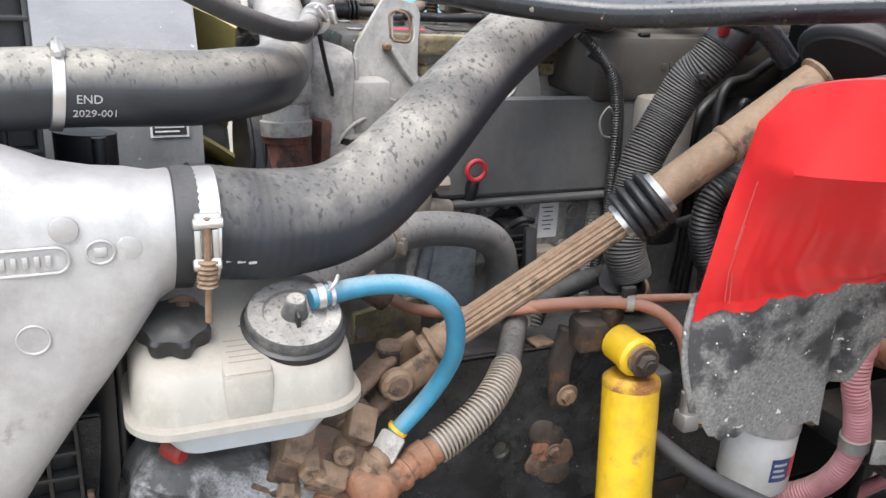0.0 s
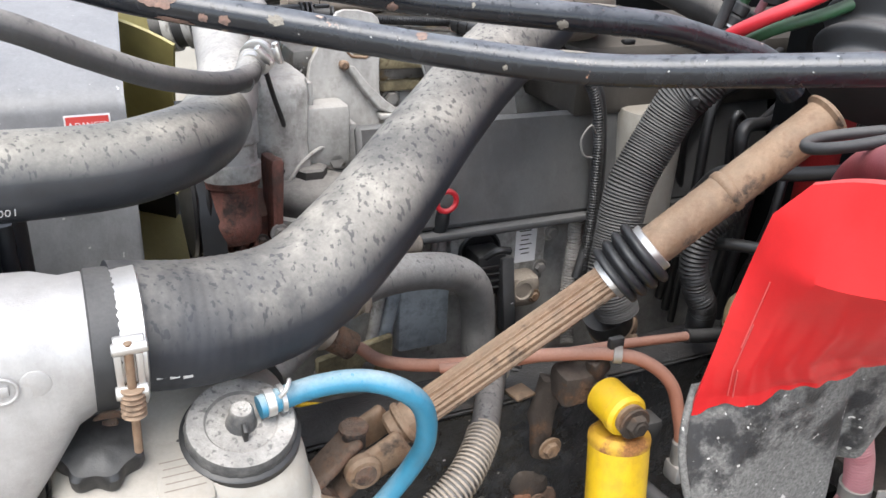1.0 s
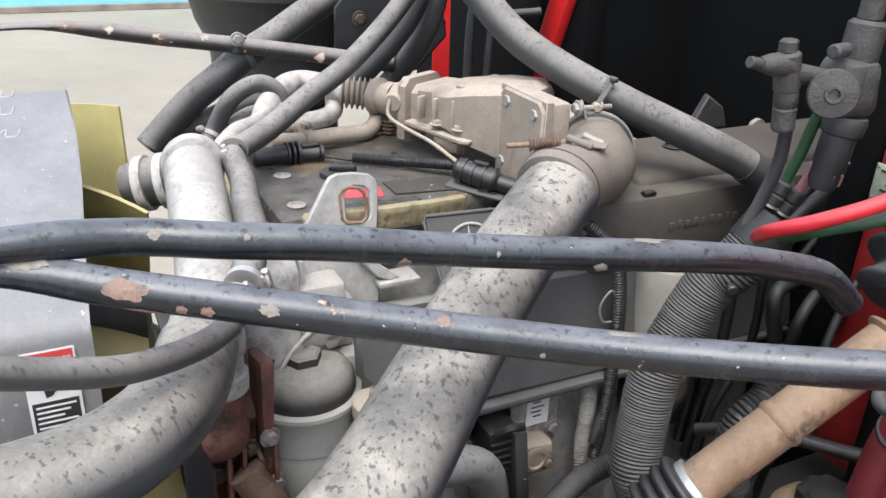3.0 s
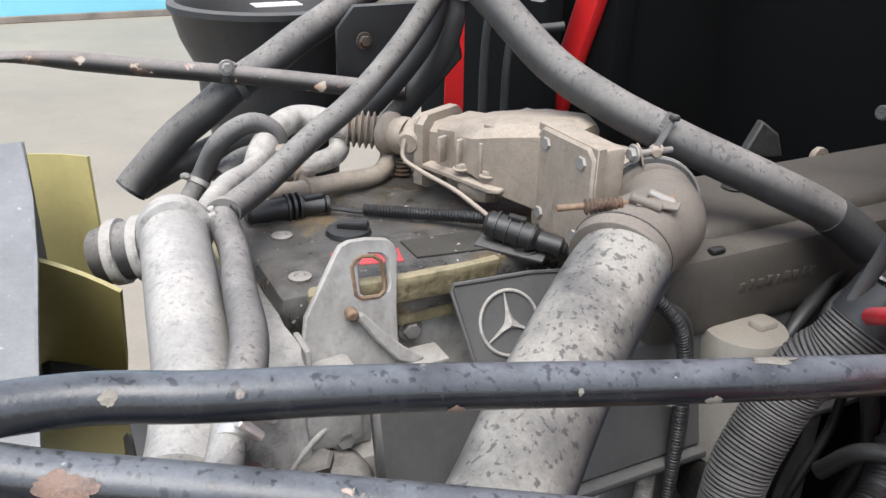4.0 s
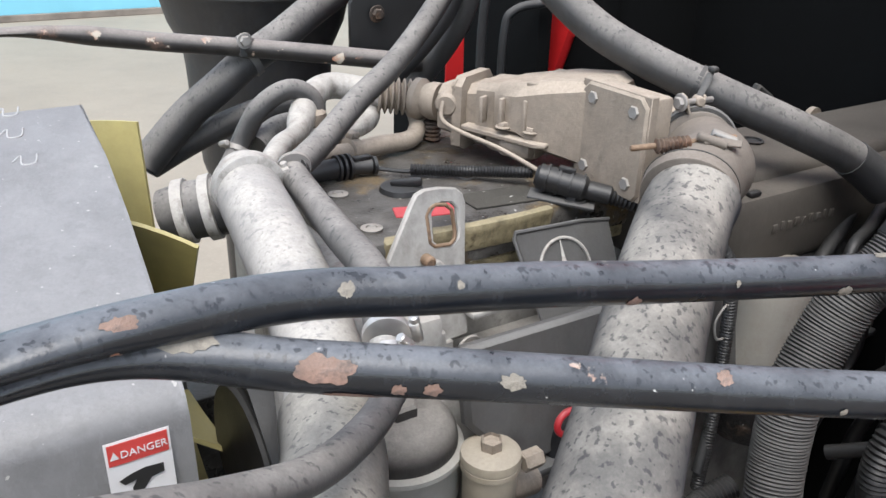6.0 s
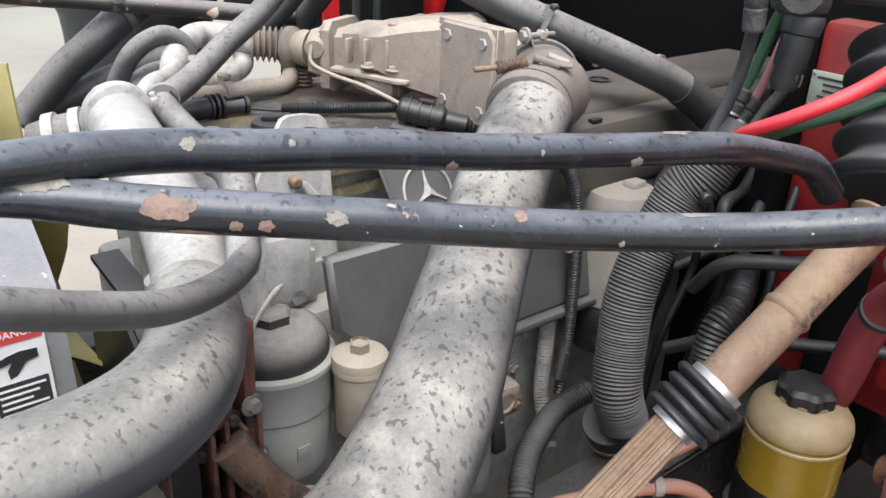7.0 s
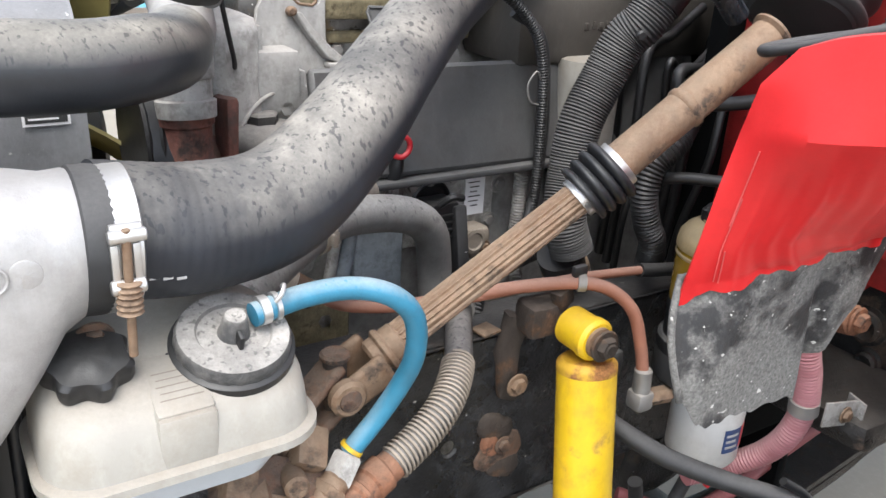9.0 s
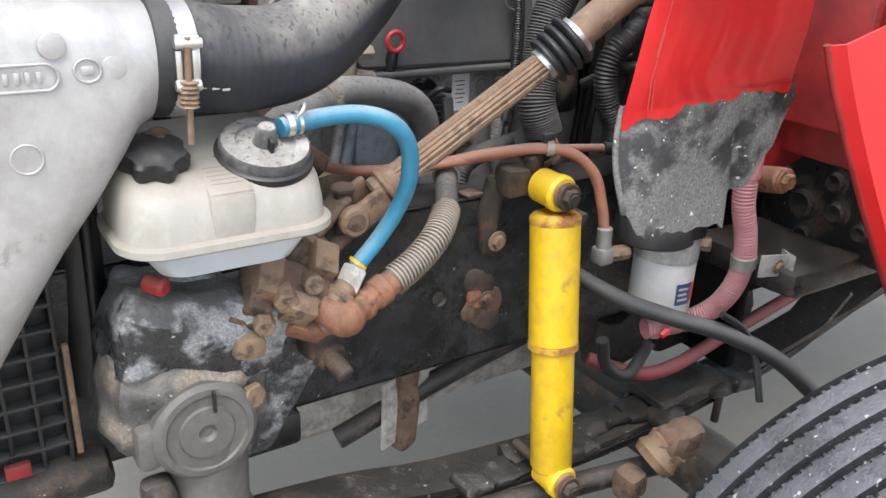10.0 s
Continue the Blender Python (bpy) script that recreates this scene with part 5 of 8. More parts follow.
pulley = part("pulley", lathe([(0.03, -0.02), (0.085, -0.02), (0.088, -0.016), (0.082, -0.008), (0.088, 0), (0.082, 0.008), (0.088, 0.016), (0.085, 0.02), (0.03, 0.02)], W(0.386, 1.15, 1.24), REAR, 40), PLASTIC, belt)

# ---- control unit plate on the engine ----
ecu = thing("control_unit", W(0.84, 1.12, 1.03), "cast aluminium engine control unit with a white label", "control unit")
part("casting", block(W(0.838, 1.128, 1.09), (0.175, 0.03, 0.118), 0.008), ALU_DIRTY, ecu)
part("ring_seat", lathe([(0.036, 0), (0.038, 0.004), (0.034, 0.006), (0.030, 0.002), (0, 0.002)], W(0.80, 1.113, 1.105), OUT, 36), PLASTIC, ecu)
plabel = part("paper_label", plate([(-0.019, -0.034), (0.019, -0.034), (0.019, 0.034), (-0.019, 0.034)], W(0.885, 1.112, 1.108), REAR, UP, 0.001, 0), PAPER, ecu)
for k in range(6):
    part("print_bar", block(W(0.882 + 0.002 * (k % 2), 1.1105, 1.130 - 0.008 * k), (0.022 - 0.004 * (k % 3), 0.0008, 0.0016), 0), INK, plabel)
for a, z in ((0.765, 1.138), (0.80, 1.146), (0.838, 1.143), (0.932, 1.120), (0.915, 1.06)):
    part("bolt", bolt_head(W(a, 1.112, z), OUT, 0.009, 0.008), STEEL_DULL, ecu)
part("ear", rod(W(0.932, 1.14, 1.120), W(0.932, 1.112, 1.120), 0.016, 20, 0.003), ALU_DIRTY, ecu)
plug = thing("connector_plug", W(0.80, 1.09, 1.05), "black multi-pin connector plug on the control unit", "connector")
part("housing", block(W(0.800, 1.088, 1.085), (0.05, 0.05, 0.07), 0.006), PLASTIC, plug)
part("lever", block(W(0.822, 1.055, 1.055), (0.022, 0.024, 0.12), 0.004, z=D(0.05, 0.2, 1)), PLASTIC_DUSTY, plug)
part("latch", tube(wpts([(0.785, 1.06, 1.12), (0.80, 1.048, 1.135), (0.82, 1.05, 1.13)]), 0.006, 8), PLASTIC, plug)
part("white_tab", block(W(0.826, 1.042, 1.03), (0.006, 0.003, 0.03), 0.001), PAPER, plug)
for k in range(4):
    part("rib", block(W(0.80, 1.061, 1.065 + 0.012 * k), (0.044, 0.006, 0.004), 0.001), PLASTIC, plug)
pl2 = thing("pressure_sensor", W(0.86, 1.09, 1.03), "dusty beige sensor with a round face beside the connector", "sensor")
part("body", lumpy(W(0.868, 1.10, 1.035), (0.06, 0.05, 0.055), 71, 0.004, 2, 0.012), ALU_TAN, pl2)
part("face", lathe([(0.018, 0), (0.020, 0.006), (0.015, 0.007), (0.013, 0.004), (0, 0.004)], W(0.862, 1.074, 1.045), OUT, 28), ALU_TAN, pl2)
part("screw", bolt_head(W(0.885, 1.075, 1.03), OUT, 0.008, 0.008), RUST_TAN, pl2)
dip = thing("dipstick", W(0.72, 1.075, 1.12), "red ring-pull dipstick in a black rubber boot", "dipstick")
ringc = [W(0.72 + 0.0155 * math.cos(w), 1.07, 1.216 + 0.0155 * math.sin(w)) for w in (2 * math.pi * k / 20 for k in range(21))]
part("ring", sweep(ringc, 0.0042, 10, caps=False), RED_TUBE, dip)
part("boot", lathe([(0.010, 0), (0.012, 0.03), (0.010, 0.045), (0.006, 0.052), (0, 0.053)], W(0.716, 1.088, 1.152), D(0.1, -0.2, 1), 20), RUBBER, dip)
part("guide", tube(wpts([(0.716, 1.09, 1.16), (0.712, 1.10, 1.08), (0.70, 1.11, 0.95)]), 0.006, 10), STEEL_DULL, dip)

# ---- other pipes and conduits around the engine's side ----
hose("coolant_pipe", [(0.40, 0.85, 1.135), (0.443, 0.88, 1.150), (0.505, 0.93, 1.156), (0.568, 0.97, 1.160), (0.64, 0.997, 1.150), (0.705, 1.010, 1.132), (0.745, 1.02, 1.098), (0.762, 1.03, 1.04), (0.765, 1.03, 0.98)], 0.0262, RUBBER_PALE, "grey dusty coolant pipe bending behind the blue hose", "pipe", 24)
worm_clamp(W(0.528, 0.946, 1.158), D(0.85, 0.5, 0), 0.0268, OUT, ALU_TAN)
CG = [(1.050, 0.905, 1.462), (1.030, 0.910, 1.430), (1.012, 0.918, 1.402), (0.997, 0.932, 1.378), (0.974, 0.942, 1.324), (0.941, 0.942, 1.258), (0.926, 0.935, 1.185), (0.914, 0.922, 1.127), (0.930, 0.915, 1.075)]
conduit = hose("corrugated_conduit", CG, ripple(0.0318, 0.0011, 0.0044), PLASTIC_DUSTY, "thick black corrugated cable conduit", "conduit", 26, 0.00115)
part("tape_wrap", tube(wpts([(1.052, 0.904, 1.464), (1.040, 0.907, 1.446), (1.030, 0.910, 1.430)]), 0.0335, 24), PLASTIC, conduit, "black tape wrap")
part("strap_boss", rod(W(0.985, 0.892, 1.392), W(0.980, 0.882, 1.392), 0.007, 12, 0.002), PLASTIC, conduit)
hose("conduit_sleeve", [(0.928, 0.940, 1.062), (0.942, 0.945, 1.040), (0.962, 0.95, 1.02)], 0.0345, PLASTIC, "smooth black sleeve at the conduit's end", "conduit", 24)
worm_clamp(W(0.952, 0.948, 1.03), D(0.6, 0.15, -0.8), 0.0355, OUT, RUST_TAN, label="rusty band clamp on the conduit sleeve")
hose("corrugated_conduit", [(0.995, 1.03, 1.036), (0.938, 1.038, 1.020), (0.884, 1.018, 1.020), (0.830, 0.990, 1.018), (0.782, 0.952, 1.008), (0.76, 0.92, 0.96)], ripple(0.0165, 0.0013, 0.0058), PLASTIC_DUSTY, "grey corrugated cable conduit curving down", "conduit", 20, 0.0014)
hose("corrugated_conduit", [(0.974, 1.105, 1.158), (0.972, 1.105, 1.08), (0.968, 1.10, 1.0), (0.945, 1.05, 0.94)], ripple(0.0115, 0.0012, 0.005), ALU_DIRTY, "pale grey corrugated heat sleeve hanging by the engine", "conduit", 16, 0.0013)
hose("wiring_loom", [(0.880, 1.07, 1.43), (0.917, 1.065, 1.402), (0.950, 1.065, 1.361), (0.966, 1.065, 1.305), (0.972, 1.065, 1.218), (0.970, 1.062, 1.12), (0.955, 1.055, 1.03)], ripple(0.0085, 0.0008, 0.0045), PLASTIC, "black wiring loom hanging down the engine's side", "wiring loom", 12, 0.0012)
hose("wiring_loom", [(0.91, 1.08, 1.40), (0.965, 1.075, 1.36), (0.985, 1.075, 1.25), (0.98, 1.07, 1.15), (0.95, 1.055, 1.06)], 0.0075, RUBBER_DULL, "dull black cable hanging beside the loom", "cable", 12)
hose("wire_ring", [(0.960, 1.062, 1.30), (0.945, 1.055, 1.315), (0.930, 1.055, 1.295), (0.937, 1.055, 1.27), (0.957, 1.06, 1.262)], 0.0016, STEEL_DULL, "bent steel wire loop on the loom", "wire", 8)
wf = thing("fuel_filter", W(1.075, 1.08, 1.13), "cream white fuel filter canister on a grimy base", "filter")
WFC = W(1.078, 1.085, 1.145)
part("canister", lathe([(0.047, 0), (0.050, 0.003), (0.052, 0.14), (0.0525, 0.165), (0.050, 0.178), (0.040, 0.181), (0, 0.181)], WFC, UP, 44), PLASTIC_WHITE, wf)
part("lug", block(WFC + UP * 0.184 + D(0.7, -0.4, 0) * 0.02, (0.03, 0.022, 0.012), 0.004), PLASTIC_WHITE, wf)
part("base", lathe([(0.05, -0.075), (0.053, -0.06), (0.054, -0.015), (0.050, -0.002)], WFC, UP, 36), GREASY, wf)
for k in range(6):
    y0 = 0.88 + 0.04 * k
    hose("wiring_loom", [(1.33, y0 + 0.05, 1.40 - 0.02 * (k % 4)), (1.23, y0 + 0.02, 1.36 - 0.02 * (k % 4)), (1.17 - 0.01 * (k % 3), y0, 1.29 + 0.012 * (k % 5)), (1.145 + 0.012 * (k % 4), y0 - 0.01 + 0.02 * (k % 2), 1.20), (1.14 + 0.02 * (k % 3), y0 + 0.02, 1.08), (1.15 + 0.02 * (k % 3), y0 + 0.04, 0.95)],
         0.0065 + 0.002 * (k % 3), PLASTIC, "dark cable run hanging before the firewall", "cable", 12, 0.008)
hose("corrugated_conduit", [(1.112, 0.890, 1.271), (1.052, 0.860, 1.241), (1.017, 0.860, 1.215), (1.006, 0.860, 1.171), (1.021, 0.860, 1.123), (1.038, 0.860, 1.093), (1.058, 0.880, 1.043)], ripple(0.0195, 0.0013, 0.0058), PLASTIC, "black corrugated conduit hanging behind the steering shaft", "conduit", 18, 0.0014)
hose("wiring_loom", [(1.13, 0.74, 1.33), (1.09, 0.80, 1.31), (1.05, 0.88, 1.29), (1.04, 0.92, 1.24)], 0.010, PLASTIC, "black cable crossing behind the steering shaft", "cable", 12)
hose("wiring_loom", [(1.15, 0.70, 1.21), (1.10, 0.78, 1.20), (1.05, 0.86, 1.19), (1.02, 0.93, 1.15)], 0.009, PLASTIC, "black cable crossing behind the reservoir", "cable", 12)

# ---- mixer casting and elbow on the engine's top ----
mix = thing("intake_mixer", W(0.86, 1.35, 1.40), "dust-covered cast aluminium intake mixer with bolted flange", "intake casting")
secs = []
for f, wdt, hgt, zc, ch in ((0.0, 0.028, 0.034, 1.473, 0.012), (0.11, 0.031, 0.038, 1.473, 0.014), (0.115, 0.046, 0.052, 1.474, 0.012), (0.165, 0.046, 0.052, 1.474, 0.012), (0.17, 0.033, 0.040, 1.475, 0.012), (0.23, 0.034, 0.041, 1.476, 0.012), (0.235, 0.041, 0.045, 1.477, 0.010),
                       (0.33, 0.041, 0.045, 1.479, 0.010), (0.36, 0.050, 0.046, 1.481, 0.014), (0.47, 0.061, 0.047, 1.486, 0.016), (0.62, 0.062, 0.055, 1.487, 0.014), (0.84, 0.046, 0.060, 1.490, 0.012), (0.90, 0.036, 0.054, 1.488, 0.010)):
    c0 = W(0.822, 1.500, zc).lerp(W(0.955, 1.235, zc), f)
    ax = (W(0.955, 1.235, 0) - W(0.822, 1.500, 0)).normalized()
    sd2 = ax.cross(UP).normalized()
    dep = hgt * (1 if f < 0.24 else min(1, 0.50 + 0.62 * max(0, f - 0.45) / 0.40))
    ring = ((wdt, hgt - ch), (wdt - ch, hgt), (ch - wdt, hgt), (-wdt, hgt - ch), (-wdt, 0.6 * ch - dep), (ch - wdt, -dep), (wdt - ch, -dep), (wdt, 0.6 * ch - dep))
    secs.append([c0 + sd2 * u + UP * v for u, v in ring])
cast = loft(secs)
bmesh.ops.bevel(cast, geom=[e for e in cast.edges if len(e.link_faces) == 2 and e.calc_face_angle(0) > 0.3], offset=0.0022, segments=2, affect="EDGES")
part("casting", cast, ALU_TAN, mix)
MX = lambda f, u, v: W(0.822, 1.500, v).lerp(W(0.955, 1.235, v), f) + sd2 * u
near = 1 if sd2.dot(OUT) + sd2.dot(-REAR) > 0 else -1
part("web", plate([(-0.078, near * 0.052), (0.045, near * 0.074), (0.060, near * 0.070), (0.060, near * -0.04), (-0.078, near * -0.035)], MX(0.44, 0, 1.463), ax, sd2, 0.007, 0.0015), ALU_TAN, mix)
part("top_lip", plate([(-0.03, -0.052), (0.075, -0.050), (0.075, 0.050), (-0.03, 0.050)], MX(0.60, 0, 1.537), ax, sd2, 0.007, 0.002), ALU_TAN, mix)
for f, h in ((0.40, 0.040), (0.52, 0.046), (0.30, 0.036)):
    part("stiffener", block(MX(f, near * 0.056, 1.492), (0.006, 0.016, h), 0.002, x=ax), ALU_TAN, mix)
for f, v in ((0.14, 1.512), (0.14, 1.438), (0.41, 1.472), (0.55, 1.472)):
    part("bolt", bolt_head(MX(f - (0.012 if f < 0.2 else 0), near * (0.036 if f < 0.2 else 0.058), v), -ax if f < 0.2 else UP, 0.0075, 0.008), ALU_TAN, mix)
part("boss", rod(W(0.805, 1.468, 1.488), W(0.788, 1.452, 1.486), 0.017, 18, 0.004), ALU_TAN, mix)
part("boss", lumpy(MX(0.47, near * 0.045, 1.446), (0.05, 0.03, 0.03), 83, 0.005, 3, 0.010, x=ax), ALU_TAN, mix)
part("cover_plate", plate([(-0.058, -0.066), (0.050, -0.066), (0.058, -0.056), (0.058, 0.052), (0.046, 0.064), (-0.046, 0.064), (-0.058, 0.052)], W(0.893, 1.221, 1.486), OUT, UP, 0.012, 0.003), ALU_TAN, mix, "pale bolted cover plate")
part("cover_gasket", plate([(-0.060, -0.066), (0.060, -0.066), (0.060, 0.066), (-0.060, 0.066)], W(0.897, 1.221, 1.486), OUT, UP, 0.012, 0.001), ALU_TAN, mix)
part("cover_backing", block(W(0.911, 1.221, 1.486), (0.036, 0.110, 0.124), 0.006), ALU_TAN, mix)
part("belly", lumpy(MX(0.43, near * 0.012, 1.446), (0.085, 0.075, 0.036), 83, 0.004, 3, 0.014, x=ax), ALU_TAN, mix)
for b, z in ((1.184, 1.530), (1.256, 1.532), (1.185, 1.440), (1.262, 1.442)):
    part("bolt", bolt_head(W(0.887, b, z), D(-1, 0, 0), 0.0085, 0.009), STEEL_DULL, mix)
for k in range(3):
    part("cast_mark", block(W(0.8865, 1.225 + 0.008 * (k % 2), 1.455 - 0.008 * k), (0.001, 0.03, 0.003), 0), ALU_DIRTY, mix)
part("bracket_lug", plate([(-0.024, -0.012), (0.020, -0.016), (0.024, 0.010), (-0.016, 0.014)], W(0.884, 1.262, 1.430), IN, UP, 0.006, 0.0015), ALU_TAN, mix)
part("outlet", rod(W(0.935, 1.285, 1.484), W(0.986, 1.200, 1.480), 0.044, 36, 0.006), ALU_TAN, mix)
elbow = thing("intake_elbow", W(0.93, 1.13, 1.45), "dusty cast elbow joining mixer and intake hose", "pipe elbow")
part("bend", tube(wpts([(0.994, 1.224, 1.476), (0.980, 1.184, 1.476), (0.960, 1.135, 1.476), (0.924, 1.094, 1.481), (0.872, 1.066, 1.486), (0.835, 1.045, 1.483)]), 0.0475, 40), ELBOW_CAST, elbow)
VAX = D(-0.45, -0.88, 0.02)
VC = W(0.968, 1.162, 1.477)
part("inlet_bead", lathe([(0.047, -0.012), (0.0505, -0.010), (0.0515, 0), (0.0505, 0.010), (0.047, 0.012)], VC, VAX, 44), ELBOW_CAST, elbow)
vb = thing("v_band_clamp", VC, "dusty steel V-band clamp with long lugs on the elbow", "band clamp")
part("strap", lathe([(0.0508, -0.007), (0.0550, -0.0055), (0.0562, 0), (0.0550, 0.0055), (0.0508, 0.007)], VC, VAX, 48), VALVE_GREY, vb)
part("outer_band", band(VC + VAX * 0.001, VAX, 0.0564, 0.0060, 0.0012), STEEL_DULL, vb)
VU = D(-0.30, 0.05, 0.95)
part("lug", plate([(-0.010, 0), (0.010, 0), (0.008, 0.022), (-0.006, 0.024)], VC + VU * 0.052, VAX, VU, 0.003, 0.0008), ALU_TAN, vb)
part("lug", plate([(-0.010, 0), (0.010, 0), (0.006, 0.020), (-0.007, 0.021)], VC + VU * 0.051 + REAR * 0.022, VAX, D(0.15, 0.05, 0.95), 0.003, 0.0008), ALU_TAN, vb)
part("bolt", rod(VC + VU * 0.066 - REAR * 0.016, VC + VU * 0.064 + REAR * 0.044, 0.0038, 12, 0.001), STEEL_DULL, vb)
part("nut", bolt_head(VC + VU * 0.066 - REAR * 0.010, -REAR, 0.0075, 0.008), STEEL_DULL, vb)
part("trunnion", rod(VC + VU * 0.065 + REAR * 0.020 - VAX * 0.009, VC + VU * 0.065 + REAR * 0.020 + VAX * 0.009, 0.0062, 14, 0.0015), ALU_TAN, vb)
ec = thing("band_clamp", W(0.84, 1.05, 1.49), "dusty steel band clamp with a rusty sprung screw", "band clamp")
EAX = D(-0.75, -0.55, -0.3)
part("strap", band(W(0.832, 1.044, 1.483), EAX, 0.0486, 0.017, 0.0013), ELBOW_CAST, ec)
part("strap_edge", lathe([(0.0490, -0.0095), (0.0505, -0.009), (0.0505, -0.0075), (0.0490, -0.007)], W(0.832, 1.044, 1.483), EAX, 44), VALVE_GREY, ec)
part("trunnion", rod(W(0.848, 1.058, 1.540), W(0.872, 1.038, 1.531), 0.0050, 14, 0.0015), ELBOW_CAST, ec)
part("trunnion", rod(W(0.872, 1.060, 1.540), W(0.892, 1.042, 1.531), 0.0048, 14, 0.0015), STEEL_DULL, ec)
part("screw", rod(W(0.783, 1.088, 1.527), W(0.895, 1.046, 1.535), 0.0034, 12, 0.001), RUST_TAN, ec)
part("spring", tube([W(0.808, 1.076, 1.529).lerp(W(0.842, 1.062, 1.532), k / 10) for k in range(11)], lambda s, w: 0.0072 + 0.0014 * math.sin(2 * math.pi * s / 0.0048), 16, 0.0008), RUST, ec)
part("bridge", plate([(-0.022, -0.006), (0.020, -0.007), (0.026, 0.005), (-0.018, 0.006)], W(0.872, 1.046, 1.532), D(0.85, -0.4, -0.1), D(0.3, 0.8, 0.4), 0.003, 0.0008), ELBOW_CAST, ec)
bell = thing("exhaust_bellows", W(0.75, 1.52, 1.46), "dusty steel bellows on the silver pipe", "bellows")
part("bellows", lathe([(0.0235 + 0.0042 * math.sin(2 * math.pi * 6.5 * f), 0.058 * f) for f in (k / 90 for k in range(91))], W(0.748, 1.577, 1.478), W(0.800, 1.553, 1.473) - W(0.748, 1.577, 1.478), 36), ALU_TAN, bell)
part("collar", lathe([(0.026, 0), (0.031, 0.004), (0.031, 0.014), (0.024, 0.02), (0.028, 0.03), (0.028, 0.045)], W(0.797, 1.554, 1.473), D(0.5, -0.86, 0), 30), ALU_TAN, bell)
hose("silver_pipe", [(0.476, 1.370, 1.437), (0.535, 1.445, 1.462), (0.590, 1.515, 1.458), (0.640, 1.585, 1.482), (0.690, 1.612, 1.490), (0.755, 1.576, 1.478)], lambda s, w: 0.0135 + 0.006 * min(1, max(0, (s / w - 0.45) / 0.08)), ALU_DIRTY, "bright silvery bent metal pipe over the engine's front", "pipe", 24)
worm_clamp(W(0.457, 1.335, 1.46), D(0.1, 1, 0.05), 0.0385, D(1, 0, 0.3), ALU_DIRTY, 0.02, "pale dusty clamp ring at the pipe's end")
thn = thing("thermostat_hose", W(0.36, 1.41, 1.42), "short dusty grey hose with pale clamps by the fan", "hose")
part("hose_body", tube(wpts([(0.385, 1.413, 1.410), (0.41, 1.398, 1.42), (0.455, 1.37, 1.43)]), 0.034, 28), RUBBER_GREY, thn)
part("collar", band(W(0.402, 1.402, 1.418), D(0.9, -0.4, 0.2), 0.0355, 0.014, 0.003), ALU_DIRTY, thn)
part("collar", band(W(0.428, 1.385, 1.425), D(0.9, -0.4, 0.2), 0.0355, 0.013, 0.003), ALU_DIRTY, thn)

hose("yellow_cable", [(0.47, 1.0, 0.972), (0.50, 1.0, 0.963), (0.53, 1.0, 0.954), (0.56, 1.01, 0.95)], 0.0042, YELLOW, "short yellow cable behind the coolant tank", "cable", 10)
part("block_panel", block(W(0.700, 1.105, 1.035), (0.085, 0.03, 0.15), 0.006, z=D(0.18, 0, 1)), PAINT_BLUISH, engine, "blue-grey painted side plate")
part("block_pipe", rod(W(0.635, 1.10, 0.98), W(0.665, 1.10, 1.12), 0.012, 16, 0.002), PAINT_BLUISH, engine)
part("block_pipe", rod(W(0.615, 1.10, 0.98), W(0.64, 1.10, 1.12), 0.009, 16, 0.002), ALU_DIRTY, engine)

# ---- engine top details ----
# the upper tab of the side cover leans back more, with the emblem on it
TAB = D(0, 0.5, 1.0)
EMB = W(0.800, 1.188, 1.342)


def on_tab(u, v, off=0.0):
    return EMB + REAR * u + TAB * v + REAR.cross(TAB) * off


part("badge_panel", plate([(-0.048, -0.070), (0.085, -0.070), (0.085, 0.046), (0.040, 0.052), (-0.062, 0.056), (-0.066, 0.050)], on_tab(0, 0, -0.004), REAR, TAB, 0.004, 0.0015), COVER_DARK, engine, "dark leaning tab of the side cover")
part("badge_lip", sweep([on_tab(u, v, 0.0005) for u, v in ((0.085, 0.047), (0.040, 0.053), (-0.062, 0.057), (-0.0655, 0.050), (-0.048, -0.070))], 0.0028, 8), COVER_DARK, engine)
part("emblem_ring", sweep([on_tab(0.0385 * math.cos(w), 0.0385 * math.sin(w), 0.002) for w in (2 * math.pi * k / 40 for k in range(41))], 0.0022, 8, caps=False), ALU_DIRTY, engine, "pale ring emblem on the side cover")
for w in (90, 210, 330):
    u = radians(w)
    part("emblem_spoke", lathe([(0.0072, 0), (0.003, 0.013), (0.0008, 0.037)], on_tab(0, 0, 0.002), on_tab(0.0375 * math.cos(u), 0.0375 * math.sin(u), 0.002) - on_tab(0, 0, 0.002), 4), ALU_DIRTY, engine)
part("cover_bolt", bolt_head(W(0.845, 1.235, 1.407), UP, 0.012, 0.012), PLASTIC, engine)
part("grit_panel", plate([(0.715, 1.312), (0.815, 1.304), (0.815, 1.248), (0.715, 1.262)], (0, 0, 1.4095), REAR, IN, 0.003, 0.0008), GRIT, engine, "gritty black panel")
part("red_mark", plate([(0.627, 1.316), (0.617, 1.287), (0.650, 1.273), (0.698, 1.262), (0.706, 1.298), (0.67, 1.302)], (0, 0, 1.4088), REAR, IN, 0.002, 0.0005), RED_TUBE, engine, "smeared red paint mark")
part("oil_filler", lathe([(0.027, 0), (0.029, 0.003), (0.027, 0.009), (0.019, 0.010), (0, 0.010)], W(0.668, 1.365, 1.407), UP, 36), PLASTIC, engine, "black oil filler cap")
part("filler_grip", block(W(0.672, 1.360, 1.421), (0.042, 0.010, 0.012), 0.004, x=D(0.8, -0.6, 0.15)), PLASTIC, engine)
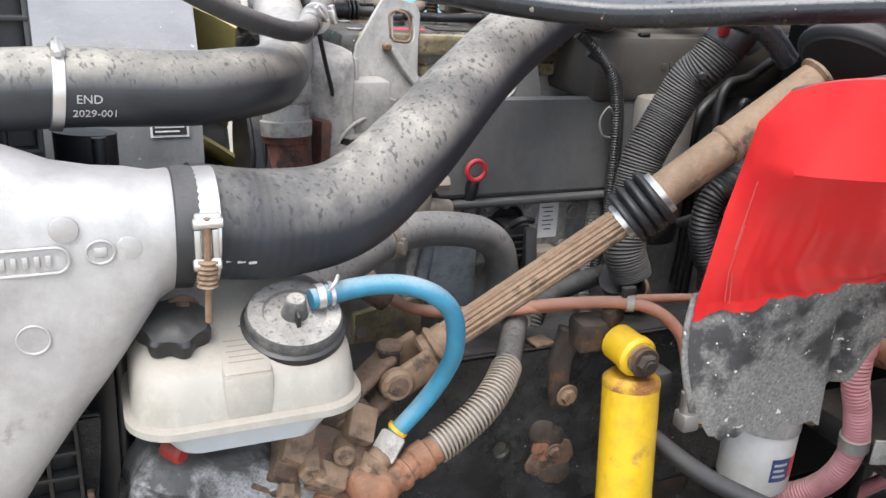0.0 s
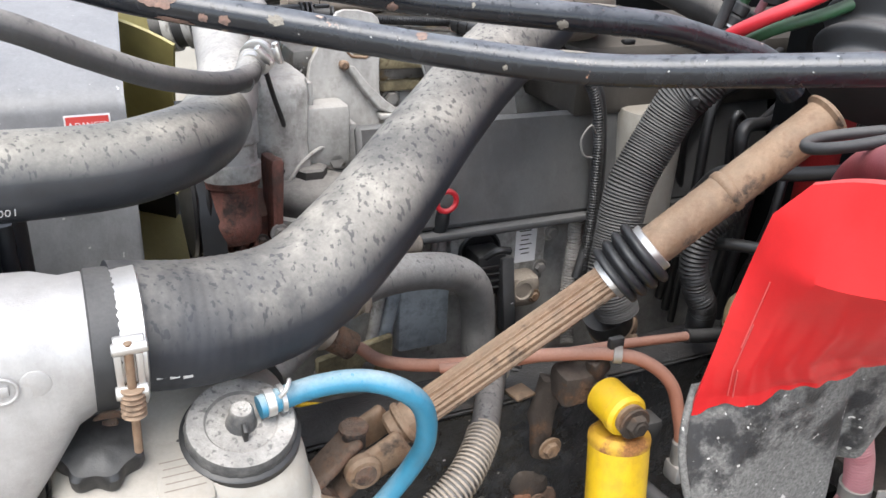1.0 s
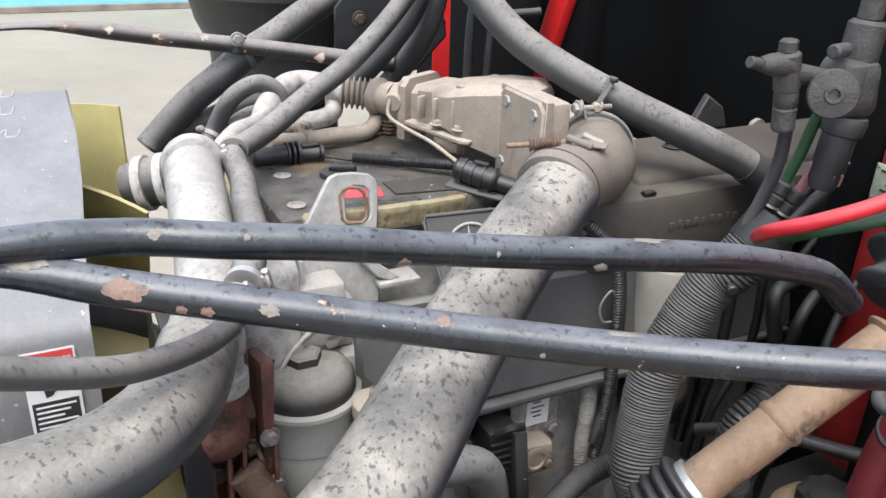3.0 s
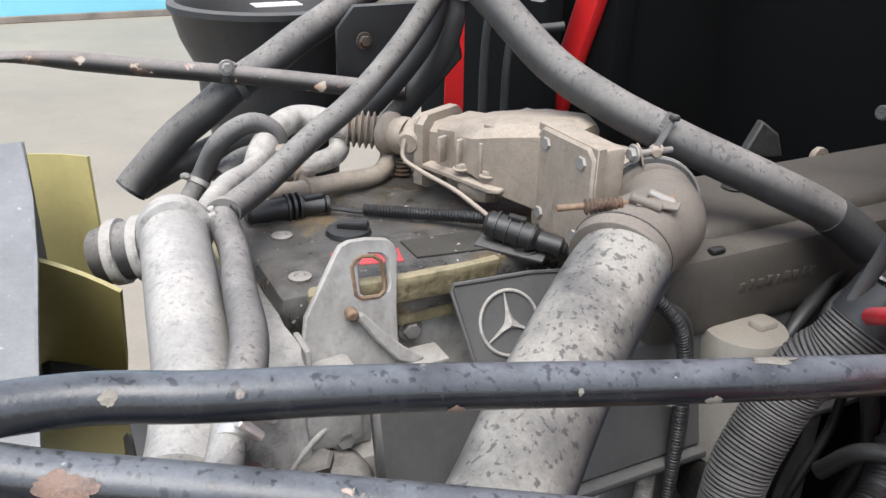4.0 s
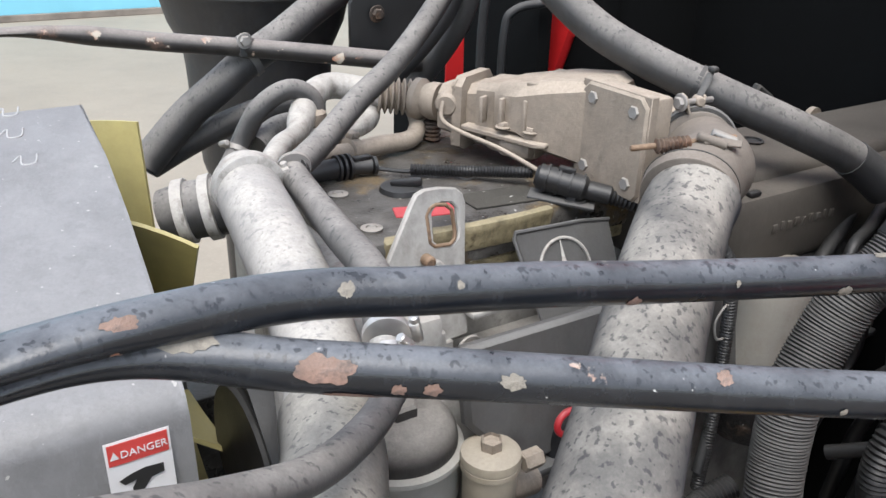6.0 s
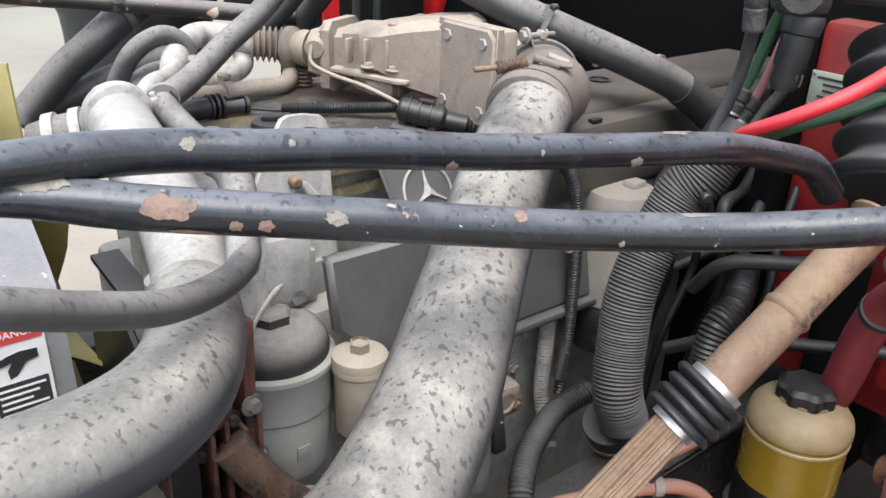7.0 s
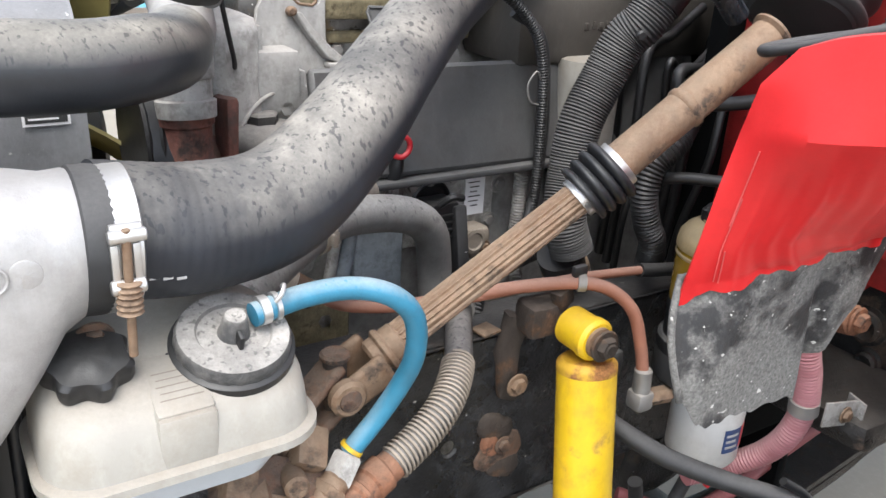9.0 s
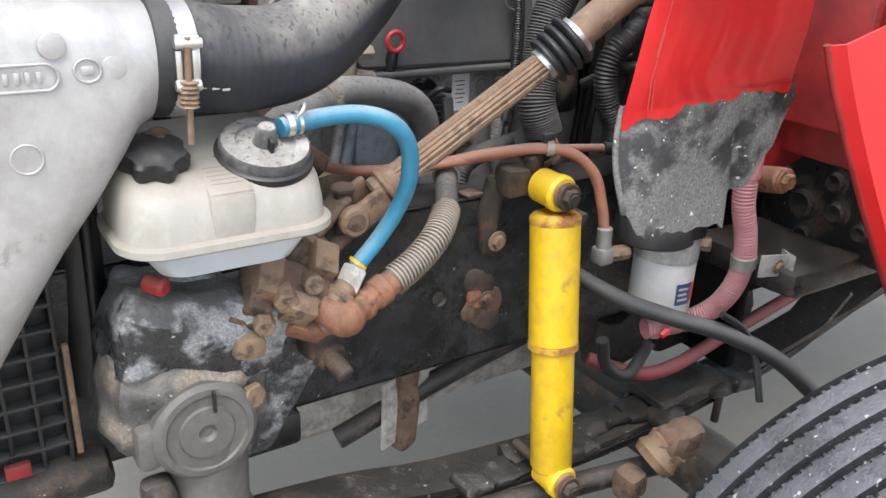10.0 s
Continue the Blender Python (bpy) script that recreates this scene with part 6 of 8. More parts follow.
for a, b in ((0.589, 1.387), (0.63, 1.485), (0.77, 1.37), (0.575, 1.27)):
    part("cover_screw", lathe([(0.012, 0), (0.013, 0.003), (0.007, 0.004), (0.006, 0.002), (0, 0.002)], W(a, b, 1.409), UP, 24), STEEL_DULL, engine)
part("front_edge", lumpy(W(0.690, 1.237, 1.391), (0.24, 0.02, 0.034), 91, 0.004, 3, 0.006), ROCKER_EDGE, engine)
part("rear_rail", block(W(0.820, 1.555, 1.398), (0.55, 0.04, 0.03), 0.006), ALU_TAN, engine)
for k, a in enumerate((0.60, 0.70, 0.80)):
    part("head_stud", bolt_head(W(a, 1.252, 1.325), OUT, 0.011, 0.012), STEEL_DULL, engine)
part("front_case", lumpy(W(0.50, 1.26, 1.24), (0.09, 0.24, 0.30), 95, 0.010, 3, 0.02), ALU_DIRTY, engine, "pale cast timing case")
part("head_port", block(W(0.555, 1.185, 1.30), (0.10, 0.06, 0.09), 0.010), ENGINE_GREY, engine)
part("block_boss", lumpy(W(0.70, 1.14, 1.10), (0.10, 0.06, 0.12), 96, 0.008, 3, 0.015), ALU_DIRTY, engine)
part("pan", lumpy(W(0.80, 1.20, 0.60), (0.70, 0.28, 0.26), 97, 0.008, 3, 0.03), ALU_DIRTY, engine, "dirty grey oil pan")
part("pan_bracket", lumpy(W(0.67, 0.93, 0.60), (0.045, 0.05, 0.18), 98, 0.012, 3, 0.012), RUST, engine)
part("manifold_mount", plate([(0, 0), (0.12, 0.0), (0.12, 0.09), (0, 0.07)], W(0.52, 1.08, 0.92), REAR, UP, 0.012, 0.003), ROCKER_EDGE, engine)
for a, z in ((0.535, 0.956), (0.60, 0.962)):
    part("mount_bolt", bolt_head(W(a, 1.08, z), OUT, 0.013, 0.012), STEEL_DULL, engine)
for k in range(9):
    part("embossed_bar", block(W(1.075 + 0.015 * k, 1.0992, 1.372 + 0.002 * (k % 2)), (0.009 - 0.003 * (k % 3 == 1), 0.003, 0.012), 0.001), COVER_TAN, engine)
part("casing_hole", lathe([(0.016, 0), (0.018, 0.002), (0.014, 0.003), (0.012, -0.004), (0, -0.004)], W(1.181, 1.236, 1.4385), UP, 24), PLASTIC, engine)
part("casing_clip", block(W(1.035, 1.112, 1.424), (0.022, 0.012, 0.008), 0.004), PLASTIC, engine)

lift = thing("lifting_eye", W(0.60, 1.17, 1.33), "grey steel engine lifting eye plate with rust round its slot", "lifting eye")
LX, LY = D(1, 0.12, 0), D(-0.1, 0.18, 1)
slot = [(0.022, 0.117), (0.030, 0.1195), (0.044, 0.1165), (0.0515, 0.109), (0.0515, 0.082), (0.049, 0.074), (0.042, 0.0695), (0.020, 0.0725), (0.0145, 0.078), (0.0155, 0.110)]
outl = [(-0.068, -0.045), (0.052, -0.045), (0.058, 0.052), (0.0655, 0.112), (0.062, 0.124), (0.053, 0.132), (0.030, 0.1375), (0.008, 0.139), (-0.003, 0.136), (-0.010, 0.128), (-0.052, 0.068), (-0.062, 0.030)]
part("eye_plate", plate(outl, W(0.612, 1.207, 1.327), LX, LY, 0.008, 0.002, holes=[slot]), ENGINE_GREY, lift)
part("slot_rim", sweep([W(0.612, 1.207, 1.327) + LX * u + LY * v - LX.cross(LY) * -0.0075 for u, v in slot + slot[:1]], 0.0024, 8, caps=False), RUST_TAN, lift)
part("gusset", plate([(-0.002, 0.064), (0.011, 0.061), (0.030, 0.036), (0.055, 0.010), (0.080, -0.010), (0.065, -0.013), (0.045, -0.004), (0.020, 0.028)], W(0.612, 1.207, 1.327) + OUT * 0.008, LX, LY, 0.016, 0.002), ENGINE_GREY, lift)
part("gusset_tip", rod(W(0.610, 1.210, 1.390), W(0.608, 1.192, 1.392), 0.007, 12, 0.003), RUST_TAN, lift)
part("foot", block(W(0.593, 1.185, 1.278), (0.05, 0.03, 0.07), 0.004), ENGINE_GREY, lift)
part("bolt", bolt_head(W(0.583, 1.167, 1.263), OUT, 0.012, 0.012), STEEL_DULL, lift)
part("bolt", bolt_head(W(0.650, 1.173, 1.281), OUT, 0.012, 0.012), STEEL_DULL, lift)
part("shelf", block(W(0.690, 1.202, 1.314), (0.06, 0.04, 0.008), 0.002), ENGINE_GREY, lift)

part("side_flange", block(W(0.550, 1.192, 1.317), (0.008, 0.045, 0.12), 0.003), ENGINE_GREY, lift)
part("lower_leg", plate([(-0.03, 0), (0.05, 0), (0.042, 0.10), (-0.035, 0.10)], W(0.597, 1.192, 1.187), LX, UP, 0.008, 0.002), ENGINE_GREY, lift)
hose("sensor_cable", [(0.462, 1.06, 1.43), (0.480, 1.09, 1.38), (0.500, 1.13, 1.335), (0.515, 1.185, 1.308), (0.527, 1.205, 1.300)], 0.0032, RUBBER_DULL, "dull black cable running down to a sensor", "cable", 12)
scn = thing("sensor_connector", W(0.54, 1.205, 1.297), "white sensor connector with a black plug and braided wires", "connector")
part("sleeve", rod(W(0.522, 1.203, 1.302), W(0.548, 1.207, 1.292), 0.0085, 18, 0.002), PAPER, scn)
part("plug", rod(W(0.546, 1.207, 1.293), W(0.578, 1.208, 1.280), 0.0078, 16, 0.002), PLASTIC, scn)
part("collar", band(W(0.572, 1.208, 1.283), D(0.9, 0, -0.35), 0.0079, 0.006, 0.002), PLASTIC, scn)
for k in range(3):
    part("braid", tube(wpts([(0.576, 1.207, 1.280 + 0.002 * k), (0.590, 1.200 - 0.004 * k, 1.272 + 0.003 * k), (0.602, 1.192, 1.262 + 0.004 * k), (0.611, 1.190 + 0.004 * k, 1.245), (0.608, 1.198, 1.225)]), lambda s, w: 0.0032 + 0.0006 * math.sin(s * 1900), 10, 0.0008), ALU_DIRTY if k == 1 else PLASTIC, scn)
part("wire", tube(wpts([(0.548, 1.190, 1.288), (0.530, 1.170, 1.290), (0.510, 1.150, 1.275), (0.492, 1.135, 1.245), (0.486, 1.13, 1.21)]), 0.0026, 8), PLASTIC, scn)
part("wire", tube(wpts([(0.600, 1.188, 1.265), (0.575, 1.165, 1.284), (0.548, 1.150, 1.283), (0.522, 1.14, 1.266), (0.500, 1.135, 1.235)]), 0.0030, 8), ALU_DIRTY, scn)

sns = thing("sensor_plug", W(0.58, 1.38, 1.43), "black sensor plug with ribbed collar on the rocker cover", "connector")
part("housing", rod(W(0.557, 1.435, 1.426), W(0.617, 1.438, 1.426), 0.014, 18, 0.004), PLASTIC, sns)
for k in range(3):
    part("collar", band(W(0.612 + 0.008 * k, 1.438, 1.426), REAR, 0.0145, 0.004, 0.003), PLASTIC, sns)
part("neck", rod(W(0.630, 1.438, 1.426), W(0.662, 1.432, 1.424), 0.0105, 18, 0.003), PLASTIC_DUSTY, sns)
part("clip", block(W(0.646, 1.433, 1.437), (0.026, 0.010, 0.006), 0.002), PLASTIC, sns)
part("neck_ring", band(W(0.664, 1.432, 1.424), D(1, -0.15, 0), 0.0100, 0.005, 0.0025), PLASTIC, sns)
part("wire", tube(wpts([(0.632, 1.438, 1.426), (0.67, 1.425, 1.420), (0.70, 1.405, 1.418), (0.74, 1.38, 1.420)]), 0.003, 8), PLASTIC, sns)
hose("corrugated_conduit", [(0.705, 1.405, 1.420), (0.745, 1.375, 1.421), (0.785, 1.34, 1.424), (0.825, 1.295, 1.430)], ripple(0.0075, 0.0008, 0.004), PLASTIC, "thin black corrugated conduit on the rocker cover", "conduit", 14, 0.001)
cn2 = thing("connector_plug", W(0.82, 1.20, 1.43), "black round connector plug on a clip under the mixer", "connector")
part("housing", rod(W(0.812, 1.273, 1.436), W(0.857, 1.223, 1.424), 0.0165, 20, 0.005), PLASTIC, cn2)
for k in range(4):
    part("ridge", band(W(0.822, 1.262, 1.4335).lerp(W(0.852, 1.229, 1.4255), k / 3), D(0.66, -0.74, -0.18), 0.0166, 0.003, 0.002), PLASTIC, cn2)
part("latch", block(W(0.838, 1.243, 1.447), (0.022, 0.010, 0.008), 0.002, x=D(0.7, -0.7, -0.15)), PLASTIC, cn2)
part("collar", rod(W(0.850, 1.233, 1.425), W(0.880, 1.203, 1.418), 0.0125, 18, 0.003), PLASTIC, cn2)
part("loom", tube(wpts([(0.877, 1.206, 1.418), (0.897, 1.188, 1.412), (0.917, 1.173, 1.404)]), lambda s, w: 0.010 + 0.001 * math.sin(s * 1200), 12, 0.001), PLASTIC, cn2)
part("clip_plate", block(W(0.832, 1.243, 1.409), (0.085, 0.035, 0.004), 0.001, x=D(0.7, -0.7, -0.1)), PLASTIC_DUSTY, cn2)
hose("sense_line", [(0.786, 1.456, 1.492), (0.780, 1.448, 1.468), (0.795, 1.42, 1.455), (0.812, 1.36, 1.448), (0.818, 1.31, 1.442), (0.822, 1.279, 1.437)], 0.0032, ALU_TAN, "thin dusty metal sense line looping to a connector", "pipe", 10)
hose("fuel_line", [(0.590, 1.462, 1.440), (0.640, 1.474, 1.432), (0.70, 1.490, 1.430), (0.765, 1.512, 1.424), (0.798, 1.545, 1.430), (0.808, 1.566, 1.440), (0.806, 1.578, 1.455)], 0.0135, ALU_TAN, "dusty bent fuel pipe along the engine top", "pipe", 18)
hose("fuel_line", [(0.610, 1.535, 1.438), (0.660, 1.550, 1.438), (0.710, 1.565, 1.438), (0.735, 1.580, 1.446), (0.740, 1.595, 1.466)], 0.0155, ALU_DIRTY, "pale dusty pipe elbow on the engine top", "pipe", 18)
for a, b in ((0.655, 1.478), (0.655, 1.547)):
    worm_clamp(W(a, b, 1.434), D(1, 0.2, 0), 0.016, UP, ALU_TAN, 0.014, "dusty pipe clamp on the engine top")
hose("vent_hose", [(0.458, 1.492, 1.377), (0.493, 1.552, 1.388), (0.531, 1.590, 1.420), (0.562, 1.578, 1.478), (0.605, 1.573, 1.502), (0.635, 1.566, 1.488), (0.641, 1.559, 1.455)], 0.0145, RUBBER_GREY, "grey rubber hose looping over the engine pipes", "hose", 18)
worm_clamp(W(0.531, 1.590, 1.420), D(0.5, 0.3, 0.7), 0.015, D(-1, 0, 0.3), STEEL_DULL, 0.008, "spring clip on a grey hose")
hose("short_hose", [(0.560, 1.590, 1.420), (0.600, 1.610, 1.435), (0.640, 1.610, 1.440)], 0.020, RUBBER_GREY, "short grey hose stub at the engine front", "hose", 18)
cup = part("pressure_cup", lathe([(0.020, 0), (0.023, 0.01), (0.023, 0.045), (0.018, 0.05), (0, 0.05)], W(0.630, 1.560, 1.425), UP, 24), ALU_TAN, None, "small dusty metal cup between the pipes", category="pipe fitting")
spr = part("coil_spring", lathe([(0.012 + 0.0015 * math.sin(k * 1.2), 0.0012 * k) for k in range(24)], W(0.815, 1.530, 1.413), UP, 20), RUST_DARK, None, "small dark coil spring by the mixer", category="spring")

# ---- grey hoses to the far side ----
hose("coolant_hose", [(0.945, 1.617, 1.709), (0.899, 1.592, 1.665), (0.822, 1.546, 1.601), (0.733, 1.501, 1.541), (0.655, 1.460, 1.507), (0.575, 1.397, 1.480), (0.511, 1.335, 1.473)], 0.0165, RUBBER_GREY, "long grey dusty coolant hose slanting down to the front", "hose", 20)
hose("coolant_hose", [(0.512, 1.345, 1.471), (0.508, 1.325, 1.466), (0.505, 1.268, 1.456), (0.487, 1.172, 1.462), (0.468, 1.062, 1.466), (0.438, 0.985, 1.453)], 0.0165, RUBBER_GREY, "grey speckled hose running down beside the pale pipe", "hose", 20)
worm_clamp(W(0.511, 1.335, 1.475), D(0.3, 0.9, 0.2), 0.0172, D(0, 0, -1), STEEL_DULL, 0.006, "thin wire clip joining two grey hoses")
THIN = [(0.030, 0.795, 1.570), (0.119, 0.789, 1.555), (0.199, 0.794, 1.532), (0.259, 0.817, 1.501), (0.318, 0.847, 1.472), (0.379, 0.897, 1.450), (0.416, 0.936, 1.446), (0.428, 0.965, 1.452)]
bypass = hose("bypass_hose", THIN, 0.0118, RUBBER_GREY, "grey dusty hose curving across before the pale pipe", "hose", 18)
part("end_cuff", tube(wpts([(0.409, 0.928, 1.443), (0.420, 0.951, 1.448), (0.429, 0.971, 1.457)]), 0.0132, 18), RUBBER_PALE, bypass, "dust-bleached hose end")
worm_clamp(W(0.428, 0.962, 1.453), D(0.4, 0.85, 0.35), 0.0125, OUT, STEEL, 0.008, "worn galvanised worm-drive clamp on the grey hose")
worm_clamp(W(0.439, 0.985, 1.455), D(0.4, 0.85, 0.1), 0.0175, OUT, STEEL, 0.009, "worn galvanised worm-drive clamp on the grey hose")
drain = hose("drain_hose", [(0.950, 1.965, 1.625), (0.865, 1.940, 1.583), (0.790, 1.912, 1.550), (0.720, 1.890, 1.513), (0.660, 1.880, 1.482), (0.605, 1.888, 1.438), (0.548, 1.907, 1.388), (0.485, 1.916, 1.322), (0.470, 1.915, 1.306)], 0.0285, RUBBER_GREY, "thick grey hose with an open cut end pointing down", "hose", 26)
part("cut_end", lathe([(0.0225, -0.004), (0.0285, -0.003), (0.0290, 0.001), (0.0225, 0.002), (0.021, -0.001), (0, -0.001)], W(0.4695, 1.9150, 1.3055), D(-0.68, -0.03, -0.73), 28), RUBBER, drain, "black hollow cut end")
hose("return_hose", [(0.485, 1.93, 1.30), (0.55, 1.93, 1.33), (0.62, 1.91, 1.365), (0.68, 1.87, 1.395), (0.74, 1.82, 1.42)], 0.0225, RUBBER_GREY, "grey hose running back under the thick one", "hose", 22)
hose("return_hose", [(0.93, 1.64, 1.66), (0.90, 1.62, 1.60), (0.87, 1.63, 1.55), (0.83, 1.66, 1.49), (0.80, 1.70, 1.44)], 0.017, RUBBER_DULL, "dark hose dropping behind the slanting one", "hose", 18)
hose("return_hose", [(0.965, 1.66, 1.68), (0.95, 1.645, 1.61), (0.935, 1.66, 1.55), (0.91, 1.70, 1.48), (0.87, 1.73, 1.42)], 0.021, RUBBER_GREY, "grey hose bending down beside the red post", "hose", 18)
worm_clamp(W(0.958, 1.652, 1.645), D(0.1, 0.05, 1), 0.0215, OUT, STEEL, 0.008, "steel worm clamp on a hanging grey hose")
sock = part("hose_manifold", lathe([(0.034, 0), (0.036, 0.03), (0.030, 0.05), (0.030, 0.12)], W(0.99, 1.65, 1.66), D(0.3, -0.3, 0.9), 26), RUBBER_DULL, None, "dull black hose branch above the engine", category="hose branch")
HR = [(0.842, 1.477, 1.745), (0.888, 1.395, 1.670), (0.928, 1.325, 1.608), (0.972, 1.260, 1.570), (1.026, 1.185, 1.537), (1.102, 1.120, 1.499), (1.178, 1.080, 1.459), (1.231, 1.055, 1.415)]
heater = hose("heater_hose", HR, 0.0235, RUBBER_GREY, "long grey dusty heater hose crossing to the firewall", "hose", 26)
part("end_cuff", tube(wpts([(1.178, 1.080, 1.459), (1.205, 1.068, 1.439), (1.231, 1.055, 1.415)]), 0.0252, 22), RUBBER_DULL, heater)
zt = thing("cable_tie", W(0.985, 1.16, 1.57), "grey cable tie strapping the heater hose to the clamp", "cable tie")
part("loop", band(W(1.010, 1.207, 1.546), D(0.55, -0.77, -0.34), 0.0240, 0.006, 0.0012), PLASTIC_DUSTY, zt)
part("tail", tube(wpts([(1.000, 1.180, 1.566), (0.985, 1.172, 1.556), (0.966, 1.166, 1.540), (0.962, 1.172, 1.535)]), 0.0030, 8, squash=lambda s, w: 0.5), PLASTIC_DUSTY, zt)
part("lock", block(W(1.002, 1.178, 1.571), (0.010, 0.012, 0.008), 0.003), PLASTIC_DUSTY, zt)
hc = thing("hose_saddle", W(0.63, 1.80, 1.53), "grey rubber saddle clipping the thick hose to the rusty bar", "hose clip")
part("loop", band(W(0.660, 1.880, 1.482), D(0.78, 0.05, 0.48), 0.0290, 0.013, 0.003), RUBBER_PALE, hc)
part("block", block(W(0.640, 1.842, 1.512), (0.030, 0.03, 0.035), 0.008), RUBBER_GREY, hc)
part("bolt", bolt_head(W(0.634, 1.826, 1.524), OUT, 0.009, 0.009), STEEL_DULL, hc)
rusty = part("rusty_bar", tube(wpts([(0.195, 1.941, 1.540), (0.329, 1.933, 1.542), (0.515, 1.891, 1.520), (0.695, 1.814, 1.505), (0.864, 1.712, 1.492), (0.895, 1.694, 1.492)]), lambda s, w: 0.0115 + 0.004 * min(1, s / 0.2), 18, squash=lambda s, w: 0.5 + 0.5 * min(1, max(0, (s - 0.10) / 0.12))), BAR_RUSTY, None, "rust-chipped black brace bar across the far side", category="brace bar", group="brace bars")

bucket = thing("air_intake_duct", W(0.86, 2.25, 1.25), "round black plastic air intake duct on the truck's far side", "air duct")
part("cone", lathe([(0.150, 0.0), (0.165, 0.03), (0.168, 0.10), (0.172, 0.14), (0.20, 0.20), (0.215, 0.26), (0.222, 0.268), (0.222, 0.280), (0.205, 0.284), (0.19, 0.25), (0.15, 0.10)], W(0.86, 2.38, 1.265), UP, 48), PLASTIC_DUSTY, bucket)
part("sticker", block(W(0.84, 2.24, 1.556), (0.10, 0.05, 0.002), 0), PAPER, bucket)
part("down_pipe", lathe([(0.11, 0), (0.112, 0.30), (0.150, 0.44), (0.152, 0.575)], W(0.86, 2.38, 0.695), UP, 40), PLASTIC, bucket)
part("strut", block(W(0.86, 2.03, 0.80), (0.08, 0.64, 0.05), 0.008), GREASY, bucket)
brk = thing("far_bracket", W(0.88, 1.82, 1.45), "black steel bracket plate with a bolt on the far side", "bracket")
part("sheet", plate([(-0.06, -0.05), (0.10, -0.09), (0.16, -0.02), (0.14, 0.08), (-0.03, 0.07), (-0.06, 0.03)], W(0.88, 1.81, 1.545), D(1, -0.3, 0), UP, 0.012, 0.003), PLASTIC, brk)
part("bolt", bolt_head(W(0.862, 1.795, 1.558), OUT, 0.010, 0.010), RUST_DARK, brk)
part("hole", lathe([(0.011, 0), (0.012, 0.002), (0.008, 0.003), (0, 0.001)], W(1.00, 1.76, 1.575), OUT, 20), STEEL_DULL, brk)
post = thing("red_post", W(1.06, 1.86, 1.2), "narrow red painted post with bolt holes", "post")
part("strip", plate([(-0.022, 0), (0.022, 0), (0.016, 0.36), (-0.016, 0.36)], W(1.08, 1.88, 1.27), D(1, -0.1, 0), UP, 0.006, 0.001), RED, post)
for z in (1.50, 1.53, 1.56):
    part("hole", lathe([(0.005, 0), (0.006, 0.001), (0, 0.0015)], W(1.08, 1.873, z), OUT, 12), PLASTIC, post)
hose("heater_pipe", [(1.16, 1.90, 1.25), (1.16, 1.90, 1.50), (1.17, 1.89, 1.62)], 0.010, RUBBER_DULL, "thin dark pipe standing by the red post", "pipe", 12)
hose("heater_pipe", [(1.20, 1.88, 1.25), (1.20, 1.88, 1.48), (1.22, 1.87, 1.535), (1.30, 1.84, 1.55)], 0.009, RUBBER_DULL, "thin dark pipe bent over at its top", "pipe", 12)
part("far_column", block(W(1.38, 1.935, 1.42), (0.03, 0.070, 0.80), 0.010, z=D(0.05, -0.4, 1)), RED, fire)
# dark sheet put where there is only shade beside the column
part("far_shadow_panel", block(W(1.30, 2.05, 1.45), (0.04, 0.36, 0.60), 0.01), INSULATION_SHADE, fire)
wh = part("white_plug", block(W(1.10, 1.62, 1.66), (0.05, 0.03, 0.035), 0.006, x=D(1, 0.4, 0.4)), PAPER, None, "dusty white plug hanging by the hoses", category="connector")
bolts = thing("tunnel_bracket", W(1.39, 1.40, 1.40), "dusty tan bracket lugs behind the intake casing", "bracket")
part("lug", plate([(0, 0), (0.075, 0), (0.06, 0.04), (0.028, 0.062)], W(1.37, 1.42, 1.405), D(1, -0.3, 0), UP, 0.02, 0.003), VALVE_GREY, bolts)
part("eye", lathe([(0.015, 0), (0.017, 0.003), (0.017, 0.012), (0.008, 0.013), (0.008, 0.005), (0, 0.005)], W(1.45, 1.33, 1.420), OUT, 24), ALU_TAN, bolts)

# ---- fan shroud, fan and radiator ----
shroud = thing("fan_shroud", W(0.15, 1.2, 0.75), "weathered grey sheet metal fan shroud with warning stickers", "fan shroud")
prof = [(1.55, 1.10), (1.545, 1.40), (1.530, 1.522), (1.508, 1.528), (1.40, 1.498), (1.30, 1.470), (1.20, 1.446), (1.12, 1.424), (1.078, 1.412), (1.062, 1.402), (1.055, 1.388), (1.045, 1.25), (1.04, 1.0), (1.04, 0.75)]


def shroud_edge(b):
    """How far back the shroud reaches: less on its near side."""
    return 0.300 + 0.025 * min(1, max(0, (b - 1.06) / 0.3))


part("skin", sheet([[W(-0.06 + (shroud_edge(b) + 0.06) * u, b, z) for b, z in prof] for u in (0, 0.25, 0.5, 0.75, 0.95, 1.0)], 0.003), SHROUD, shroud)
part("edge_lip", sheet([[W(shroud_edge(b), b, z) for b, z in prof], [W(shroud_edge(b), b + (0.012 if b < 1.4 else 0), z - 0.012) for b, z in prof]], 0.003), SHROUD, shroud)
for a0, b0 in ((0.235, 1.507), (0.232, 1.463), (0.236, 1.410)):
    part("chalk_mark", tube([W(a0 + 0.006 * k + 0.004 * math.sin(k * 2.3), b0 + 0.010 * math.sin(k * 1.9), 1.4703 + (b0 + 0.010 * math.sin(k * 1.9) - 1.30) * 0.279) for k in range(5)], 0.0011, 6, 0.002), WHITE_INK, shroud)


stk = thing("warning_sticker", W(0.265, 1.04, 1.25), "red and white DANGER sticker with a hand pictogram", "sticker")


def skin_b(z):
    """The shroud's outer side at a height."""
    return 1.045 + 0.0725 * (z - 1.25)


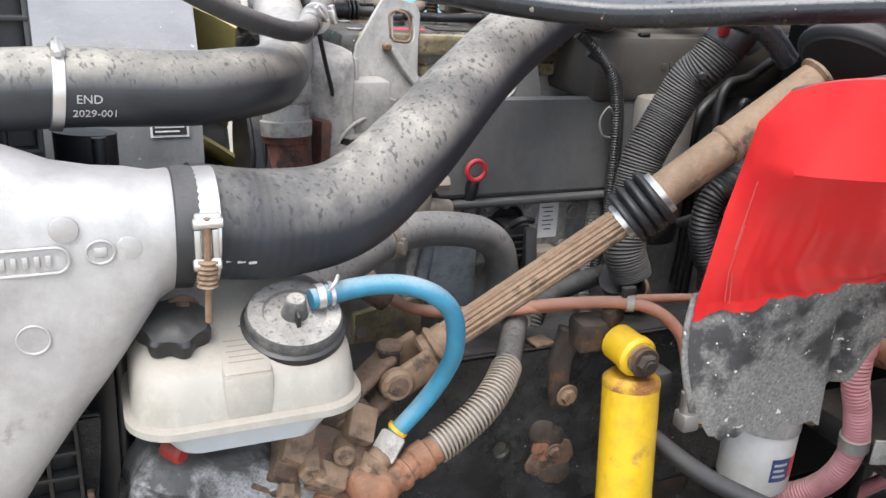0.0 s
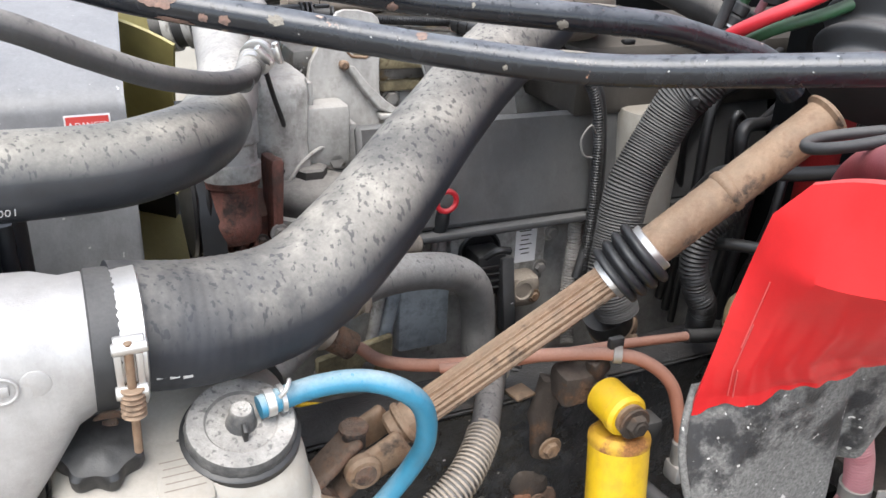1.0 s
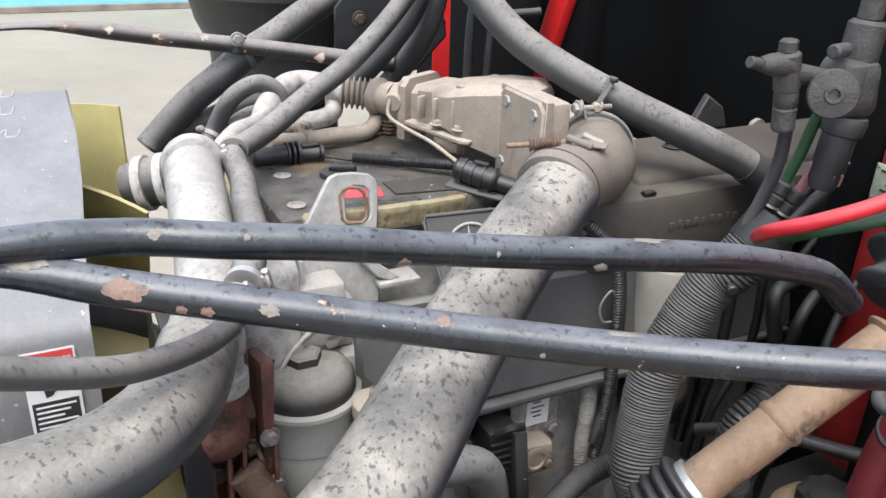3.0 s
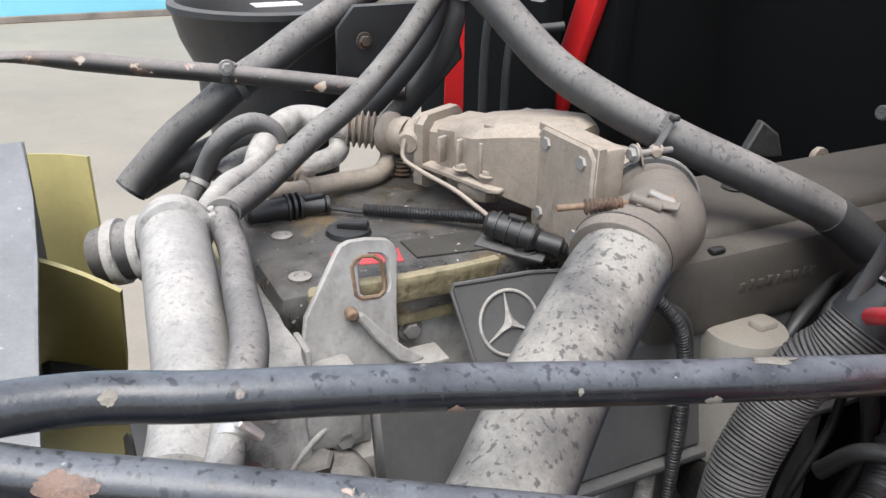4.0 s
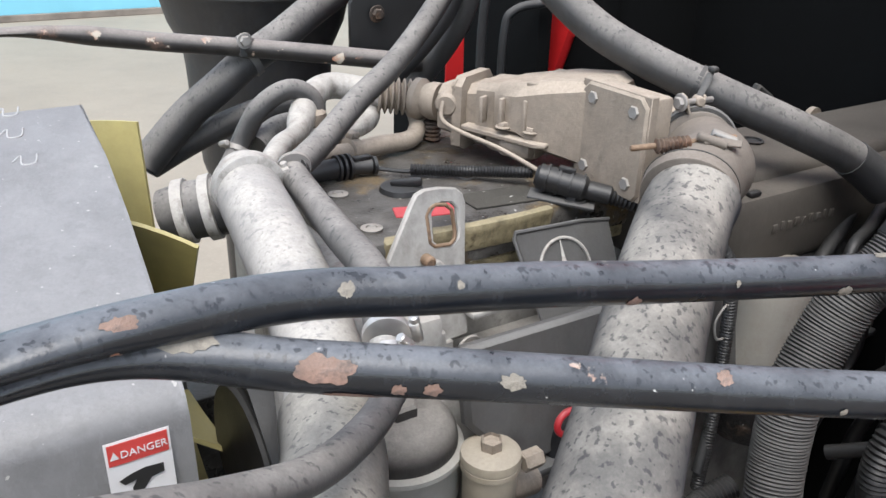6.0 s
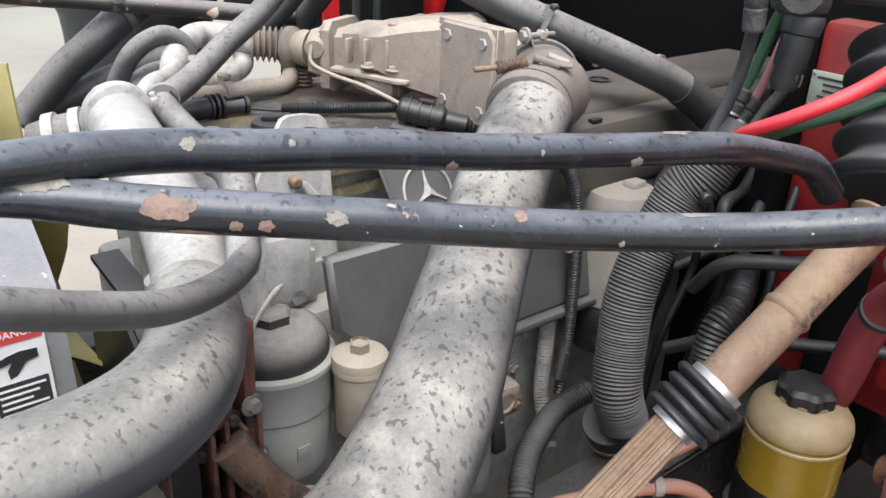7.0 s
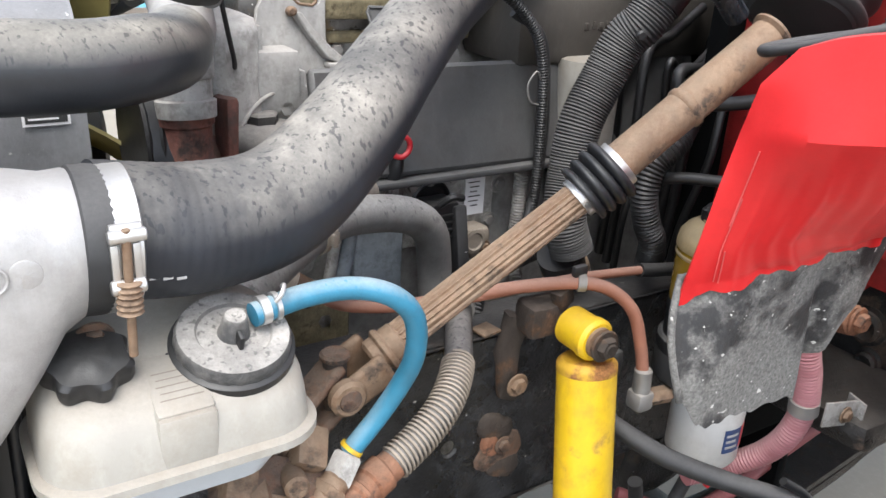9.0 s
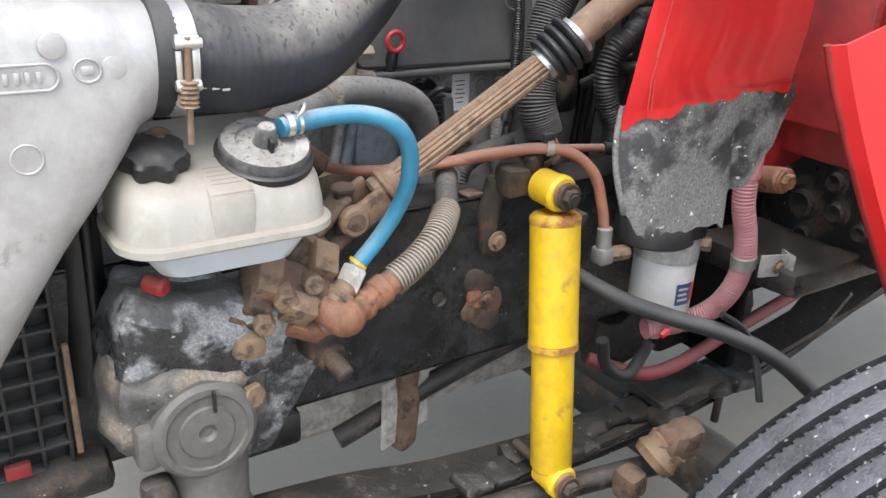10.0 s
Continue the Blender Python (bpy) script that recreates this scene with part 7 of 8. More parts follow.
def flat(name, a0, a1, z0, z1, material, off):
    q = [W(a0, skin_b(z0), z0), W(a1, skin_b(z0), z0), W(a1, skin_b(z1), z1), W(a0, skin_b(z1), z1)]
    bm = bmesh.new()
    bm.faces.new([bm.verts.new(p + OUT * off) for p in q])
    got = bmesh.ops.extrude_face_region(bm, geom=bm.faces[:])
    bmesh.ops.translate(bm, verts=[v for v in got["geom"] if isinstance(v, bmesh.types.BMVert)], vec=OUT * 0.0004)
    return part(name, bm, material, stk, smooth=False)


flat("backing", 0.233, 0.282, 1.2940, 1.3860, PAPER, 0.0032)
flat("red_band", 0.235, 0.280, 1.3660, 1.3840, STICKER_RED, 0.0040)
flat("black_box", 0.236, 0.279, 1.2970, 1.3300, INK, 0.0040)
lettering("DANGER", 0.0088, W(0.2437, skin_b(1.3710), 1.3712), REAR, D(0, 0.07, 1), PAPER, stk, lift=0.0052)
part("warning_triangle", plate([(0, 0), (0.007, 0), (0.0035, 0.007)], W(0.2360, skin_b(1.3710), 1.3715) + OUT * 0.0046, REAR, UP, 0.0003, 0), PAPER, stk)
hand = [(0, 0.004), (0.010, 0.008), (0.020, 0.010), (0.034, 0.009), (0.034, 0.001), (0.024, -0.001), (0.016, -0.012), (0.010, -0.014), (0.009, -0.006), (0.013, 0.001), (0.004, -0.001)]
part("hand_shape", plate(hand, W(0.240, skin_b(1.3480), 1.3480) + OUT * 0.0046, REAR, UP, 0.0003, 0), INK, stk)
for k in range(5):
    flat("print_bar", 0.239, 0.276 - 0.006 * (k % 3), 1.3240 - 0.0058 * k, 1.3260 - 0.0058 * k, PAPER, 0.0046)

fan = thing("cooling_fan", W(0.36, 1.316, 1.14), "yellow-green plastic engine cooling fan with broad blades", "fan")
FC2 = W(0.345, 1.555, 1.14)
part("hub", lathe([(0.02, -0.05), (0.10, -0.05), (0.11, -0.04), (0.11, 0.04), (0.09, 0.05), (0.0, 0.05)], FC2, REAR, 40), PLASTIC, fan)
for k in range(9):
    w0 = radians(40 * k + 4)
    blade = []
    for i in range(8):
        r = 0.10 + 0.248 * i / 7
        row = []
        for j in range(7):
            v = j / 6 - 0.5
            w = w0 + v * (0.30 - 0.06 * i / 7) * (0.32 / max(r, 0.2))
            p = FC2 + IN * (r * math.cos(w)) + UP * (r * math.sin(w)) + REAR * (v * 0.11 + 0.008 * math.cos(v * 3) - 0.006)
            row.append(p)
        blade.append(row)
    part("blade", sheet(blade, 0.005), FAN, fan)

rad = thing("radiator", W(-0.02, 0.9, 0.6), "radiator with a ribbed black plastic side tank", "radiator")
part("side_tank", block(W(0.04, 0.875, 1.12), (0.15, 0.05, 0.80), 0.010), PLASTIC_DUSTY, rad)
part("core", block(W(-0.06, 1.38, 1.08), (0.06, 0.90, 0.90), 0.006), PLASTIC, rad)
for k in range(24):
    part("rib", block(W(0.042, 0.842, 0.74 + 0.033 * k), (0.150, 0.022, 0.005), 0.001), PLASTIC_DUSTY, rad)
for a in (-0.02, 0.014, 0.048, 0.082, 0.115):
    part("rib", block(W(a, 0.842, 1.12), (0.005, 0.020, 0.79), 0.001), PLASTIC_DUSTY, rad)
part("inlet_neck", lathe([(0.038, 0), (0.040, 0.004), (0.036, 0.02), (0.036, 0.06)], W(0.04, 0.803, 1.402), REAR, 28), PLASTIC_DUSTY, rad)
part("inlet_box", block(W(0.02, 0.86, 1.41), (0.08, 0.09, 0.11), 0.012), PLASTIC_DUSTY, rad)
seal = part("rubber_seal", tube(wpts([(0.156, 0.89, 1.34), (0.156, 0.885, 1.10), (0.154, 0.88, 0.95), (0.150, 0.875, 0.86), (0.145, 0.875, 0.82)]), 0.030, 20, squash=lambda s, w: 0.7), RUBBER, None, "thick black rubber seal strip beside the radiator", category="rubber seal")
part("seal_lip", tube(wpts([(0.170, 0.862, 1.34), (0.170, 0.857, 1.10), (0.168, 0.852, 0.95), (0.164, 0.848, 0.86)]), 0.008, 10), RUBBER, seal)
foot = thing("radiator_mount", W(0.08, 0.86, 0.68), "grimy steel radiator mount with a rusty edge strip", "bracket")
part("cradle", lumpy(W(0.08, 0.86, 0.715), (0.16, 0.10, 0.05), 101, 0.006, 2, 0.015), GREASY, foot)
part("edge_strip", block(W(0.124, 0.825, 0.84), (0.008, 0.01, 0.16), 0.002), RUST_TAN, foot)
part("red_tab", block(W(0.05, 0.815, 0.765), (0.03, 0.012, 0.02), 0.003), RED_DIRTY, foot)
worm_clamp(W(0.135, 0.8095, 1.403), D(1, 0.12, -0.1), 0.0405, D(0, -0.5, 1), STEEL, 0.012)

# ---- end tank details and hose clamps ----
for a, z, r in ((0.187, 1.278, 0.0125), (0.135, 1.302, 0.0125)):
    part("cast_boss", lathe([(r, 0), (r * 0.95, 0.002), (r * 0.8, 0.0026), (0, 0.0024)], W(a, 0.6785 if a > 0.15 else 0.6745, z), OUT, 30), ALU_CAST, tank)
part("cast_ring", sweep([W(0.163 + 0.012 * math.cos(w), 0.6745, 1.278 + 0.011 * math.sin(w)) for w in (2 * math.pi * k / 28 for k in range(29))], 0.0014, 8, caps=False), ALU_CAST, tank)
part("cast_bar", block(W(0.163, 0.6745, 1.278), (0.012, 0.003, 0.009), 0.002), ALU_CAST, tank)
part("cast_badge", sweep([W(0.095 + (0.030 if math.cos(w) > 0 else -0.030) + 0.012 * math.cos(w), 0.671, 1.275 + 0.012 * math.sin(w)) for w in (2 * math.pi * k / 32 for k in range(33))], 0.0016, 8, caps=False), ALU_CAST, tank)
for k in range(6):
    part("badge_bar", block(W(0.074 + 0.0092 * k, 0.6705, 1.275), (0.005, 0.003, 0.011), 0.001), ALU_CAST, tank)
part("cast_ring", sweep([W(0.10 + 0.014 * math.cos(w), 0.6705, 1.20 + 0.014 * math.sin(w)) for w in (2 * math.pi * k / 28 for k in range(29))], 0.0013, 8, caps=False), ALU_CAST, tank)
tc = thing("t_bolt_clamp", W(0.268, 0.738, 1.275), "bright steel T-bolt clamp with a rusty hanging bolt", "hose clamp", "hose clamps")
TA = D(1, 0.02, -0.05)
part("strap", band(W(0.2575, 0.7385, 1.2735), TA, 0.0592, 0.026, 0.0022, 56), STEEL, tc)
part("loop", rod(W(0.246, 0.6775, 1.302), W(0.270, 0.6775, 1.302), 0.0055, 14, 0.001), STEEL, tc)
part("trunnion", rod(W(0.244, 0.672, 1.299), W(0.272, 0.672, 1.299), 0.0055, 14, 0.001), STEEL, tc)
part("loop", join(rod(W(0.243, 0.6735, 1.257), W(0.269, 0.6735, 1.257), 0.0060, 14, 0.001), block(W(0.248, 0.6745, 1.275), (0.006, 0.004, 0.034), 0.001), block(W(0.2645, 0.6745, 1.275), (0.006, 0.004, 0.034), 0.001)), STEEL, tc)
part("t_bolt", rod(W(0.257, 0.671, 1.305), W(0.2545, 0.674, 1.196), 0.0036, 12, 0.001), RUST_TAN, tc)
part("spring", tube([W(0.2560, 0.672, 1.262), W(0.2555, 0.672, 1.250), W(0.255, 0.672, 1.236)], lambda s, w: 0.0092 + 0.0012 * math.sin(2 * math.pi * s / 0.0050), 16, 0.0009), RUST_TAN, tc)
part("hanger_bolt", bolt_head(W(0.235, 0.735, 1.185), OUT, 0.012, 0.012), RUST, tc)
lip = part("hose_cuff", lathe([(0.058, -0.016), (0.0615, -0.014), (0.0620, 0.0), (0.0605, 0.012), (0.058, 0.014)], W(0.243, 0.738, 1.2745), TA, 44), RUBBER_DULL, main_hose)
lettering("END", 0.0120, W(0.1535, 0.8115, 1.3945) + OUT * 0.0402, D(1, 0.16, -0.06), D(0, -0.08, 1), WHITE_INK, low_hose)
lettering("2029-001", 0.0110, W(0.149, 0.8110, 1.3815) + OUT * 0.0368, D(1, 0.16, -0.06), D(0, -0.42, 1), WHITE_INK, low_hose)
for k in range(3):
    part("print_bar", block(W(0.281 + 0.011 * k, 0.7000, 1.2480 - 0.002 * k), (0.008, 0.0015, 0.0024), 0, x=D(1, 0.02, 0)), WHITE_INK, main_hose)

# ---- brake valve with its air lines ----
val = thing("brake_valve", W(1.06, 0.88, 1.58), "grimy cast air brake valve on the firewall with several air lines", "air valve")
part("body", lumpy(W(1.06, 0.862, 1.632), (0.055, 0.05, 0.06), 111, 0.005, 3, 0.012), VALVE_GREY, val)
part("head", join(rod(W(1.072, 0.865, 1.655), W(1.076, 0.865, 1.70), 0.020, 20, 0.004), rod(W(1.076, 0.865, 1.70), W(1.078, 0.865, 1.74), 0.013, 18, 0.002), rod(W(1.045, 0.86, 1.672), W(1.02, 0.855, 1.672), 0.008, 12, 0.002)), VALVE_GREY, val)
part("disc", lathe([(0.024, 0), (0.0255, 0.003), (0.024, 0.006), (0.010, 0.008), (0.009, 0.010), (0.006, 0.010), (0.005, 0.006), (0, 0.006)], W(1.012, 0.838, 1.634), D(-0.62, -0.75, 0.1), 40), VALVE_GREY, val, "round grey disc with a centre screw")
part("port", join(rod(W(0.975, 0.872, 1.672), W(0.985, 0.872, 1.630), 0.0135, 8, 0.003), rod(W(0.974, 0.872, 1.684), W(0.975, 0.872, 1.670), 0.010, 6, 0.002)), VALVE_GREY, val)
part("port", join(rod(W(0.925, 0.872, 1.664), W(0.945, 0.872, 1.660), 0.006, 12, 0.001), lathe([(0.007, 0), (0.011, 0.014), (0.014, 0.04)], W(0.940, 0.872, 1.661), D(1, 0, -0.08), 16)), VALVE_GREY, val)
part("port", rod(W(0.985, 0.872, 1.650), W(1.035, 0.862, 1.640), 0.011, 16, 0.003), VALVE_GREY, val)
part("port", lathe([(0.0115, 0), (0.0125, 0.004), (0.0125, 0.018), (0.0110, 0.020), (0.0125, 0.022), (0.0120, 0.040), (0.0125, 0.042), (0.0110, 0.046)], W(0.985, 0.872, 1.634), D(0.14, 0, -1), 20), VALVE_GREY, val)
part("port", lathe([(0.022, 0), (0.024, 0.006), (0.022, 0.02), (0.0185, 0.022), (0.0185, 0.056), (0.016, 0.06), (0.017, 0.075), (0.013, 0.085)], W(1.068, 0.858, 1.602), D(-0.1, 0.05, -1), 24), PLASTIC_DUSTY, val)
part("port", rod(W(1.09, 0.83, 1.635), W(1.105, 0.77, 1.635), 0.017, 18, 0.004), VALVE_GREY, val)
part("brass_nut", rod(W(1.064, 0.860, 1.538), W(1.062, 0.861, 1.524), 0.0165, 6, 0.001), RUST_TAN, val)
part("tag", plate([(0, 0), (0.09, 0.01), (0.09, 0.05), (0, 0.04)], W(1.12, 0.80, 1.50), D(0.6, -0.8, 0), UP, 0.003, 0.001), VALVE_GREY, val)
lines = ([(0.992, 0.874, 1.60), (1.012, 0.885, 1.583), (1.025, 0.897, 1.536), (1.022, 0.909, 1.485), (1.011, 0.919, 1.436), (0.995, 0.925, 1.40)],
         [(1.050, 0.870, 1.62), (1.054, 0.885, 1.586), (1.055, 0.897, 1.54), (1.046, 0.909, 1.493), (1.023, 0.920, 1.436), (1.0, 0.925, 1.40)],
         [(1.080, 0.870, 1.61), (1.083, 0.885, 1.570), (1.080, 0.897, 1.517), (1.070, 0.909, 1.479), (1.046, 0.921, 1.428), (1.02, 0.925, 1.39)],
         [(1.105, 0.875, 1.54), (1.102, 0.885, 1.504), (1.084, 0.897, 1.474), (1.057, 0.909, 1.430), (1.03, 0.92, 1.39)])
for k, (pts, m, r) in enumerate(zip(lines, (RUBBER_GREY, GREEN, PINK, RUBBER_GREY), (0.0075, 0.0068, 0.0055, 0.0075))):
    hose("air_line", pts, r, m, "air line running down from the brake valve into the conduit", "air line", 12)
    if k in (1, 2):
        q = pts[3]
        d = (W(*pts[4]) - W(*pts[3])).normalized()
        part("coupling", lathe([(0.009, 0), (0.0118, 0.003), (0.0118, 0.015), (0.009, 0.017), (0.0118, 0.020), (0.0118, 0.034), (0.009, 0.037)], W(*q) - d * 0.02, d, 18), PLASTIC_DUSTY, val)
        part("coupling_ring", band(W(*q) + d * 0.012, d, 0.0118, 0.003, 0.0012, 18), STEEL, val)
hose("air_line", [(1.046, 0.912, 1.452), (1.030, 0.918, 1.425), (1.01, 0.924, 1.39)], 0.0068, ORANGE, "orange nylon air line below its coupling", "air line", 12)
hose("air_line", [(1.17, 0.72, 1.76), (1.12, 0.718, 1.68), (1.07, 0.725, 1.595), (1.03, 0.755, 1.548), (0.99, 0.80, 1.512), (0.985, 0.85, 1.482), (1.01, 0.89, 1.455)], 0.0085, RED_TUBE, "bright red nylon air line curving across the firewall", "air line", 14)
hose("air_line", [(1.24, 0.66, 1.72), (1.18, 0.68, 1.645), (1.10, 0.72, 1.565), (1.05, 0.76, 1.525), (1.01, 0.81, 1.495), (1.01, 0.86, 1.465)], 0.0075, GREEN, "green nylon air line beside the red one", "air line", 14)

boot = thing("column_boot", W(1.10, 0.69, 1.48), "black ribbed rubber boot of the steering column", "rubber boot")
bt = []
for k in range(70):
    f = k / 69
    bt.append((0.066 + 0.018 * f + 0.0075 * math.sin(2 * math.pi * 4.2 * f), 0.16 * f))
part("bellows", lathe(bt, W(1.075, 0.715, 1.432), W(1.160, 0.745, 1.547) - W(1.075, 0.715, 1.432), 44), RUBBER_DULL, boot)
part("rim", lathe([(0.024, -0.004), (0.062, -0.003), (0.068, 0.002), (0.064, 0.006)], W(1.075, 0.715, 1.432), W(1.160, 0.745, 1.547) - W(1.075, 0.715, 1.432), 40), RUBBER_DULL, boot)
part("tube_flare", lathe([(0.024, 0), (0.029, 0.004), (0.029, 0.007), (0.024, 0.010)], T0 - (T0 - T1).normalized() * 0.004, T0 - T1, 36), RUST_TAN, boot)
hose("heater_hose", [(0.865, 0.42, 1.432), (0.900, 0.49, 1.430), (0.940, 0.56, 1.415), (0.985, 0.62, 1.385), (1.035, 0.675, 1.330), (1.062, 0.703, 1.265), (1.085, 0.725, 1.17), (1.10, 0.76, 1.07)], 0.0220, CRIMSON, "dark red rubber heater hose behind the red panel", "hose", 20)
worm_clamp(W(1.045, 0.685, 1.310), D(0.5, 0.4, -0.75), 0.0225, OUT, RUBBER_DULL, 0.01, "black clamp on the dark red hose")
hose("looped_cable", [(1.10, 0.55, 1.45), (1.049, 0.571, 1.443), (1.0, 0.622, 1.428), (0.958, 0.652, 1.417), (0.925, 0.648, 1.414), (0.905, 0.625, 1.417), (0.92, 0.595, 1.427), (0.965, 0.57, 1.44), (1.02, 0.545, 1.452)], 0.0062, RUBBER_DULL, "dull black cable doubled into a loop", "cable", 12)
hose("corrugated_conduit", [(1.10, 0.58, 1.60), (1.085, 0.585, 1.53), (1.07, 0.59, 1.46), (1.05, 0.60, 1.40)], ripple(0.0105, 0.0015, 0.006), PLASTIC, "black corrugated conduit hanging by the column", "conduit", 14, 0.0014)
part("panel_bolt", bolt_head(W(1.213, 0.80, 1.36), D(-1, 0, 0), 0.014, 0.010), PLASTIC, fire)
part("panel_bolt", bolt_head(W(1.213, 0.82, 1.50), D(-1, 0, 0), 0.012, 0.010), PLASTIC, fire)
part("side_panel", block(W(1.19, 0.62, 1.24), (0.02, 0.20, 0.20), 0.006), RED_DIRTY, fire)
part("cab_front", block(W(1.30, 0.30, 1.62), (0.06, 0.60, 0.30), 0.02), RED, fire)

TAG_GREEN = grimy("faded_green_label", (0.36, 0.42, 0.33), 0.5, var=0.2, bump=0.05, dust=0.4, dust_sheen_col=(0.40, 0.40, 0.34), low=-0.5, high=0.9, grime=0.2)
tag = thing("label_plate", W(1.212, 0.87, 1.47), "faded pale green label plate riveted to the red firewall", "label")
part("plate_sheet", block(W(1.212, 0.868, 1.492), (0.003, 0.078, 0.048), 0.001), TAG_GREEN, tag)
for k in range(5):
    part("print_bar", block(W(1.2098, 0.872 - 0.004 * (k % 2), 1.508 - 0.008 * k), (0.0012, 0.052 - 0.010 * (k % 3), 0.0030), 0), INK, tag)
for b, z in ((0.833, 1.512), (0.903, 1.512), (0.833, 1.472), (0.903, 1.472)):
    part("rivet", rod(W(1.212, b, z), W(1.2085, b, z), 0.0022, 10, 0.0006), STEEL_DULL, tag)

# ---- lower chassis: leaf spring, axle, tyre, wheel arch ----
leaf = thing("leaf_spring", W(1.3, 0.82, 0.4), "black greasy steel leaf spring pack with rust and mud", "leaf spring")
for k in range(3):
    q = [(0.22 + 0.03 * k, 0.82, 0.575 - 0.017 * k), (0.50, 0.82, 0.548 - 0.017 * k), (0.70, 0.82, 0.508 - 0.017 * k), (1.04, 0.82, 0.480 - 0.017 * k), (1.37, 0.82, 0.508 - 0.017 * k), (1.65, 0.82, 0.557 - 0.017 * k), (2.2 - 0.2 * k, 0.82, 0.66 - 0.017 * k)]
    part("leaf", sheet([[W(a, b + o, z) for a, b, z in [(p.x, p.y, p.z) for p in spline(q, 0.06)]] for o in (-0.045, 0.045)], 0.013), MUDDY, leaf)
for a in (1.20, 1.36):
    part("u_bolt", join(rod(W(a, 0.768, 0.425), W(a, 0.768, 0.522), 0.009, 12, 0.002), rod(W(a, 0.872, 0.425), W(a, 0.872, 0.522), 0.009, 12, 0.002), rod(W(a, 0.76, 0.515), W(a, 0.88, 0.515), 0.009, 12, 0.002)), GREASY, leaf)
part("saddle", lumpy(W(1.28, 0.82, 0.512), (0.20, 0.11, 0.030), 121, 0.012, 4, 0.012), MUDDY, leaf)
cake = random.Random(31)
part("caked_grease", join(*[lumpy(W(a, 0.80 + cake.uniform(-0.03, 0.03), (0.508 - 0.082 * (a - 0.70) if a < 1.04 else 0.480 + 0.085 * (a - 1.04)) + 0.004), (cake.uniform(0.05, 0.11), cake.uniform(0.05, 0.08), cake.uniform(0.015, 0.030)), 170 + k, 0.012, 3, 0.010) for k, a in enumerate([0.72 + 0.043 * j for j in range(17)])]), MUDDY, leaf, "caked black grease")
hang = thing("spring_hanger", W(1.45, 0.86, 0.6), "muddy black bracket between chassis rail and leaf spring", "bracket")
part("web", lumpy(W(1.42, 0.90, 0.64), (0.30, 0.05, 0.16), 141, 0.012, 3, 0.015), MUDDY, hang)
part("foot", lumpy(W(1.20, 0.93, 0.60), (0.16, 0.07, 0.12), 142, 0.014, 3, 0.02), MUDDY, hang)
part("stop", lumpy(W(1.08, 0.95, 0.66), (0.10, 0.07, 0.10), 143, 0.014, 3, 0.02), RUST_DARK, hang)
rear = thing("cab_mount", W(1.40, 0.62, 0.86), "greasy black cast cab mount with round bolt heads", "bracket")
part("casting", lumpy(W(1.41, 0.63, 0.985), (0.07, 0.36, 0.23), 151, 0.010, 3, 0.02), GREASY, rear)
for b, z, r in ((0.687, 0.953, 0.026), (0.619, 0.956, 0.020), (0.672, 0.895, 0.018), (0.632, 1.009, 0.018), (0.743, 1.002, 0.015), (0.565, 0.935, 0.016)):
    part("bolt", lathe([(r * 1.3, 0), (r * 1.3, 0.006), (r, 0.008), (r, 0.016), (r * 0.75, 0.020), (r * 0.4, 0.018), (0, 0.018)], W(1.380, b, z), D(-1, 0, 0), 20), GREASY, rear)
axle = thing("front_axle", W(1.3, 1.2, 0.35), "rusty black forged front axle beam", "axle")
part("beam", lumpy(W(1.30, 1.25, 0.36), (0.11, 1.5, 0.12), 123, 0.01, 3, 0.02), GREASY, axle)
rod_ = thing("drag_link", W(1.0, 0.75, 0.5), "muddy steering drag link with a rusty ball joint", "steering link")
part("link", tube(wpts([(0.27, 0.78, 0.50), (0.7, 0.74, 0.48), (1.06, 0.66, 0.50)]), 0.021, 18), MUDDY, rod_)
part("ball_joint", lumpy(W(1.045, 0.615, 0.585), (0.10, 0.07, 0.07), 131, 0.010, 3, 0.03), RUST, rod_)
part("boot", lathe([(0.036, 0), (0.042, 0.015), (0.036, 0.03), (0.04, 0.045), (0.03, 0.06)], W(1.00, 0.63, 0.545), D(0.6, -0.2, 0.6), 24), RUST_TAN, rod_)
part("knob", lumpy(W(0.975, 0.645, 0.50), (0.05, 0.05, 0.06), 133, 0.008, 2, 0.018), RUST, rod_)
hose("brake_hose", [(1.05, 0.86, 0.62), (1.12, 0.80, 0.60), (1.20, 0.78, 0.60), (1.40, 0.80, 0.62), (1.7, 0.82, 0.66)], 0.014, CRIMSON, "dark red air hose lying along the axle", "hose", 14)
hose("brake_hose", [(1.02, 0.80, 0.70), (1.04, 0.80, 0.64), (1.09, 0.79, 0.61), (1.15, 0.80, 0.66)], 0.012, RUBBER_DULL, "short black hose below the filter", "hose", 14)
stay = thing("stay_bar", W(0.75, 1.0, 0.6), "dark steel stay bar below the chassis rail", "stay bar")
part("bar", tube(wpts([(0.55, 0.95, 0.55), (0.8, 0.93, 0.64), (1.05, 0.9, 0.72)]), 0.02, 14), MUDDY, stay)
part("plate", plate([(0, 0), (0.11, 0.02), (0.11, 0.15), (0, 0.14)], W(0.62, 0.92, 0.52), D(1, 0.2, 0), UP, 0.008, 0.002), ALU_DIRTY, stay)

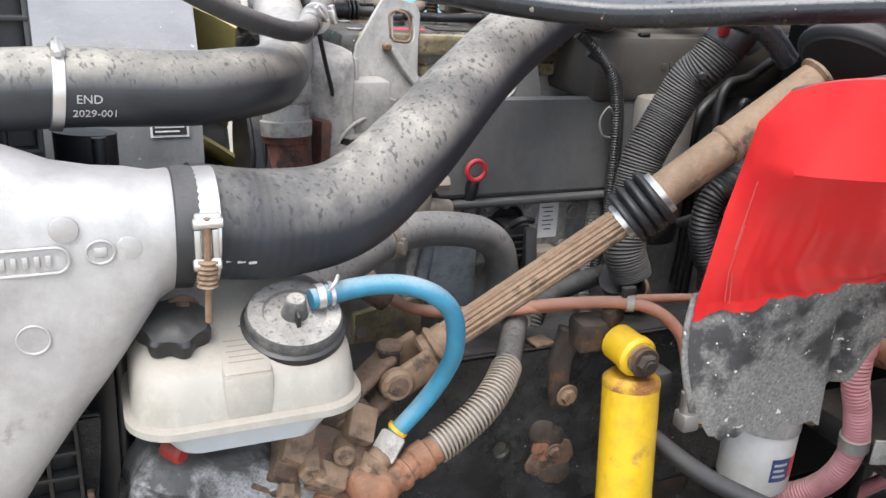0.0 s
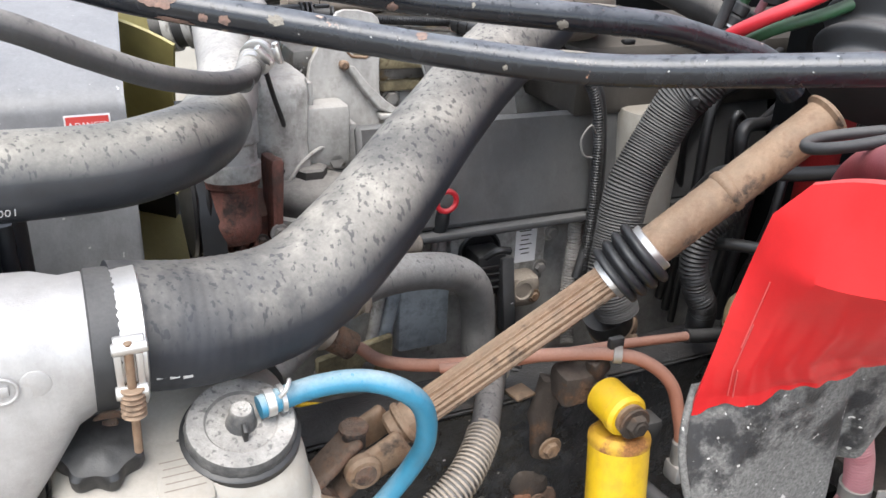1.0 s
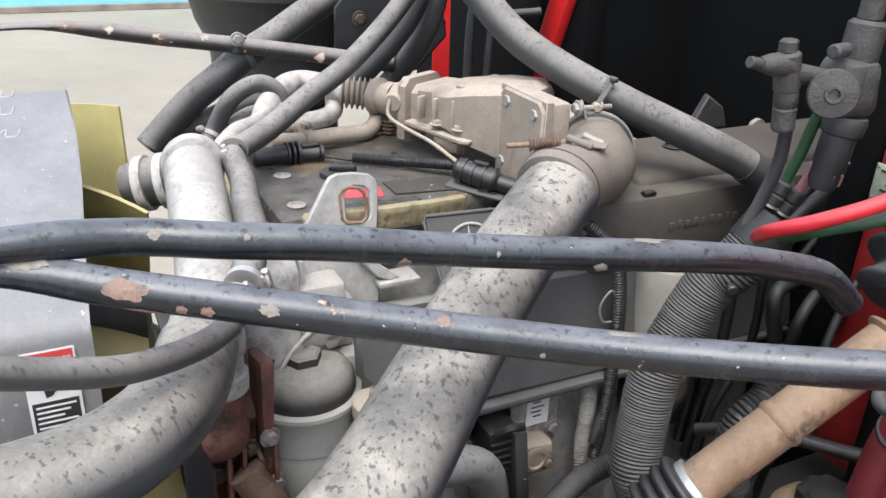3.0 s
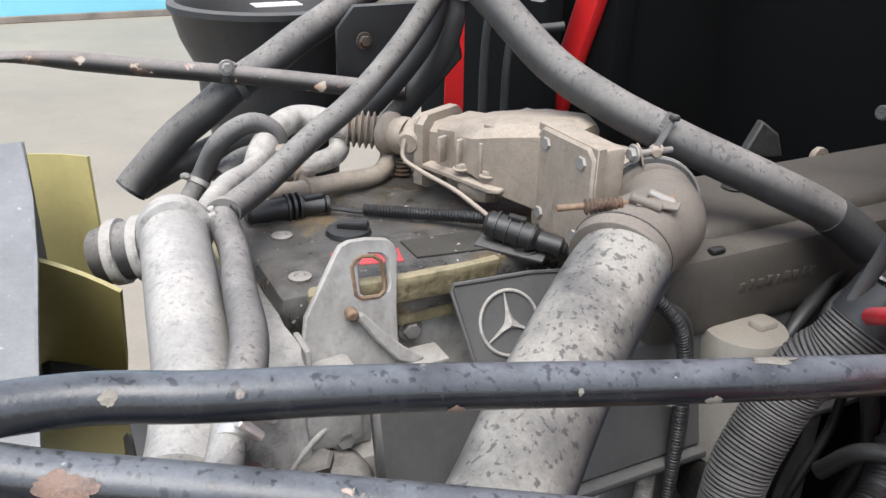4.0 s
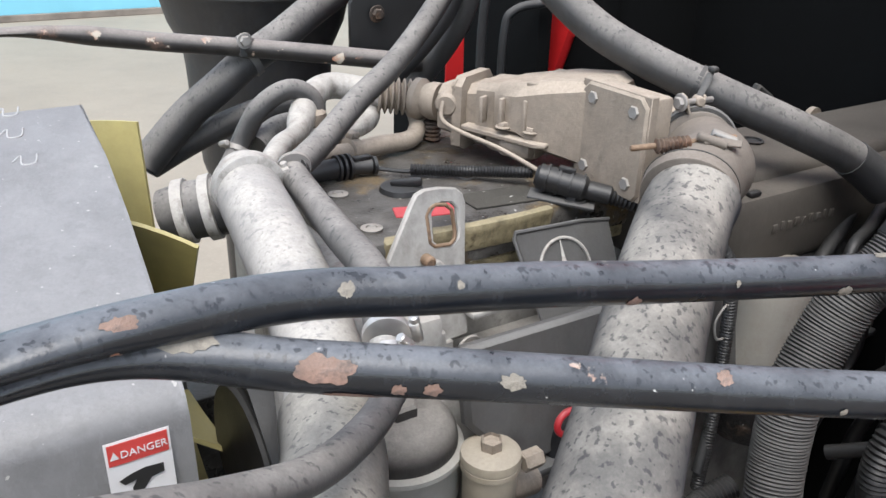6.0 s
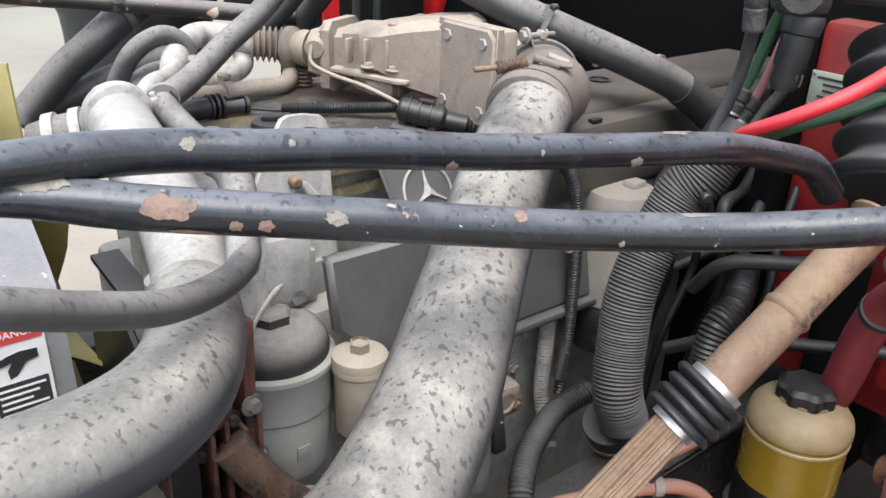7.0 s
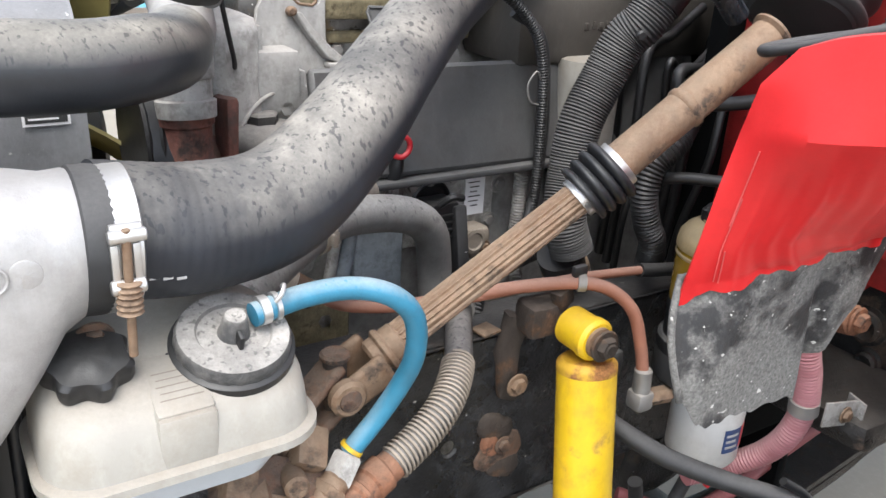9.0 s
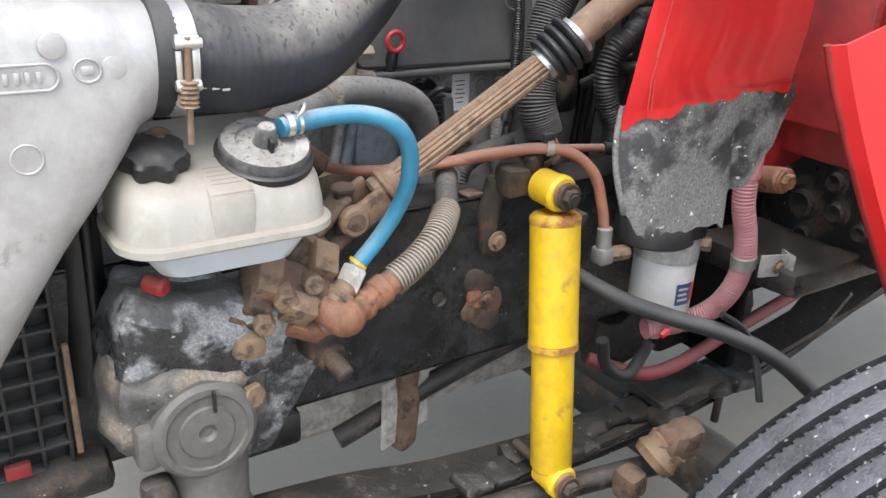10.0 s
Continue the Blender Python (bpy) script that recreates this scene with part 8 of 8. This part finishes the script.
tyre = thing("road_tyre", W(1.19, 0.16, 0.0), "wet black truck tyre with grooved tread, turned to one side", "tyre")
TAX = D(math.sin(radians(24)), math.cos(radians(24)), 0)
TC = W(1.16, 0.215, 0.5) - TAX * 0.135
tp = [(0.30, -0.13), (0.40, -0.145), (0.455, -0.140), (0.478, -0.128)]
for g0 in (-0.115, -0.075, -0.035, 0.005, 0.045, 0.085):
    tp += [(0.491, g0), (0.4925, g0 + 0.005), (0.494, g0 + 0.023), (0.493, g0 + 0.028), (0.478, g0 + 0.0285), (0.478, g0 + 0.0395)]
tp += [(0.488, 0.125), (0.470, 0.136), (0.43, 0.142), (0.36, 0.14), (0.30, 0.12)]
# saw-toothed groove edges


def toothed(w, h):
    for g0 in (-0.115, -0.075, -0.035, 0.005, 0.045, 0.085):
        if abs(h - g0 - 0.028) < 0.0005:
            return 1 - (0.014 if math.sin(200 * w) > 0 else 0)
    return 1


part("casing", lathe(tp, TC, TAX, 800, wobble=toothed), TYRE_RUBBER, tyre)
part("rim", lathe([(0.0, -0.05), (0.12, -0.05), (0.14, 0.02), (0.26, 0.03), (0.30, 0.12), (0.30, -0.13), (0.27, -0.12), (0.26, -0.02)], TC, TAX, 48), STEEL_DULL, tyre)
arch = thing("wheel_arch", W(1.1, 0.35, 0.9), "bright red painted front of the wheel arch with a rolled edge", "body panel")
rows = []
for k in range(25):
    f = k / 24
    edge = (0.955 + 0.26 * f ** 1.15, 1.30 - 0.42 * f)
    row = []
    for u in (0.0, 0.03, 0.1, 0.3, 0.6, 1.0):
        row.append(W(edge[0] + 0.35 * u, 0.425 - 0.05 * f - (0.02 * u) + (0.014 if u == 0 else 0), edge[1] + 0.10 * u * (1 - f)))
    rows.append(row)
part("skin", sheet(rows, 0.004), RED, arch)
part("edge_trim", sweep([r[0] - REAR * 0.003 for r in rows], 0.0045, 10), RED_DIRTY, arch, "rolled red edge")
part("inner_plate", plate([(0, 0), (0.16, 0.06), (0.16, 0.22), (-0.02, 0.22)], W(1.16, 0.66, 1.02), D(1, -0.1, 0), UP, 0.004, 0.001), RED_DIRTY, arch)
part("stud", join(rod(W(1.18, 0.68, 1.03), W(1.17, 0.60, 1.05), 0.022, 12, 0.004), bolt_head(W(1.17, 0.60, 1.05), OUT, 0.014, 0.014)), RUST_ORANGE, arch)
part("dark_shelf", lumpy(W(1.40, 0.70, 0.870), (0.42, 0.30, 0.05), 161, 0.008, 3, 0.015), GREASY, rear)
# added near-black sheet stands in for the dark clutter inside the arch
part("dark_filler", block(W(1.72, 0.80, 1.03), (1.05, 0.06, 0.62), 0.02), INSULATION_SHADE, arch)
